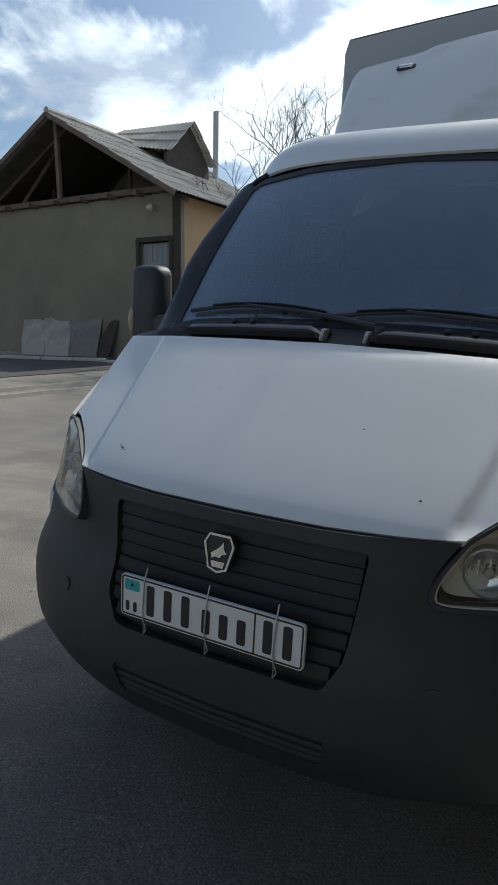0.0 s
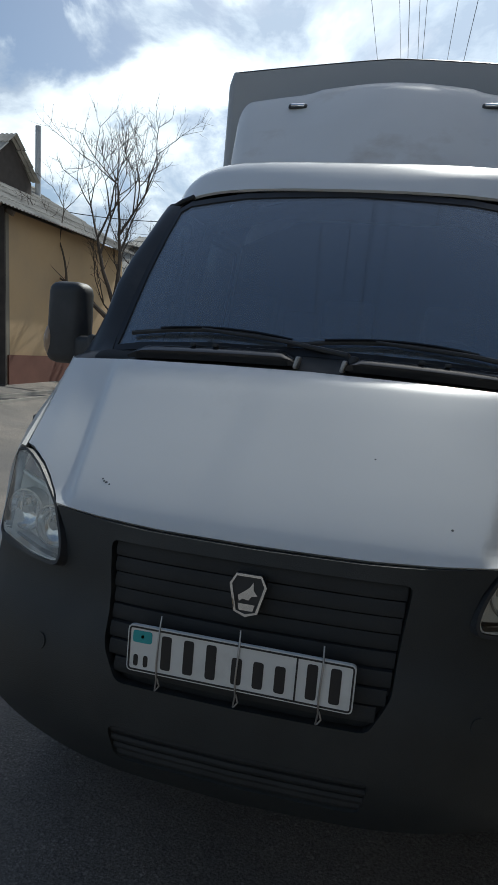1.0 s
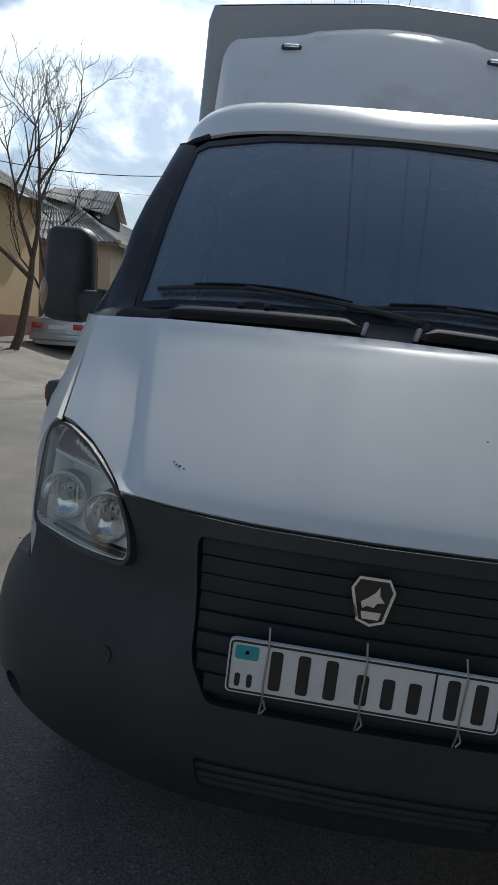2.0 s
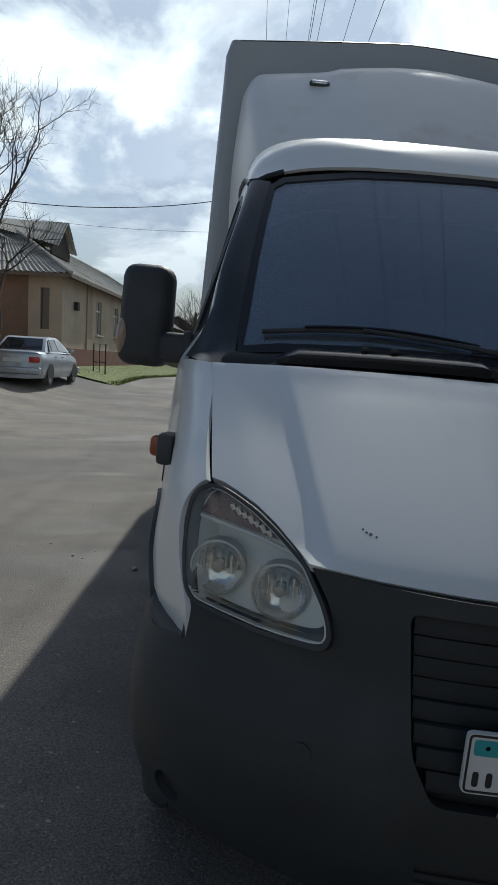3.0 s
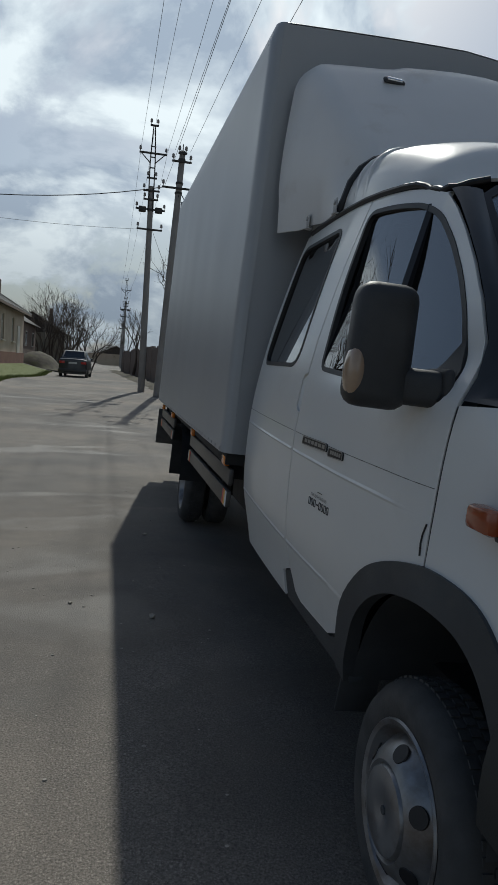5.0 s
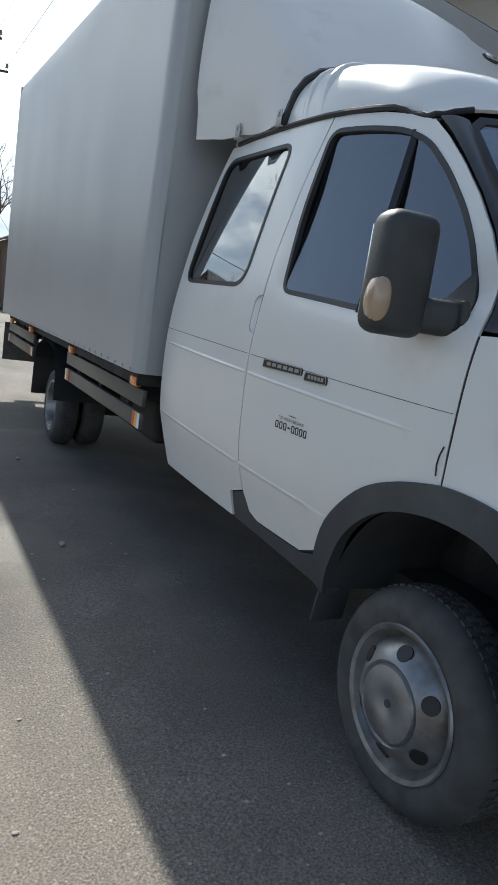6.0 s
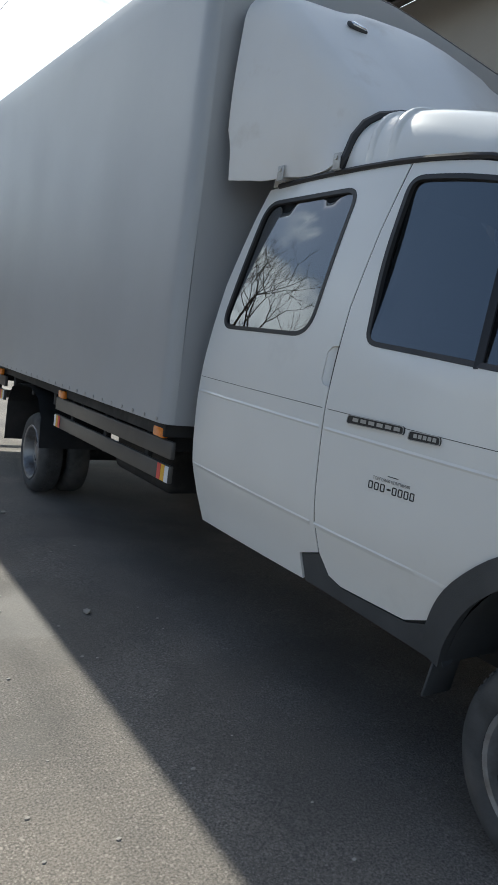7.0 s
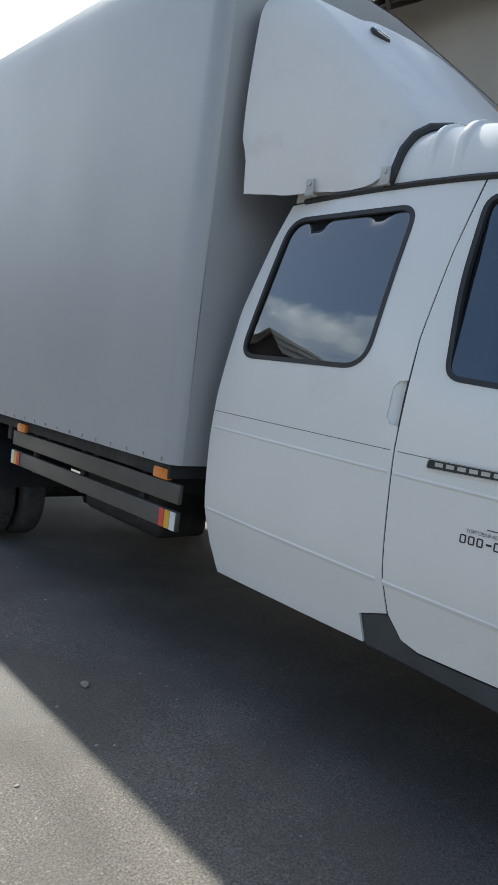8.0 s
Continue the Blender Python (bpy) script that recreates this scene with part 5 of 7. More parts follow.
def box_pt(s, v, y):
    """s: round the hoop from the left hem (0) over the top to the right hem (1)."""
    t = (y - BX0) / (BX1 - BX0)
    top, shift, left = 3.358 + 0.28 * t, -0.11 * t, -BL - 0.055 * (1 - t)
    zb = 0.955
    r = 0.05
    if s < 0.35 or s > 0.65:
        q = s / 0.35 if s < 0.35 else (1 - s) / 0.35
        x, z = (left if s < 0.35 else BL), zb + (top - r - zb) * q
    else:
        q = (s - 0.35) / 0.30
        x = left + 0.012 + q * (BL - left - 0.024)
        z = top + 0.075 * (1 - abs(2 * q - 1) ** 1.2)
    return Vector((x + shift, y, z))


bm = bmesh.new()
sv = list(np.linspace(0, 0.345, 22)) + [0.352] + list(np.linspace(0.37, 0.63, 13)) + [0.648] + list(np.linspace(0.655, 1, 22))
ysb = [BX0 + 0.0, BX0 + 0.006, BX0 + 0.015, BX0 + 0.03, BX0 + 0.05, BX0 + 0.075, BX0 + 0.10, BX0 + 0.13, BX0 + 0.16] + list(np.linspace(BX0 + 0.25, BX1 - 0.05, 36)) + [BX1 - 0.02, BX1]


def tarp_fn(y, s):
    p = box_pt(s, 0, y)
    e = min(y - BX0, 0.09)
    k = 0.06 * (1 - math.sqrt(max(0, 1 - ((0.09 - e) / 0.09) ** 2)))
    if s < 0.35 or s > 0.65:
        p.x += k if s < 0.35 else -k
        # cloth drawn slightly over the hoops
        q = s / 0.35 if s < 0.35 else (1 - s) / 0.35
        w = 0.003 * math.sin((y - BX0) * 2 * math.pi / 0.92) * math.sin(q * math.pi) + 0.005 * noise.noise(Vector((y * 1.4, q * 3, 1.7)))
        p.x += -w if s < 0.35 else w
    else:
        p.z -= k * 0.2
        p.x *= 1 - 0.0545 * k / 0.06
    return p


g = add_grid(bm, tarp_fn, ysb, sv)
cover = part("tarpaulin_cover", bm, TARP, truck, "taut grey tarpaulin over a box frame")
bm = bmesh.new()
add_grid(bm, lambda u, v: Vector((-(BL - 0.005) + u * (2 * BL - 0.065), BX0, 0.955 + v * (3.340 + 0.075 * (1 - abs(2 * u - 1) ** 1.2) - 0.955))), np.linspace(0, 1, 15), np.linspace(0, 1, 12))
part("front_cloth", bm, TARP, cover)
bm = bmesh.new()
add_grid(bm, lambda u, v: Vector((-BL - 0.11 + u * 2 * BL, BX1, 0.955 + v * (3.63 + 0.075 * (1 - abs(2 * u - 1) ** 1.2) - 0.955))), np.linspace(0, 1, 8), np.linspace(0, 1, 8))
part("rear_cloth", bm, TARP, cover)
for sx in (-1, 1):
    for k in range(34):
        y = BX0 + 0.09 + k * 0.158
        bm = bmesh.new()
        add_lathe(bm, [(0.010, 0.0), (0.009, 0.003), (0.004, 0.003), (0.0, 0.001)], 8, Matrix.Translation((sx * (BL + 0.002) - (0.11 if sx > 0 else 0.055) * (y - BX0) / (BX1 - BX0) - 0.0275 * (1 - sx), y, 0.975)) @ Matrix.Rotation(sx * radians(90), 4, "Y"))
        part("eyelet", bm, DULL, cover)

# platform, side guards, chassis
bed = new("load_bed")
bed.parent = truck
bm = bmesh.new()
add_box(bm, (-0.055, 6.09, 0.915), (2.13, 5.50, 0.07), None, 0.006)
part("bed_frame", bm, CHASSIS, bed)
for y in np.linspace(3.5, 8.6, 9):
    bm = bmesh.new()
    add_box(bm, (-0.05, y, 0.83), (2.05, 0.06, 0.10))
    part("cross_member", bm, CHASSIS, bed)
for sx in (-1, 1):
    bm = bmesh.new()
    add_box(bm, (sx * 0.40, 4.9, 0.62), (0.08, 7.6, 0.20), None, 0.006)
    part("chassis_rail", bm, CHASSIS, bed)
    xg = lambda y: sx * 1.085 - 0.08 * (y - 3.3) / 5.5
    for y0, y1 in ((3.28, 5.22), (6.75, 8.4)):
        for z, h in ((0.815, 0.095), (0.685, 0.095)):
            bm = bmesh.new()
            a, b = Vector((xg(y0), y0, z)), Vector((xg(y1), y1, z))
            add_box(bm, (a + b) / 2, (0.028, y1 - y0, h), Matrix.Rotation(math.atan2(-(b.x - a.x), y1 - y0), 3, "Z"), 0.006)
            rail = part("side_guard_rail", bm, GUARD, bed, "dark grey side guard rail")
        for y in np.linspace(y0 + 0.35, y1 - 0.3, 3):
            bm = bmesh.new()
            add_box(bm, (xg(y) - sx * 0.03, y, 0.76), (0.03, 0.045, 0.28), None, 0.004)
            part("guard_bracket", bm, CHASSIS, bed)
        for y in (y0 + 0.07, y1 - 0.07):
            for k, mt in enumerate((RED, YELLOW, WHITE) if y > y0 + 0.5 else (WHITE, YELLOW, RED)):
                bm = bmesh.new()
                add_box(bm, (xg(y) + sx * 0.0155, y + (k - 1) * 0.046, 0.685), (0.003, 0.042, 0.088))
                part("marker_stripe", bm, mt, bed)
    for y in (3.42, 5.06, 6.9, 8.2):
        bm = bmesh.new()
        add_box(bm, (xg(y) + sx * 0.018, y, 0.898), (0.036, 0.128, 0.058), None, 0.010)
        lampb = part("side_marker", bm, AMBER, bed, "amber side marker lamp")
    # rear arch and flap
    bm = bmesh.new()
    arch = [(5.44, 0.42), (5.46, 0.66), (5.58, 0.80), (5.8, 0.86), (6.2, 0.86), (6.42, 0.80), (6.54, 0.66), (6.56, 0.30)]
    add_grid(bm, lambda i, x: Vector((sx * x - 0.06, *arch[int(i)])), range(len(arch)), [0.5, 1.10])
    bmesh.ops.solidify(bm, geom=bm.faces[:], thickness=0.015)
    part("rear_mudguard", bm, BLACK, bed)
    bm = bmesh.new()
    add_box(bm, (sx * 0.90 - 0.10, 8.55, 0.62), (0.42, 0.012, 0.46), None, 0.003)
    part("mud_flap", bm, RUBBER, bed)
    bm = bmesh.new()
    add_box(bm, (sx * 0.880, 1.50, 0.40), (0.14, 0.012, 0.17), Matrix.Rotation(0.18, 3, "X"), 0.004)
    part("front_mud_flap", bm, GREYPL, truck)
bm = bmesh.new()
add_tube(bm, [(-0.95, 6.0, 0.284), (0.95, 6.0, 0.284)], 0.06, 12)
add_lathe(bm, [(0.0, -0.15), (0.12, -0.12), (0.16, 0), (0.12, 0.12), (0.0, 0.15)], 16, Matrix.Translation((0, 6.0, 0.284)))
part("rear_axle", bm, CHASSIS, bed)
bm = bmesh.new()
add_tube(bm, [(-0.85, 1.05, 0.284), (-0.6, 1.05, 0.22), (0.6, 1.05, 0.22), (0.85, 1.05, 0.284)], 0.045, 10)
part("front_axle", bm, CHASSIS, bed)
bm = bmesh.new()
add_box(bm, (0, 2.0, 0.46), (1.3, 2.2, 0.14), None, 0.03)
part("underbody", bm, CHASSIS, bed)
bm = bmesh.new()
add_box(bm, (-0.62, 4.3, 0.58), (0.36, 0.9, 0.30), None, 0.05, 3)
part("fuel_tank", bm, CHASSIS, bed)
bm = bmesh.new()
add_box(bm, (-0.05, 8.75, 0.50), (1.9, 0.08, 0.10), None, 0.01)
part("rear_underrun_bar", bm, CHASSIS, bed)

# badges and lettering on the door, drawn as plain bars
SD = lambda d: (lambda y, z: Vector((-(side_x(y, z) + d), y, z)))
for sx in (-1,):
    for y0, y1, z in ((1.715, 1.998, 1.192), (1.545, 1.695, 1.183)):
        o = rounded([(y0, z - 0.016), (y1, z - 0.019), (y1 - 0.004, z + 0.015), (y0 + 0.004, z + 0.014)], 0.012, 3)
        bdg = part("door_badge", panel(o, SD(0.006), 0.04, 0.008), INK, truck, "dark oval-ended door badge")
        inner, bm = ring_bm(o, SD(0.0075), 0.003, thick=0.004, step=0.04)
        part("badge_rim", bm, DULL, bdg)
        n = 6 if y1 - y0 > 0.2 else 5
        for k in range(n):
            a, b = y0 + 0.02 + (y1 - y0 - 0.04) * k / n, y0 + 0.02 + (y1 - y0 - 0.04) * (k + 0.7) / n
            part("badge_mark", panel([(a, z - 0.007), (b, z - 0.007), (b, z + 0.006), (a, z + 0.006)], SD(0.0072), 0.04, 0.002), DULL, bdg)
    for k in range(8):
        a = 1.625 + k * 0.0285
        if k == 4:
            part("door_lettering", panel([(a, 0.977), (a + 0.018, 0.977), (a + 0.018, 0.983), (a, 0.983)], SD(0.0015), 0.05, 0.002), INK, truck)
        else:
            o = rounded([(a, 0.966), (a + 0.021, 0.966), (a + 0.021, 0.994), (a, 0.994)], 0.005, 2)
            part("door_lettering", ring_bm(o, SD(0.0015), 0.0042, thick=0.002, step=0.03)[1], INK, truck, "small dark company mark")
    # line of small words above the mark, read from the rear of the door to its front
    words = bpy.data.curves.new("words", "FONT")
    words.body, words.size, words.align_x = "ТОРГОВАЯ КОМПАНИЯ", 0.0155, "CENTER"
    flat = bpy.data.objects.new("words", words)
    me = flat.to_mesh()
    wb = bmesh.new()
    wb.from_mesh(me)
    flat.to_mesh_clear()
    bpy.data.objects.remove(flat)
    for v in wb.verts:
        v.co = SD(0.0022)(1.738 - v.co.x, 1.003 + v.co.y)
    part("door_words", wb, INK, truck, "small dark printed words", smooth=False)
    part("door_lettering", panel([(1.71, 1.024), (1.76, 1.024), (1.76, 1.0265), (1.71, 1.0265)], SD(0.0015), 0.05, 0.002), INK, truck)
# faint printed mark near the rear of the box side: a short bar, an upright badge and a line of small blocks
TX = -BL - 0.110 + 0.012
for y, z, w, h in [(8.33, 1.86, 0.20, 0.035), (8.36, 1.42, 0.12, 0.16)] + [(8.55 - 0.075 * k, 1.19, 0.05, 0.085) for k in range(7)]:
    bm = bmesh.new()
    add_box(bm, (TX, y, z), (0.004, w, h))
    part("box_mark", bm, BOXINK, cover)
part("box_mark", ring_bm(rounded([(8.24, 1.56), (8.44, 1.56), (8.44, 1.74), (8.24, 1.74)], 0.05, 4), lambda y, z: Vector((TX, y, z)), 0.045, thick=0.004)[1], BOXINK, cover, "faint dark printed emblem")


# ---- setting: road and verge ----
bm = bmesh.new()
gx = [-3000, -600, -200, -90, -50, -30, -20, -15, -12.5] + list(np.arange(-11, 6, 0.4)) + [8, 12, 20, 40, 90, 200, 600, 3000]
gy = [-3000, -600, -150, -50, -20, -12, -8] + list(np.arange(-6, 30, 0.5)) + [34, 40, 50, 70, 100, 160, 300, 700, 3000]
add_grid(bm, lambda x, y: Vector((x, y, ground_z(x, y))), gx, gy)
tagged(part("ground", bm, GROUND), "worn dusty grey-brown asphalt road with damp patches", "road", kind="structure")


# two concrete kerb strips before the houses and the darker forecourt behind them
for x in (-8.12, -8.46):
    bm = bmesh.new()
    add_grid(bm, lambda y, k: Vector((x + (0.0, 0.0, 0.085, 0.085)[int(k)] - 0.04 + 0.012 * math.sin(y * 0.9), y, ground_z(x, y) + (-0.05, 0.055, 0.06, -0.05)[int(k)])), np.linspace(-14, 15.5, 60), range(4))
    tagged(part("kerb", bm, KERB, smooth=False), "pale worn concrete kerb strip along the road edge", "kerb", kind="structure")
bm = bmesh.new()
add_grid(bm, lambda x, y: Vector((x + 0.12 * noise.noise(Vector((0.0, y * 0.6, 3.0))) * (x > -9.5), y, ground_z(x, y) + 0.014)), [-26, -20, -16.6, -14, -12, -11, -10.2, -9.3], np.linspace(-14, 13.2, 50))
tagged(part("pavement", bm, WETASPH), "dark damp asphalt forecourt before the brown house", "pavement", kind="structure")


def corrugated(bm, a, b, c, d, wave=0.15, amp=0.022, rows=6):
    """A sheet from the eave a-b up to the ridge c-d (c above a), waved along the eave, in overlapping courses."""
    a, b, c, d = (Vector(p) for p in (a, b, c, d))
    n = (b - a).cross(c - a).normalized()
    if n.z < 0:
        n = -n
    w = int(max((b - a).length, (d - c).length) / wave * 4)
    g = []
    for i in range(w + 1):
        u = i / w
        lo, hi = a.lerp(b, u), c.lerp(d, u)
        h = n * amp * math.sin(i * math.pi / 2)
        col = []
        for r in range(rows):
            col += [bm.verts.new(lo.lerp(hi, r / rows) + h + n * 0.034), bm.verts.new(lo.lerp(hi, (r + 1) / rows) + h + n * 0.004)]
        g.append(col)
    for p, q in zip(g, g[1:]):
        for k in range(len(p) - 1):
            bm.faces.new((p[k], q[k], q[k + 1], p[k + 1]))


def flat_wall(name, pts, parent, material, thick, centre, holes=(), axis="y", at=0.0, step=0.8):
    """An upright wall in the plane axis = at, from (along, z) points; its thickness goes towards centre."""
    fn = (lambda u, v: Vector((u, at, v))) if axis == "y" else (lambda u, v: Vector((at, u, v)))
    return part(name, panel(pts, fn, step, thick, holes, centre=centre), material, parent, smooth=False)


def beam(name, p, q, w, h, material, parent):
    bm = bmesh.new()
    p, q = Vector(p), Vector(q)
    d = q - p
    add_box(bm, (p + q) / 2, (w, h, d.length), d.to_track_quat("Z", "Y").to_matrix(), 0.006, 1)
    return part(name, bm, material, parent, smooth=False)


# ---- house with the open gable ----
def gable_house():
    h = thing("house", "single-storey house with brown gable, peach side wall and grey corrugated roof", "house", (-13.7, 16.6, 0.6))
    inv = Vector((-13.7, 16.6, 0.6))
    c = Vector((-13.7, 16.6, 2.5))
    x0, x1, y0, y1, zb, zt = -16.7, -9.42, 13.22, 20.05, 0.2, 4.95
    keep = []
    D = [(-10.62, 0.2), (-9.62, 0.2), (-9.62, 3.80), (-10.62, 3.80)]
    keep.append(flat_wall("gable_wall", [(x0, zb), (D[0][0], zb), (D[0][0], 3.80), (D[1][0], 3.80), (D[1][0], zb), (x1, zb), (x1, zt), (x0, zt)], None, PLASTER_DARK, 0.3, c, axis="y", at=y0))
    keep.append(flat_wall("side_wall", [(y0 + 0.31, zb), (y1, zb), (y1, zt), (y0 + 0.31, zt)], None, PLASTER_PEACH, 0.3, c, axis="x", at=x1 - 0.002))
    keep.append(flat_wall("far_wall", [(x0, zb), (x1 - 0.31, zb), (x1 - 0.31, zt), (-13.05, 7.1), (x0, zt)], None, PLASTER_CREAM, 0.3, c, axis="y", at=y1))
    keep.append(flat_wall("back_wall", [(y0 + 0.31, zb), (y1 - 0.31, zb), (y1 - 0.31, zt), (y0 + 0.31, zt)], None, PLASTER_CREAM, 0.3, c, axis="x", at=x0))
    keep.append(flat_wall("plinth", [(y0 + 0.2, zb), (y1, zb), (y1, 1.42), (y0 + 0.2, 1.42)], None, PLINTH, 0.2, c, axis="x", at=x1 + 0.05))
    bm = bmesh.new()
    add_box(bm, (-9.43, y0 - 0.012, 2.6), (0.22, 0.05, 4.7))
    keep.append(part("corner_pillar", bm, DARKWOOD, None, smooth=False))
    # roof
    ridge, eave = 7.16, 4.80
    for nm, ex in (("roof_slope", -8.95), ("roof_slope", -17.1)):
        bm = bmesh.new()
        corrugated(bm, (ex, y0 - 0.75, eave), (ex, y1 + 0.5, eave), (-13.05, y0 - 0.75, ridge), (-13.05, y1 + 0.5, ridge))
        keep.append(part(nm, bm, SLATE, None, "grey corrugated asbestos sheets"))
        keep.append(beam("verge_board", (ex, y0 - 0.76, eave - 0.05), (-13.05, y0 - 0.76, ridge - 0.06), 0.05, 0.13, WOOD, None))
        # sheet added under the slope to darken the open attic
        bm = bmesh.new()
        add_grid(bm, lambda u, v: Vector((ex + (-13.05 - ex) * u, v, eave - 0.10 + (ridge - eave) * u)), [0.05, 0.5, 0.98], [y0 - 0.55, y0 + 3.2])
        bmesh.ops.solidify(bm, geom=bm.faces[:], thickness=0.03)
        keep.append(part("attic_shade_sheet", bm, ATTIC, None, smooth=False))
        keep.append(beam("inner_rafter", (ex - 0.2 * (1 if ex > -13 else -1), y0 + 0.1, eave - 0.05), (-13.05, y0 + 0.1, ridge - 0.10), 0.07, 0.14, WOOD, None))
    bm = bmesh.new()
    add_tube(bm, [(-13.05, y0 - 0.75, ridge + 0.04), (-13.05, y1 + 0.5, ridge + 0.04)], 0.09, 8)
    keep.append(part("ridge_cap", bm, SLATE, None))
    # open attic
    keep.append(beam("gable_post", (-12.95, y0 - 0.45, 5.0), (-13.02, y0 - 0.45, 7.15), 0.11, 0.11, WOOD, None))
    for x, t in ((-11.3, 5.9), (-10.6, 5.5), (-15.2, 5.9), (-12.2, 6.5)):
        keep.append(beam("attic_post", (x, y0 + 1.6, 4.95), (x, y0 + 1.6, t), 0.09, 0.09, WOOD, None))
    keep.append(beam("tie_beam", (x0 - 0.2, y0 - 0.06, 5.03), (-9.7, y0 - 0.06, 5.06), 0.12, 0.14, WOOD, None))
    keep.append(beam("attic_brace", (-15.6, y0 + 0.5, 5.0), (-13.6, y0 + 0.5, 6.9), 0.06, 0.12, WOOD, None))
    for k in range(7):
        x = -16.2 + k * 0.95
        bm = bmesh.new()
        add_tube(bm, [(x, y0 - 0.35, 4.98), (x, y0 + 2.5, 4.98)], 0.07, 8)
        keep.append(part("joist_end", bm, WOOD, None))
    bm = bmesh.new()
    add_box(bm, (-13.05, 16.6, 4.9), (7.2, 6.6, 0.06))
    keep.append(part("attic_floor", bm, ATTIC, None, smooth=False))
    flat = [(x0 + 1.0, 4.95), (-10.2, 4.95), (-13.05, 6.9)]
    keep.append(flat_wall("attic_partition", flat, None, ATTIC, 0.05, c + Vector((0, 9, 0)), axis="y", at=y0 + 3.2))
    # dormer
    ap = Vector((-11.5, 17.0, 8.05))
    bm = bmesh.new()
    corrugated(bm, (-11.4, 15.75, 6.72), (-14.2, 15.75, 7.25), (-11.4, 17.0, 7.85), (-14.2, 17.0, 7.95), rows=3)
    corrugated(bm, (-11.4, 18.25, 6.72), (-14.2, 18.25, 7.25), (-11.4, 17.0, 7.85), (-14.2, 17.0, 7.95), rows=3)
    keep.append(part("dormer_roof", bm, SLATE, None, "small corrugated dormer roof"))
    keep.append(flat_wall("dormer_gable", [(15.85, 6.0), (18.15, 6.0), (18.15, 6.72), (17.0, 7.76), (15.85, 6.72)], None, DARKWOOD, 0.1, c, axis="x", at=-11.65))
    # stove pipe
    bm = bmesh.new()
    add_tube(bm, [(-12.30, 19.6, 6.4), (-12.27, 19.6, 8.95)], 0.095, 14)
    keep.append(part("stove_pipe", bm, ZINC, None, "tall zinc stove pipe"))
    # door
    bm = bmesh.new()
    add_box(bm, (-10.12, y0 + 0.10, 2.0), (0.94, 0.05, 3.52), None, 0.01, 1)
    dr = part("door", bm, GREYDOOR, None, "grey ribbed sheet-metal door", smooth=False)
    keep.append(dr)
    for k in range(11):
        bm = bmesh.new()
        add_box(bm, (-10.52 + k * 0.08, y0 + 0.07, 2.0), (0.02, 0.02, 3.46))
        part("rib", bm, GREYDOOR, dr, smooth=False)
    for p, q in (((-10.66, 0.2), (-10.66, 3.86)), ((-9.60, 0.2), (-9.60, 3.86)), ((-10.7, 3.84), (-9.58, 3.84))):
        keep.append(beam("door_frame", (p[0], y0 - 0.02, p[1]), (q[0], y0 - 0.02, q[1]), 0.10, 0.12, DARKWOOD, None))
    bm = bmesh.new()
    add_lathe(bm, [(0.0, -0.10), (0.07, -0.08), (0.09, 0.02), (0.05, 0.06), (0, 0.07)], 12, Matrix.Translation((-10.15, y0 - 0.18, 4.62)) @ Matrix.Rotation(0.9, 4, "X"))
    add_tube(bm, [(-10.15, y0, 4.70), (-10.15, y0 - 0.15, 4.66)], 0.02, 6)
    keep.append(part("wall_lamp", bm, PVC, None, "small white wall lamp"))
    for o in keep:
        o.parent = h
        o.matrix_parent_inverse = Matrix.Translation(-inv)


gable_house()

# asbestos sheets leaning on the gable
for k, (x, w, hgt, tilt, mt) in enumerate(((-14.35, 0.95, 1.15, 0.30, SLATE), (-13.60, 1.20, 1.18, 0.26, SLATE), (-12.70, 1.35, 1.15, 0.22, SHEETM), (-11.85, 0.55, 1.1, 0.2, DARKWOOD))):
    bm = bmesh.new()
    rg = random.Random(40 + k)
    ring = [(-w / 2 + rg.uniform(0, 0.06), 0), (w / 2 - rg.uniform(0, 0.06), 0.02), (w / 2 + rg.uniform(-0.04, 0.04), hgt * 0.55), (w / 2 - rg.uniform(0.02, 0.16), hgt * rg.uniform(0.9, 1.0)), (rg.uniform(-0.1, 0.1), hgt * rg.uniform(0.96, 1.04)), (-w / 2 + rg.uniform(0.08, 0.22), hgt * rg.uniform(0.90, 0.98)), (-w / 2 + rg.uniform(0.0, 0.05), hgt * 0.45)]
    bm = panel(ring, lambda u, v: Vector((u + 0.10 * (k - 1.5) * v, 0.05 * math.sin(u * 2.2 + k) * v, v)), 0.3, 0.022, centre=Vector((0, 3, 0.5)))
    o = part("leaning_sheet", bm, mt)
    gz = ground_z(x, 12.7)
    o.matrix_world = Matrix.Translation((x, 13.18 - math.sin(tilt) * hgt, gz)) @ Matrix.Rotation(-tilt, 4, "X") @ Matrix.Rotation(0.06 * (k - 1), 4, "Y")
    tagged(o, "flat grey building sheet leaning against the brown house wall" if mt is SLATE else "dull metal sheet leaning against the brown house wall" if mt is SHEETM else "dark timber board leaning against the brown house wall", "building sheet", "sheets against the wall")
bm = bmesh.new()
add_box(bm, (-14.9, 12.6, ground_z(-14.9, 12.6) + 0.05), (0.9, 0.5, 0.05), Matrix.Rotation(0.1, 3, "Y"), 0.006, 1)
tagged(part("fallen_board", bm, SLATE), "broken grey sheet lying by the brown house wall", "building sheet")
# low kerb before the house
bm = bmesh.new()
for k in range(12):
    x = -20 + k * 1.02
    add_box(bm, (x, 11.35 + 0.05 * math.sin(k * 2.3), ground_z(x, 11.35) + 0.02), (0.98, 0.16, 0.14), None, 0.02, 1)
tagged(part("kerb", bm, KERBM), "low worn concrete kerb along the yard", "kerb", kind="structure")


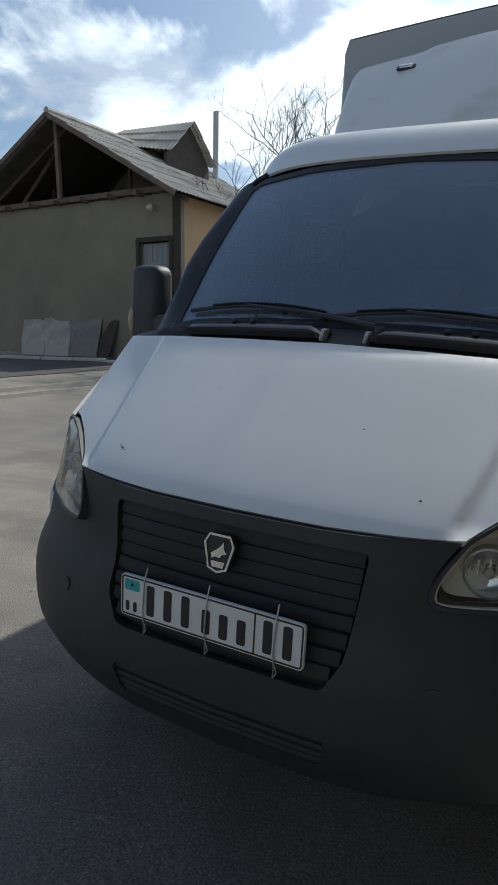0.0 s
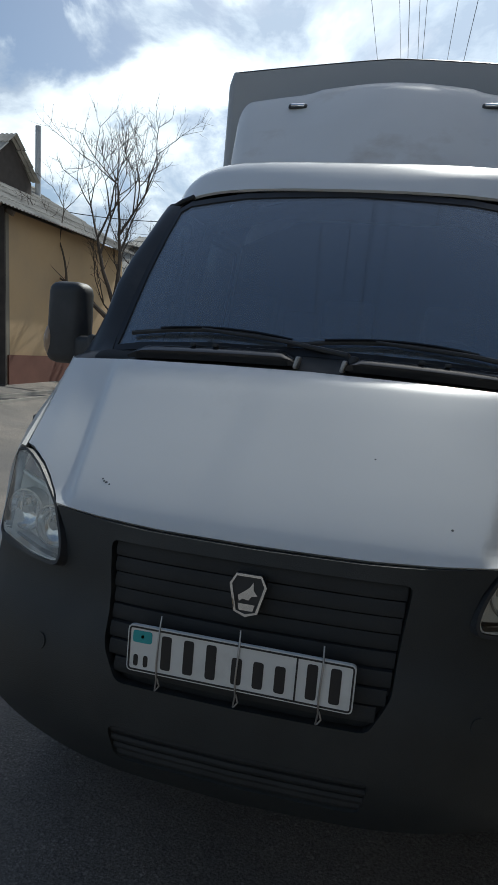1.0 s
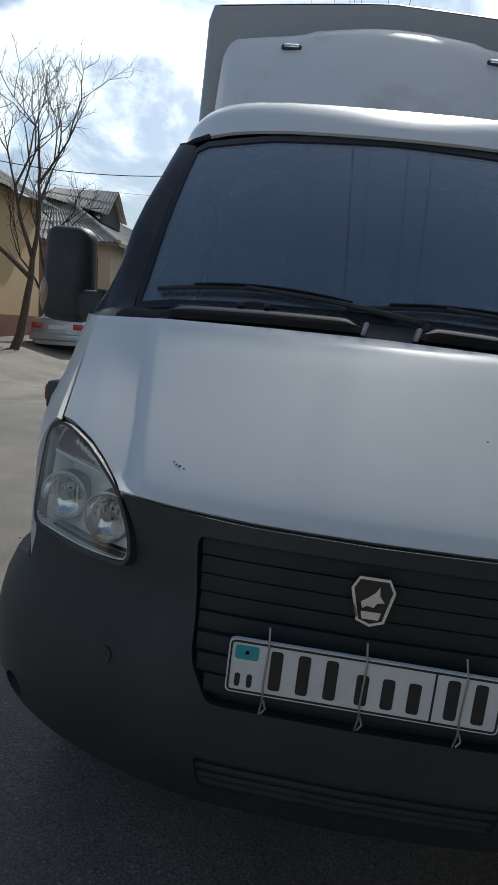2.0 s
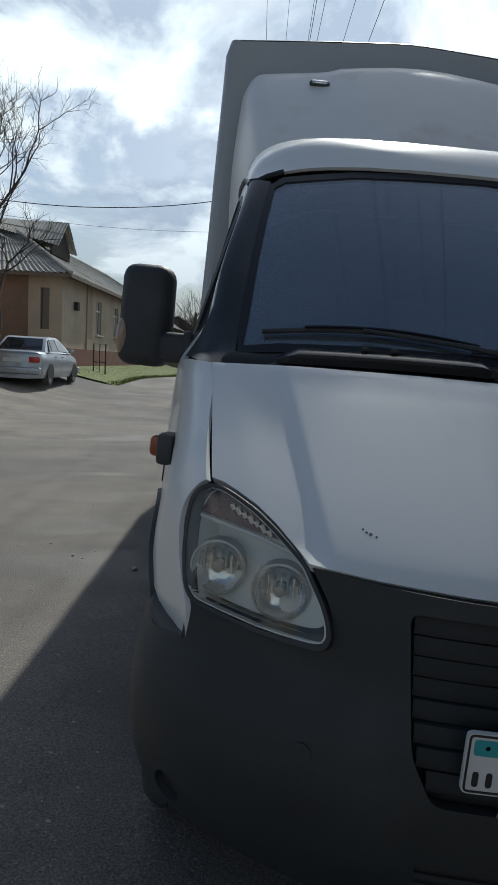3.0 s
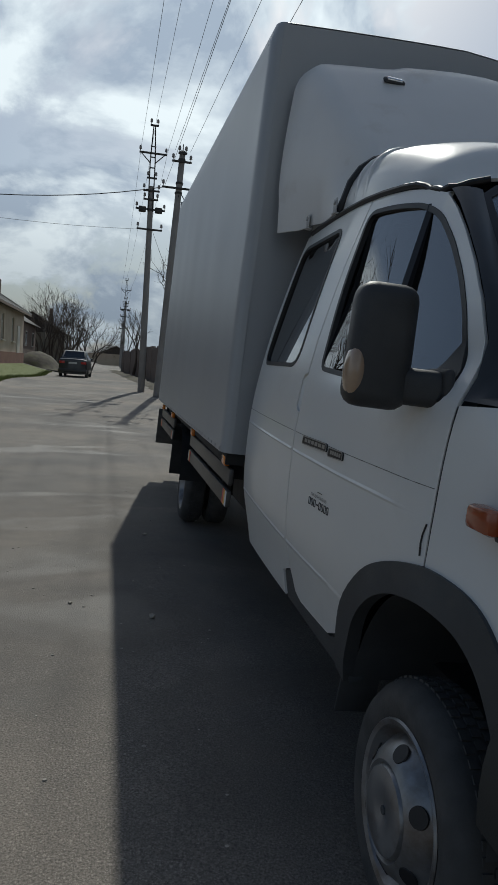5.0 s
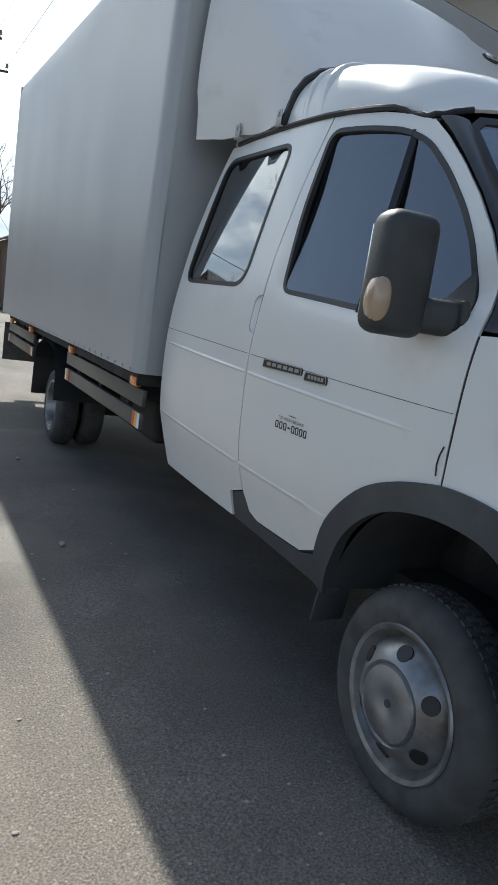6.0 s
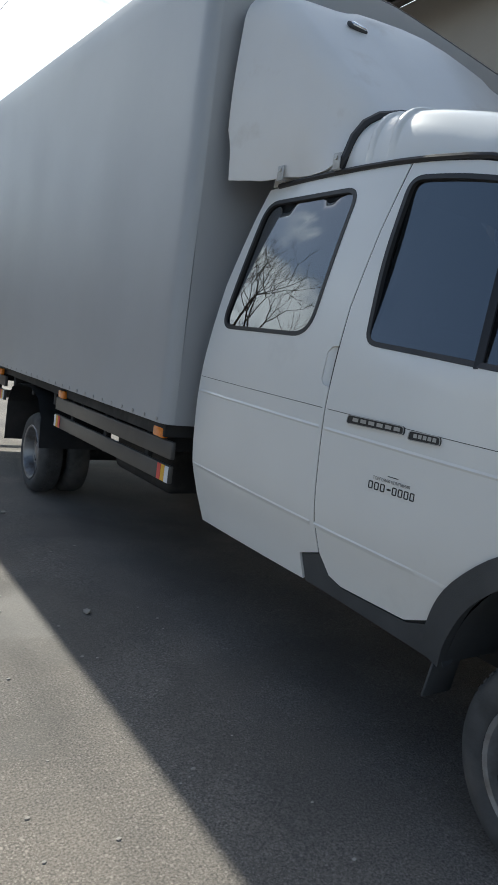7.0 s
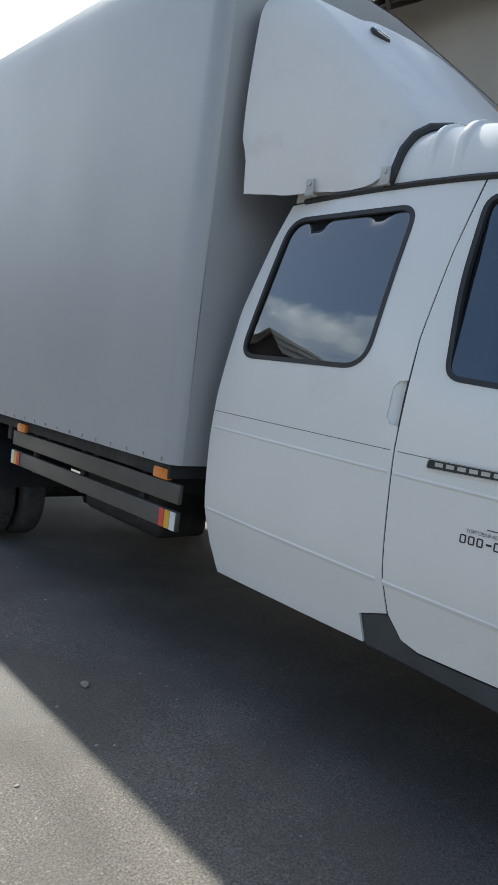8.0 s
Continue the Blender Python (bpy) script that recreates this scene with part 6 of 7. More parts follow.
# ---- long house with windows ----
def window_thing(parent, inv, y, z0, z1, w, at):
    fr = new("window")
    fr.parent = parent
    fr.matrix_parent_inverse = Matrix.Translation(-inv)
    bm = bmesh.new()
    for p, q in (((y - w / 2, z0), (y - w / 2, z1)), ((y + w / 2, z0), (y + w / 2, z1)), ((y - w / 2, z0), (y + w / 2, z0)), ((y - w / 2, z1), (y + w / 2, z1)), ((y, z0), (y, z1)), ((y - w / 2, z0 + (z1 - z0) * 0.7), (y + w / 2, z0 + (z1 - z0) * 0.7))):
        add_box(bm, (at - 0.10, (p[0] + q[0]) / 2, (p[1] + q[1]) / 2), (0.06, abs(q[0] - p[0]) + 0.07, abs(q[1] - p[1]) + 0.07))
    part("window_frame", bm, PVC, fr, smooth=False)
    bm = bmesh.new()
    add_box(bm, (at - 0.14, y, (z0 + z1) / 2), (0.02, w, z1 - z0))
    part("pane", bm, WINGLASS, fr, smooth=False)
    bm = bmesh.new()
    add_box(bm, (at + 0.05, y, z0 - 0.06), (0.14, w + 0.2, 0.05))
    part("sill", bm, PVC, fr, smooth=False)
    return fr


def long_house():
    inv = Vector((-12.5, 38.0, 0.9))
    h = thing("house", "long cream single-storey house with brown plinth and corrugated hip roof", "house", inv)
    c = Vector((-12.5, 38.0, 2.5))
    x0, x1, y0, y1, zb, zt = -17.0, -8.85, 25.5, 52.0, 0.3, 4.42
    keep = []
    wins = [(31.2, 1.0), (34.8, 1.0), (38.6, 1.0), (43.0, 1.0), (47.0, 1.0)]
    holes = [[(y - w / 2, 2.35), (y + w / 2, 2.35), (y + w / 2, 3.9), (y - w / 2, 3.9)] for y, w in wins]
    keep.append(flat_wall("street_wall", [(y0 + 0.31, zb), (y1, zb), (y1, zt), (y0 + 0.31, zt)], None, PLASTER_CREAM, 0.3, c, holes, axis="x", at=x1, step=1.5))
    keep.append(flat_wall("end_wall", [(-10.2, zb), (x1, zb), (x1, zt), (-10.2, zt)], None, PLASTER_CREAM, 0.3, c, [[(-9.72, 2.3), (-9.36, 2.3), (-9.36, 3.9), (-9.72, 3.9)]], axis="y", at=y0))
    keep.append(flat_wall("end_wall", [(x0, zb), (-10.21, zb), (-10.21, zt), (x0, zt)], None, BROWN, 0.3, c, axis="y", at=y0 - 0.01))
    keep.append(flat_wall("back_wall", [(y0 + 0.31, zb), (y1 - 0.31, zb), (y1 - 0.31, zt), (y0 + 0.31, zt)], None, PLASTER_CREAM, 0.3, c, axis="x", at=x0))
    keep.append(flat_wall("far_wall", [(x0, zb), (x1 - 0.31, zb), (x1 - 0.31, zt), (x0, zt)], None, PLASTER_CREAM, 0.3, c, axis="y", at=y1))
    for s, e in ((26.0, 29.6), (29.6, y1)):
        bm = bmesh.new()
        add_box(bm, (x1 + 0.03, (s + e) / 2, 0.85), (0.10, e - s, 1.5))
        keep.append(part("plinth", bm, PLINTH, None, smooth=False))
    bm = bmesh.new()
    add_box(bm, ((x1 - 10.2) / 2 + 0.02, y0 - 0.04, 0.85), (1.40, 0.10, 1.5))
    keep.append(part("plinth", bm, PLINTH, None, smooth=False))
    for y in (29.4, 40.8):
        bm = bmesh.new()
        add_box(bm, (x1 + 0.02, y, 2.6), (0.08, 0.85, 3.6))
        keep.append(part("plaster_panel", bm, PANELM, None, smooth=False))
    bm = bmesh.new()
    add_box(bm, (-9.54, y0 + 0.16, 3.1), (0.36, 0.04, 1.6))
    keep.append(part("pane", bm, WINGLASS, None, smooth=False))
    bm = bmesh.new()
    add_box(bm, (x1 + 0.02, 49.4, 2.2), (0.08, 1.1, 2.5))
    keep.append(part("street_door", bm, PVC, None, smooth=False))
    # hip roof
    e, r, ov = 4.42, 7.1, 0.45
    ex0, ex1, ey0, ey1, xm = x0 - ov, x1 + ov, y0 - ov, y1 + ov, (x0 + x1) / 2
    ra, rb = (xm, y0 + 4.2, r), (xm, y1 - 3.5, r)
    for a, b, c2, d in (((ex1, ey0, e), (ex1, ey1, e), ra, rb), ((ex0, ey0, e), (ex0, ey1, e), ra, rb), ((ex0, ey0, e), (ex1, ey0, e), ra, ra), ((ex0, ey1, e), (ex1, ey1, e), rb, rb)):
        bm = bmesh.new()
        corrugated(bm, a, b, c2, d, 0.22, 0.03, 6)
        keep.append(part("roof_slope", bm, SLATE, None, "weathered corrugated sheets"))
    for a, b in (((ex1, ey0, e + 0.05), ra), (ra, rb), ((ex1, ey1, e + 0.05), rb)):
        bm = bmesh.new()
        add_tube(bm, [a, Vector(b) + Vector((0, 0, 0.08))], 0.09, 8)
        keep.append(part("ridge_cap", bm, SLATE, None))
    for a, b in (((ex1, ey0, e - 0.06), (ex1, ey1, e - 0.06)), ((ex0, ey0, e - 0.06), (ex1, ey0, e - 0.06))):
        keep.append(beam("fascia", a, b, 0.05, 0.14, WOOD, None))
    # dormer
    bm = bmesh.new()
    corrugated(bm, (-9.9, 28.2, 5.9), (-12.9, 28.2, 6.6), (-9.9, 29.6, 7.15), (-12.9, 29.6, 7.2), rows=2)
    corrugated(bm, (-9.9, 31.0, 5.9), (-12.9, 31.0, 6.6), (-9.9, 29.6, 7.15), (-12.9, 29.6, 7.2), rows=2)
    keep.append(part("dormer_roof", bm, SLATE, None))
    keep.append(flat_wall("dormer_gable", [(28.3, 5.6), (30.9, 5.6), (30.9, 5.9), (29.6, 7.05), (28.3, 5.9)], None, DARKWOOD, 0.1, c, axis="x", at=-10.2))
    for o in keep:
        o.parent = h
        o.matrix_parent_inverse = Matrix.Translation(-inv)
    for y, w in wins:
        window_thing(h, inv, y, 2.35, 3.9, w, x1)
    bm = bmesh.new()
    add_box(bm, (x1 + 0.10, 27.2, 3.35), (0.18, 0.30, 0.35), None, 0.02, 1)
    o = part("meter_box", bm, IRON, h)
    o.matrix_parent_inverse = Matrix.Translation(-inv)


long_house()


def small_house(loc, size, ridge, wall, label, yaw=0.0, chimney=True):
    h = thing("house", label, "house", loc)
    w, d, t = size
    h.rotation_euler = (0, 0, yaw)
    bm = bmesh.new()
    add_box(bm, (0, 0, t / 2), (w, d, t))
    part("wall", bm, wall, h, smooth=False)
    bm = bmesh.new()
    for s in (-1, 1):
        corrugated(bm, (s * (w / 2 + 0.4), -d / 2 - 0.4, t - 0.1), (s * (w / 2 + 0.4), d / 2 + 0.4, t - 0.1), (0, -d / 2 - 0.4, t + ridge), (0, d / 2 + 0.4, t + ridge), 0.3, 0.03, 3)
    part("roof", bm, SLATE, h, "grey corrugated roof")
    for s in (-1, 1):
        part("gable", panel([(-w / 2, t), (w / 2, t), (0, t + ridge)], lambda u, v: Vector((u, s * (d / 2 - 0.02), v)), 1.5, 0.1, centre=Vector((0, 0, t))), DARKWOOD, h, smooth=False)
    if chimney:
        bm = bmesh.new()
        add_box(bm, (w * 0.2, 0, t + ridge + 0.1), (0.35, 0.35, 1.6), None, 0.02, 1)
        part("chimney", bm, BRICK, h)
    for k in range(3):
        wn = new("window")
        wn.parent = h
        bm = bmesh.new()
        y = -d / 2 + d * (k + 0.5) / 3
        add_box(bm, (w / 2 + 0.02, y, t * 0.6), (0.06, 1.1, 1.3))
        part("window_frame", bm, PVC, wn, smooth=False)
        bm = bmesh.new()
        add_box(bm, (w / 2 + 0.045, y, t * 0.6), (0.03, 0.95, 1.15))
        part("pane", bm, WINGLASS, wn, smooth=False)


small_house((-14.0, 62.0, 0.9), (8, 14, 3.4), 2.6, BRICK, "low brick house with grey roof beyond the cream house")
small_house((-11.5, 84.0, 0.9), (7, 12, 3.2), 2.2, PLASTER_DARK, "dark rendered house with grey roof down the road")
small_house((-16.0, 112.0, 0.8), (9, 14, 3.4), 2.6, PLASTER_CREAM, "pale house with corrugated roof far down the road")
small_house((9.0, 120.0, 0.4), (9, 14, 3.2), 2.4, PLASTER_DARK, "grey house with pitched roof far down the road", chimney=False)
small_house((-4.5, 190.0, 0.4), (10, 10, 3.0), 2.2, PLASTER_CREAM, "pale low house at the far end of the road", 0.3, False)
small_house((-24.0, -14.0, 0.2), (9, 18, 3.4), 2.6, PLASTER_CREAM, "cream house with grey roof across the road")

# dark shed wall between the houses
bm = bmesh.new()
add_box(bm, (-9.6, 54.6, 2.2), (0.2, 4.6, 3.0), None, 0.01, 1)
tagged(part("yard_wall", bm, DARKWOOD, smooth=False), "dark timber yard wall beside the cream house", "wall", kind="structure")
# mound of earth by the yard wall
bm = bmesh.new()
add_grid(bm, lambda u, v: Vector((-8.2 + u * 1.9, 55.5 + v * 3.0, 0.5 + 1.35 * max(0, 1 - u * u - v * v) ** 0.8 + 0.08 * noise.noise(Vector((u * 4, v * 4, 0))))), np.linspace(-1, 1, 14), np.linspace(-1, 1, 14))
tagged(part("earth_mound", bm, DIRT), "grey heap of earth beside the road", "earth heap")

# grass strip in front of the cream house
bm = bmesh.new()
rng = random.Random(5)
for _ in range(15000):
    u = rng.random()
    y = 23.5 + 27 * u
    x = -8.6 + rng.random() * (2.3 + 0.2 * math.sin(y * 0.35))
    z = ground_z(x, y) + 0.03
    hgt, a = 0.03 + 0.035 * rng.random(), rng.random() * 6.28
    dx, dy = 0.012 * math.cos(a), 0.012 * math.sin(a)
    bm.faces.new([bm.verts.new(p) for p in ((x - dx * 2.2, y - dy * 2.2, z - 0.01), (x + dx * 2.2, y + dy * 2.2, z - 0.01), (x + dy * 3, y + dx * 3, z + hgt))])
add_grid(bm, lambda u, y: Vector((-8.65 + u * (2.3 + 0.2 * math.sin(y * 0.35)), y, ground_z(-8.65 + u * (2.3 + 0.2 * math.sin(y * 0.35)), y) + 0.065 - 0.08 * (u > 0.99))), np.linspace(0, 1, 6), np.linspace(23.5, 50.5, 60))
tagged(part("grass", bm, GRASS), "short green spring grass along the house front", "grass", kind="stuff")

# iron frame at the roadside
bm = bmesh.new()
gz = ground_z(-7.7, 27.0)
add_tube(bm, [(-7.95, 27, gz), (-7.95, 27, gz + 1.25), (-7.45, 27, gz + 1.25), (-7.45, 27, gz)], 0.03, 6)
add_tube(bm, [(-7.7, 27, gz), (-7.7, 27, gz + 1.25)], 0.02, 6)
add_tube(bm, [(-7.95, 27, gz + 0.5), (-7.45, 27, gz + 0.5)], 0.02, 6)
tagged(part("iron_frame", bm, IRON), "rusty iron tube frame standing on the grass verge", "iron frame")


# ---- bare trees ----
def bare_tree(name, base, height, seed, label, spread=0.55, r0=0.11, levels=5, stems=1, group="", tilt=(0.0, 0.0)):
    rng = random.Random(seed)
    t = thing(name, label, "tree", base, group)
    bt, bb = bmesh.new(), bmesh.new()

    def grow(p, d, length, r, level, bm):
        n = 4 if level else 5
        pts, q, e = [p.copy()], p.copy(), d.copy()
        for _ in range(n):
            e = (e + Vector((rng.uniform(-1, 1), rng.uniform(-1, 1), rng.uniform(-0.35, 0.75))) * 0.16).normalized()
            q = q + e * (length / n)
            pts.append(q.copy())
        add_tube(bm, pts, r, 7 if level < 2 else 4, False, r * 0.55)
        if level >= levels:
            return
        kids = 3 if level == 0 else rng.choice((2, 3, 3))
        for k in range(kids):
            at = pts[-1] if k < 2 else pts[rng.randint(2, n - 1)]
            axis = e.cross(Vector((rng.uniform(-1, 1), rng.uniform(-1, 1), rng.uniform(-1, 1)))).normalized()
            f = (Matrix.Rotation(rng.uniform(0.3, 0.85) * (0.8 + spread * 0.4), 3, axis) @ e + Vector((0, 0, 0.16))).normalized()
            grow(at, f, length * rng.uniform(0.58, 0.82), r * rng.uniform(0.48, 0.62), level + 1, bb)
        if level >= 1:
            for _ in range(3):
                at = pts[rng.randint(1, n)]
                f = (e + Vector((rng.uniform(-1, 1), rng.uniform(-1, 1), rng.uniform(0, 1)))).normalized()
                add_tube(bb, [at, at + f * length * 0.22, at + f * length * 0.40 + Vector((0, 0, 0.05))], max(0.004, r * 0.22), 3, False, 0.002)

    for s in range(stems):
        a = s * 2.4
        lean = Vector((tilt[0] + math.cos(a) * 0.25 * (stems > 1), tilt[1] + math.sin(a) * 0.25 * (stems > 1), 1)).normalized()
        grow(Vector((0.18 * math.cos(a) * (stems > 1), 0.18 * math.sin(a) * (stems > 1), -0.1)), lean, height * 0.34, r0, 0, bt)
    part("trunk", bt, BARK, t)
    part("crown", bb, BARK, t)
    return t


def on_ground(x, y, dz=0.0):
    return (x, y, ground_z(x, y) + dz)


bare_tree("tree", on_ground(-8.35, 16.0), 7.4, 12, "bare fruit tree with dark branches beside the house", 1.0, 0.13, 6, 1, "", (0.42, 0.0))
bare_tree("tree", on_ground(-8.75, 18.4), 6.6, 23, "slender bare tree beside the peach house", 0.6, 0.09, 5, 1, "", (0.12, 0.0))
bare_tree("tree", on_ground(2.0, 40.0), 9.0, 31, "bare roadside tree behind the power poles", 0.4, 0.16, 5)
bare_tree("tree", on_ground(-0.6, 58.0), 6.5, 37, "bare roadside tree near the wall", 0.4, 0.15, 5)
bare_tree("tree", on_ground(-1.0, 95.0), 8.0, 41, "small bare tree far down the road", 0.4, 0.15, 4)
for k, (x, y, hh) in enumerate(((-8.6, 66, 7.2), (-6.9, 69, 7.4), (-5.4, 72, 6.6), (-7.6, 74, 7.8), (-9.8, 71, 7.0), (-7.8, 67, 6.0), (-6.2, 73, 7.0), (-8.9, 76, 7.6), (-5.0, 76, 6.2), (-7.1, 71, 5.2))):
    bare_tree("tree", on_ground(x, y), hh, 50 + k, "dense bare roadside tree in a thicket", 0.7, 0.10, 5, 2, "roadside thicket")


# ---- power line ----
def power_pole(base, height, lean, kind, label):
    p = thing("power_pole", label, "power pole", base, "poles along the road")
    top = Vector((lean[0], lean[1], height))
    cut = 0.82 if kind == 1 else 1.0
    bm = bmesh.new()
    add_tube(bm, [(0, 0, -0.3), top * 0.5 * cut, top * cut], 0.155, 10, True, 0.11)
    part("shaft", bm, CONCRETE, p)
    if kind == 1:
        k = height
        arms = [(k + 0.52, 0.17), (k - 0.57, 0.56), (k - 1.55, 0.20), (k - 2.05, 0.34), (k - 2.40, 0.30), (k - 2.80, 0.60), (k - 3.60, 0.52)]
        bm = bmesh.new()
        for s in (-1, 1):
            add_tube(bm, [top * 0.72 + Vector((s * 0.10, -0.10, 0)), top + Vector((s * 0.10, -0.10, -0.85)), top + Vector((s * 0.03, -0.10, 0.56))], 0.028, 6)
            add_tube(bm, [top + Vector((s * 0.10, -0.10, -0.95)), top + Vector((s * 0.50, -0.12, -0.57))], 0.022, 6)
        for q in range(4):
            add_box(bm, top + Vector((0, -0.10, -0.30 - 0.42 * q)), (0.22, 0.04, 0.04))
        part("steel_head", bm, IRON, p, "twin iron uprights with braces")
    else:
        arms = [(height - 0.10, 0.16), (height - 0.40, 0.36), (height - 1.35, 0.62)]
        bm = bmesh.new()
        for z in (0.32, 1.15, 1.5):
            add_lathe(bm, [(0.135, -0.04), (0.14, 0.0), (0.135, 0.04)], 12, Matrix.Translation(top * ((height - z) / height)))
        add_tube(bm, [top + Vector((0, -0.1, -1.5)), top + Vector((0.25, -0.16, -1.9)), top + Vector((0.20, -0.16, -2.6))], 0.02, 6)
        add_tube(bm, [top + Vector((0, -0.1, -0.1)), top + Vector((0, -0.1, 0.22))], 0.02, 6)
        part("pole_clamp", bm, IRON, p, "dark iron bands and a cable loop")
    for z, w in arms:
        c = top * (min(z, height) / height)
        c.z = z
        bm = bmesh.new()
        add_box(bm, c + Vector((0, -0.12, 0)), (2 * w, 0.07, 0.07), None, 0.008, 1)
        arm = part("cross_arm", bm, IRON, p)
        for s in (-1, 1):
            bm = bmesh.new()
            add_lathe(bm, [(0.012, 0.0), (0.014, 0.08), (0.06, 0.09), (0.045, 0.13), (0.055, 0.16), (0.035, 0.22), (0, 0.23)], 10, Matrix.Translation(c + Vector((s * (w - 0.04), -0.12, 0.03))))
            part("insulator", bm, CERAMIC, arm)
    if kind == 1:
        bm = bmesh.new()
        add_box(bm, top * ((height - 2.95) / height) + Vector((-0.33, -0.2, 0.12)), (0.30, 0.2, 0.22), None, 0.03, 1)
        add_box(bm, top * ((height - 2.95) / height) + Vector((0.33, -0.2, 0.12)), (0.30, 0.2, 0.22), None, 0.03, 1)
        part("switch_box", bm, IRON, p)
    return p


P1, P2 = on_ground(-0.82, 28.5), on_ground(-0.33, 25.2)
power_pole(P1, 10.3, (-0.06, 0), 1, "tall concrete power pole with switchgear beside the road")
power_pole(P2, 9.0, (0.42, 0), 2, "leaning concrete power pole beside the road")
for y in (80, 125, 175):
    power_pole(on_ground(-1.5 - 0.004 * (y - 80), y), 10.0, (0.02, 0), 1, "distant concrete power pole down the road")


def wire(pts, sag, label, r=0.006):
    bm = bmesh.new()
    a, b = Vector(pts[0]), Vector(pts[1])
    add_tube(bm, [a.lerp(b, i / 16) - Vector((0, 0, sag * 4 * (i / 16) * (1 - i / 16))) for i in range(17)], r, 5)
    tagged(part("overhead_wire", bm, CABLE), label, "wire", "overhead wires")


z1 = P1[2] + 10.3
for dx, dz in ((-0.55, -0.35), (0.55, -0.35), (0.0, 0.75)):
    wire(((-0.82 + dx, 28.4, z1 + dz), (-0.2 + dx, -14, z1 + dz + 0.4)), 0.55, "thin overhead wire running along the road")
    wire(((-0.82 + dx, 28.4, z1 + dz), (-1.5 + dx, 80, z1 - 0.1 + dz)), 0.9, "thin overhead wire running along the road")
    wire(((-1.5 + dx, 80, z1 - 0.1 + dz), (-1.7 + dx, 125, z1 - 0.1 + dz)), 0.9, "thin overhead wire running along the road")
z2 = P2[2] + 9.0
for dx, dz in ((-0.25, -0.03), (0.31, -0.03), (-0.54, -1.28), (0.48, -1.28)):
    wire(((0.05 + dx, 25.1, z2 + dz), (1.27 + dx * 1.5, -14, z2 + dz + 1.2)), 0.5, "thin overhead wire running along the road")
wire(((-0.48, 25.1, z2 - 1.35), (-13.2, 22.5, 6.9)), 0.75, "black service cable crossing the road to a house", 0.016)
wire(((-0.9, 28.4, z1 - 3.6), (-16.5, 26.5, 7.4)), 0.5, "thin service cable crossing the road to a house", 0.007)
wire(((-0.75, 28.4, z1 - 3.6), (1.45, 29.0, 2.95)), 0.3, "thin stay wire from pole to wall", 0.007)
wire(((0.02, 25.1, z2 - 1.6), (1.62, 27.6, 2.95)), 0.8, "hanging service cable from pole to shed", 0.012)

# brick wall and shed behind the poles
bm = bmesh.new()
for k in range(14):
    add_box(bm, (1.05 - 0.182 * k + 0.02 * math.sin(k * 2.3), 33.3 + k * 3.5, 1.45 + 0.05 * math.sin(k * 1.7)), (0.25 + 0.02 * (k % 3), 3.5, 2.4 + 0.10 * math.sin(k * 1.7)), Matrix.Rotation(0.052, 3, "Z"), 0.01, 1)
tagged(part("boundary_wall", bm, BRICK, smooth=False), "long brown brick boundary wall beside the road", "wall", kind="structure")
bm = bmesh.new()
add_grid(bm, lambda u, y: Vector((1.15 - 0.052 * (y - 33) - u * (1.5 + 0.5 * noise.noise(Vector((y * 0.3, 0, 0)))), y, 0.29 + (0.16 + 0.12 * noise.noise(Vector((u * 3, y * 0.8, 5)))) * math.sin(math.pi * min(1.0, 0.08 + 0.92 * (1 - u))) - 0.06 * (u > 0.99))), np.linspace(0, 1, 9), np.linspace(24.5, 82, 120))
tagged(part("verge", bm, DIRT), "dark rough soil verge along the boundary wall", "verge", kind="structure")
small_house((3.4, 29.0, 0.2), (4.2, 6.0, 2.7), 0.8, BRICK, "low brick shed with overhanging roof behind the poles", 0.0, False)
bm = bmesh.new()
add_box(bm, (0, 0, 1.45), (0.50, 0.22, 0.75), None, 0.02, 1)
gb = thing("gas_box", "small yellow gas box on two iron legs by the wall", "gas box", (0.45, 30.0, 0.36))
part("housing", bm, YELLOW, gb)
for x in (-0.18, 0.18):
    bm = bmesh.new()
    add_tube(bm, [(x, 0, -0.05), (x, 0, 1.1)], 0.03, 6)
    part("leg", bm, IRON, gb)


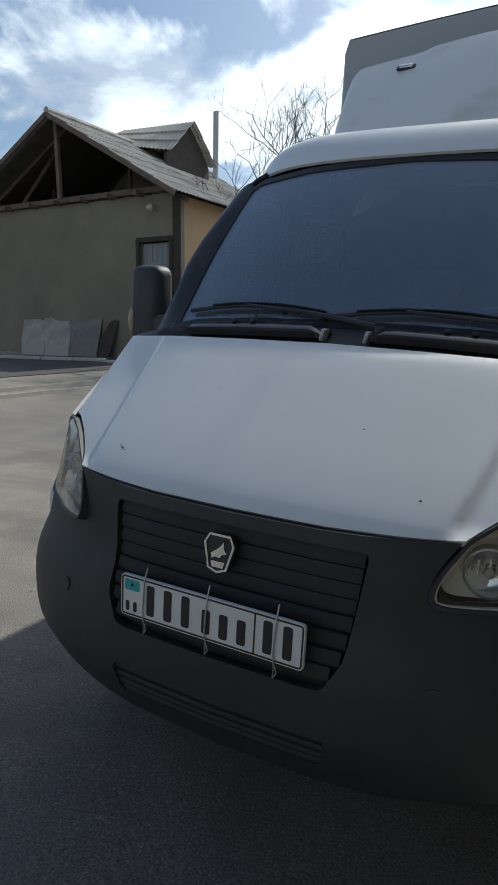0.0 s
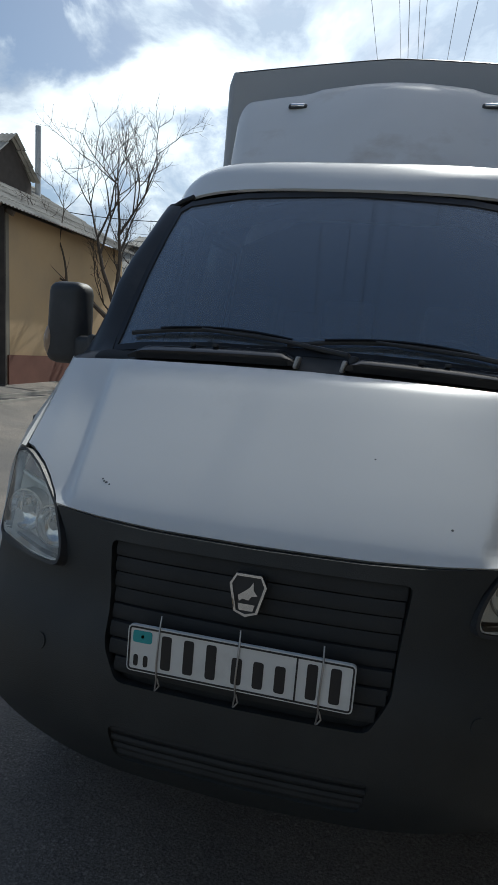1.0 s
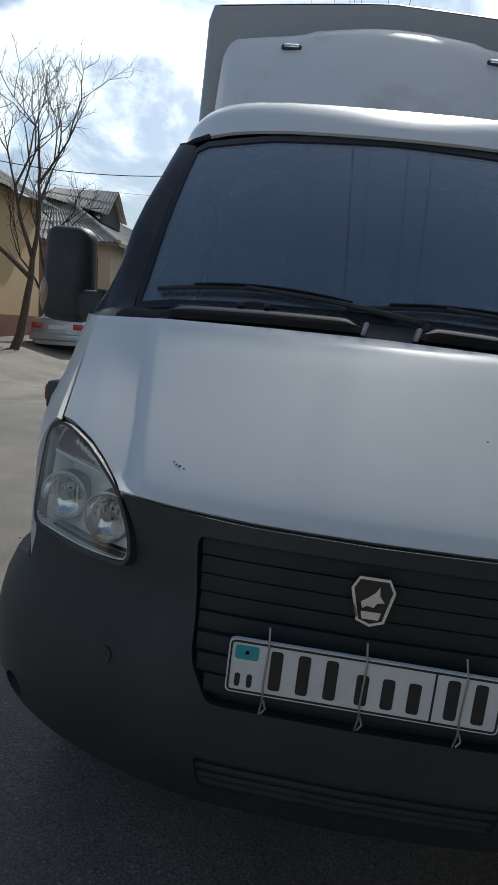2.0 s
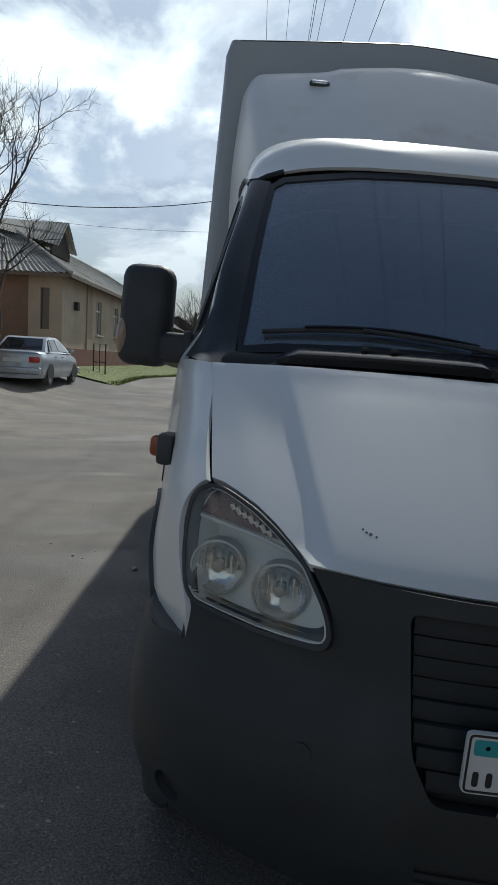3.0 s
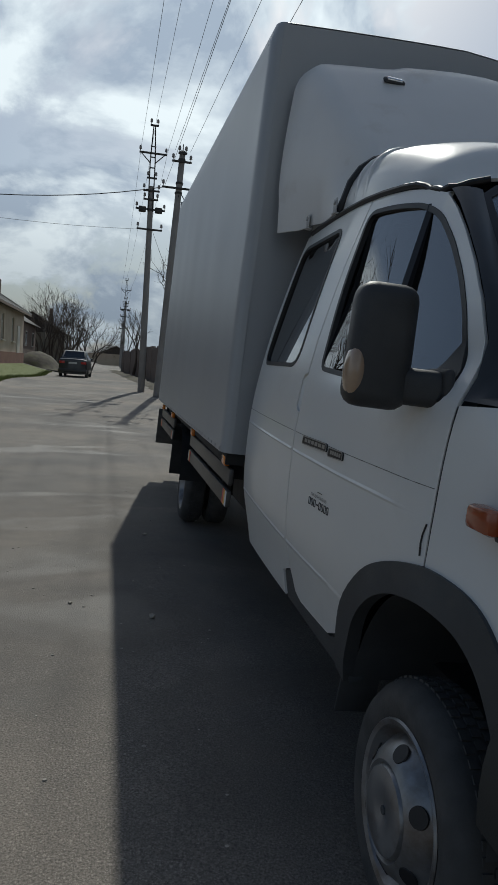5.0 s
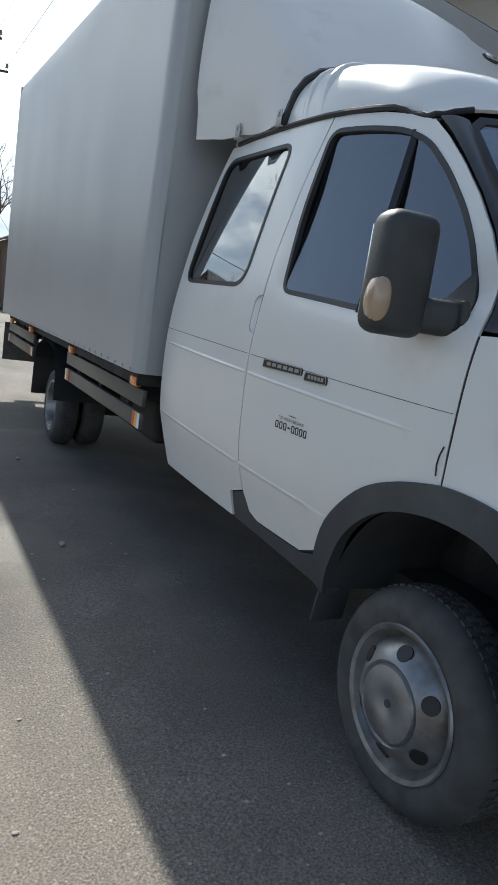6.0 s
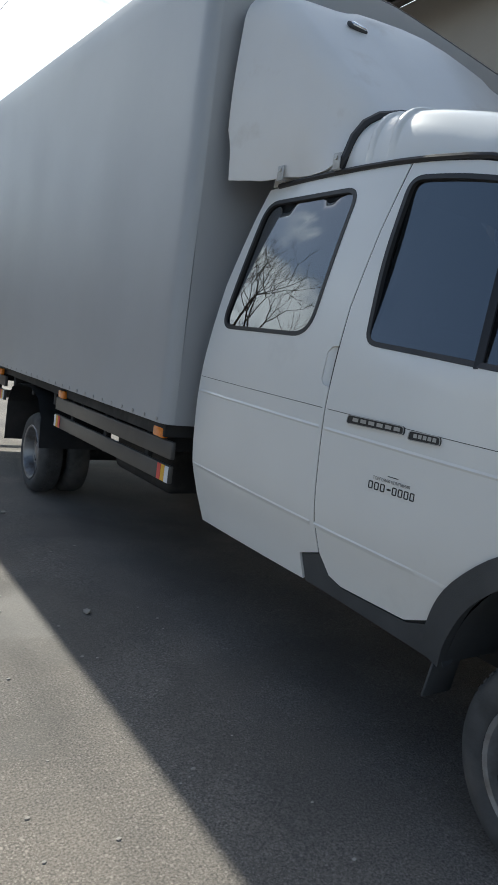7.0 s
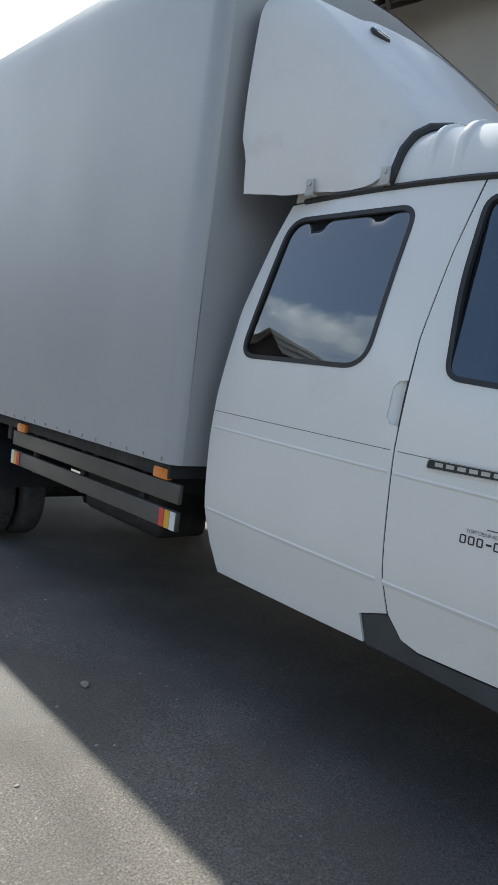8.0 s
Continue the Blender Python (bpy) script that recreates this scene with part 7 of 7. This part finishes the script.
# ---- building beside the truck ----
def side_building():
    inv = Vector((6.5, -4.0, 0))
    h = thing("house", "tall grey-brown building with corrugated eaves close beside the truck", "house", inv)
    c = Vector((7, -4, 3))
    keep = [flat_wall("wall", [(-16, -0.4), (7.4, -0.4), (7.4, 4.35), (-16, 4.35)], None, PLASTER_PEACH, 0.3, c, axis="x", at=3.65, step=2.0),
            flat_wall("upper_wall", [(-16, 4.352), (7.4, 4.352), (7.4, 5.75), (-16, 5.75)], None, PLASTER_GREY, 0.3, c, axis="x", at=3.63, step=2.0),
            flat_wall("end_wall", [(3.96, -0.4), (10, -0.4), (10, 5.75), (6.9, 7.6), (3.96, 5.75)], None, PLASTER_DARK, 0.3, c, axis="y", at=7.4, step=2.0)]
    bm = bmesh.new()
    corrugated(bm, (3.0, -16, 5.5), (3.0, 7.7, 5.5), (6.9, -16, 7.7), (6.9, 7.7, 7.7), 0.16, 0.026, 5)
    corrugated(bm, (10.8, -16, 5.5), (10.8, 7.7, 5.5), (6.9, -16, 7.7), (6.9, 7.7, 7.7), 0.16, 0.026, 5)
    keep.append(part("roof", bm, SLATE, None, "grey corrugated sheets with a wavy eave"))
    for k in range(16):
        y = -15.5 + k * 1.53
        keep.append(beam("rafter_end", (3.06, y, 5.46), (3.9, y, 5.93), 0.06, 0.12, DARKWOOD, None))
    bm = bmesh.new()
    add_box(bm, (3.35, -4.2, 5.62), (0.62, 23.4, 0.03), Matrix.Rotation(-0.5, 3, "Y"))
    keep.append(part("soffit", bm, DARKWOOD, None, smooth=False))
    for o in keep:
        o.parent = h
        o.matrix_parent_inverse = Matrix.Translation(-inv)


side_building()


# ---- parked cars ----
def loft_car(base, yaw, length, width, belt, roof, paint, label, glass_mat, name="car", hatch=False):
    t = thing(name, label, "car", base)
    t.rotation_euler = (0, 0, yaw)
    L, W = length, width / 2
    # y runs from the rear (0) to the nose (L)
    deck = [(0.0, belt - 0.10), (0.05, belt - 0.02), (0.25, belt), (L * 0.22, belt + 0.02), (L * 0.5, belt), (L * 0.70, belt - 0.02), (L * 0.90, belt - 0.12), (L * 0.97, belt - 0.22), (L, belt - 0.36)]
    half = [(0.0, W * 0.90), (0.1, W * 0.95), (L * 0.25, W), (L * 0.7, W), (L * 0.92, W * 0.93), (L, W * 0.80)]

    def body(y, k):
        zt, w = crom(deck, y), crom(half, y)
        e = 0.07 * (1 - min(1, y / 0.12)) + 0.08 * (1 - min(1, (L - y) / 0.15))
        prof = [(0.0, zt + 0.02), (0.6, zt + 0.015), (0.88, zt - 0.01), (0.955, zt - 0.06), (0.99, zt - 0.18), (1.0, 0.50), (0.985, 0.34), (0.93, 0.22), (0.6, 0.20), (0, 0.20)]
        q = int(abs(k))
        x, z = prof[q]
        return Vector(((1 if k >= 0 else -1) * x * (w - e), y, z))

    bm = bmesh.new()
    ks = [-9, -8, -7, -6, -5, -4, -3, -2, -1, 0, 1, 2, 3, 4, 5, 6, 7, 8, 9]
    g = add_grid(bm, body, sorted(set([0, 0.03, 0.06, 0.12, L - 0.12, L - 0.06, L - 0.03, L] + list(np.linspace(0.2, L - 0.2, 22)))), ks)
    for r in (g[0], g[-1]):
        bm.faces.new(r)
    part("body", bm, paint, t)
    # cabin
    cab = [(L * 0.13, belt + 0.01, 0.86), (L * 0.26, roof - 0.04, 0.70), (L * 0.32, roof, 0.68), (L * 0.48, roof, 0.69), (L * 0.55, roof - 0.05, 0.70), (L * 0.72, belt - 0.01, 0.86)]
    bm = bmesh.new()
    rows = []
    for y, z, s in cab:
        rows.append([bm.verts.new((sx * W * s, y, z)) for sx in (-1, -0.6, 0, 0.6, 1)])
    for a, b in zip(rows, rows[1:]):
        for i in range(4):
            bm.faces.new((a[i], a[i + 1], b[i + 1], b[i]))
    low = {sx: [bm.verts.new((sx * W * 0.955, y, belt - 0.02)) for y, _, _ in cab] for sx in (-1, 1)}
    for sx, i in ((-1, 0), (1, 4)):
        for j in range(len(cab) - 1):
            try:
                bm.faces.new((rows[j][i], rows[j + 1][i], low[sx][j + 1], low[sx][j]))
            except ValueError:
                pass
    part("cabin", bm, paint, t)

    def quad(nm, pts):
        bm = bmesh.new()
        c = sum((Vector(p) for p in pts), Vector()) / len(pts)
        n = (Vector(pts[1]) - Vector(pts[0])).cross(Vector(pts[2]) - Vector(pts[0])).normalized()
        mid = Vector((0, L * 0.42, belt))
        if n.dot(c - mid) < 0:
            n = -n
        vs = [bm.verts.new(Vector(p) + n * 0.012) for p in pts]
        vs2 = [bm.verts.new(Vector(p) - n * 0.01) for p in pts]
        bm.faces.new(vs)
        for i in range(len(pts)):
            bm.faces.new((vs[i], vs[i - 1], vs2[i - 1], vs2[i]))
        part(nm, bm, glass_mat, t, smooth=False)

    def on(y, sx, f):
        z = float(np.interp(y, [p[0] for p in cab], [p[1] for p in cab]))
        s = float(np.interp(y, [p[0] for p in cab], [p[2] for p in cab]))
        top, bot = Vector((sx * W * s, y, z)), Vector((sx * W * 0.955, y, belt - 0.02))
        return bot.lerp(top, f)

    quad("rear_window", [(-W * 0.74, L * 0.145, belt + 0.05), (W * 0.74, L * 0.145, belt + 0.05), (W * 0.62, L * 0.25, roof - 0.07), (-W * 0.62, L * 0.25, roof - 0.07)])
    quad("windscreen", [(-W * 0.76, L * 0.71, belt + 0.02), (W * 0.76, L * 0.71, belt + 0.02), (W * 0.62, L * 0.56, roof - 0.08), (-W * 0.62, L * 0.56, roof - 0.08)])
    for sx in (-1, 1):
        for ya, yb, yc, yd in ((0.25, 0.40, 0.40, 0.285), (0.415, 0.655, 0.545, 0.415), (0.19, 0.235, 0.27, 0.255)):
            quad("side_window", [on(L * ya, sx, 0.14), on(L * yb, sx, 0.14), on(L * yc, sx, 0.86), on(L * yd, sx, 0.86)])
        for yw in (L * 0.19, L * 0.80):
            wh = new("wheel")
            wh.parent = t
            m = Matrix.Translation((sx * (W - 0.02), yw, 0.29)) @ Matrix.Rotation(sx * radians(90), 4, "Y")
            bm = bmesh.new()
            add_lathe(bm, [(0.17, 0.0), (0.22, 0.012), (0.27, 0.0), (0.29, -0.03), (0.29, -0.16), (0.2, -0.18)], 28, m)
            part("tyre", bm, RUBBER, wh)
            bm = bmesh.new()
            add_lathe(bm, [(0.175, 0.0), (0.15, -0.015), (0.06, 0.0), (0, 0.004)], 20, m)
            part("rim", bm, STEEL, wh)
            bm = bmesh.new()
            add_lathe(bm, [(0.335, 0.014), (0.0, 0.014)], 24, Matrix.Translation((sx * (W - 0.012), yw, 0.30)) @ Matrix.Rotation(sx * radians(90), 4, "Y"))
            bmesh.ops.bisect_plane(bm, geom=bm.verts[:] + bm.edges[:] + bm.faces[:], plane_co=(0, 0, 0.22), plane_no=(0, 0, -1), clear_outer=True)
            part("wheel_arch", bm, INK, t)
        bm = bmesh.new()
        add_box(bm, (sx * W * 0.72, 0.012, belt - 0.22), (W * 0.36, 0.06, 0.16), None, 0.02, 2)
        part("tail_lamp", bm, REDP, t)
        bm = bmesh.new()
        add_box(bm, (sx * (W + 0.05), L * 0.64, belt + 0.06), (0.16, 0.09, 0.12), None, 0.03, 2)
        part("door_mirror", bm, paint, t)
        for yh in (0.30, 0.47):
            bm = bmesh.new()
            add_box(bm, (sx * (W + 0.005), L * yh, belt - 0.12), (0.02, 0.12, 0.03), None, 0.006, 1)
            part("door_handle", bm, BLACK, t)
    bm = bmesh.new()
    add_box(bm, (0, -0.02, 0.42), (width * 0.95, 0.14, 0.20), None, 0.04, 3)
    part("rear_bumper", bm, paint, t)
    bm = bmesh.new()
    add_box(bm, (0, L - 0.02, 0.40), (width * 0.92, 0.16, 0.20), None, 0.04, 3)
    part("front_bumper", bm, paint, t)
    bm = bmesh.new()
    add_box(bm, (0, 0.0, belt - 0.25), (0.52, 0.04, 0.11), None, 0.006, 1)
    part("number_plate", bm, PLATE, t)
    return t


loft_car(on_ground(-7.75, 17.5), radians(2), 4.45, 1.68, 0.95, 1.40, CARPAINT, "silver four-door saloon parked at the roadside", CARGLASS)
loft_car(on_ground(-4.7, 44.0), radians(-2), 4.3, 1.85, 1.15, 1.72, DARKPAINT, "dark car standing on the road", CARGLASS)
loft_car(on_ground(1.2, 165.0), radians(10), 4.3, 1.75, 1.0, 1.45, DARKPAINT, "dark car parked far down the road", CARGLASS)

# ---- loose stones and litter on the asphalt ----
rng = random.Random(9)
spots = [(-1.482, 3.329, 0.022), (-1.46, 5.3, 0.018), (-1.97, 3.55, 0.012)]
for _ in range(150):
    spots.append((rng.uniform(-3.6, -1.1), rng.uniform(0.6, 7.5), rng.uniform(0.003, 0.008)))
for x, y, r in spots[:3]:
    bm = bmesh.new()
    bmesh.ops.create_icosphere(bm, subdivisions=1, radius=r)
    for v in bm.verts:
        v.co = Vector((v.co.x * rng.uniform(0.9, 1.5), v.co.y * rng.uniform(0.8, 1.2), v.co.z * 0.7))
    o = part("stone", bm, STONE)
    o.location = on_ground(x, y, r * 0.5)
    tagged(o, "small pale stone lying on the asphalt", "stone", "stones on the road")
bm = bmesh.new()
for x, y, r in spots[3:]:
    bmesh.ops.create_icosphere(bm, subdivisions=1, radius=r, matrix=Matrix.Translation(on_ground(x, y, r * 0.3)) @ Matrix.Diagonal((1.4, 1, 0.6, 1)))
tagged(part("grit", bm, STONE), "scattered pale grit on the asphalt", "grit", kind="stuff")
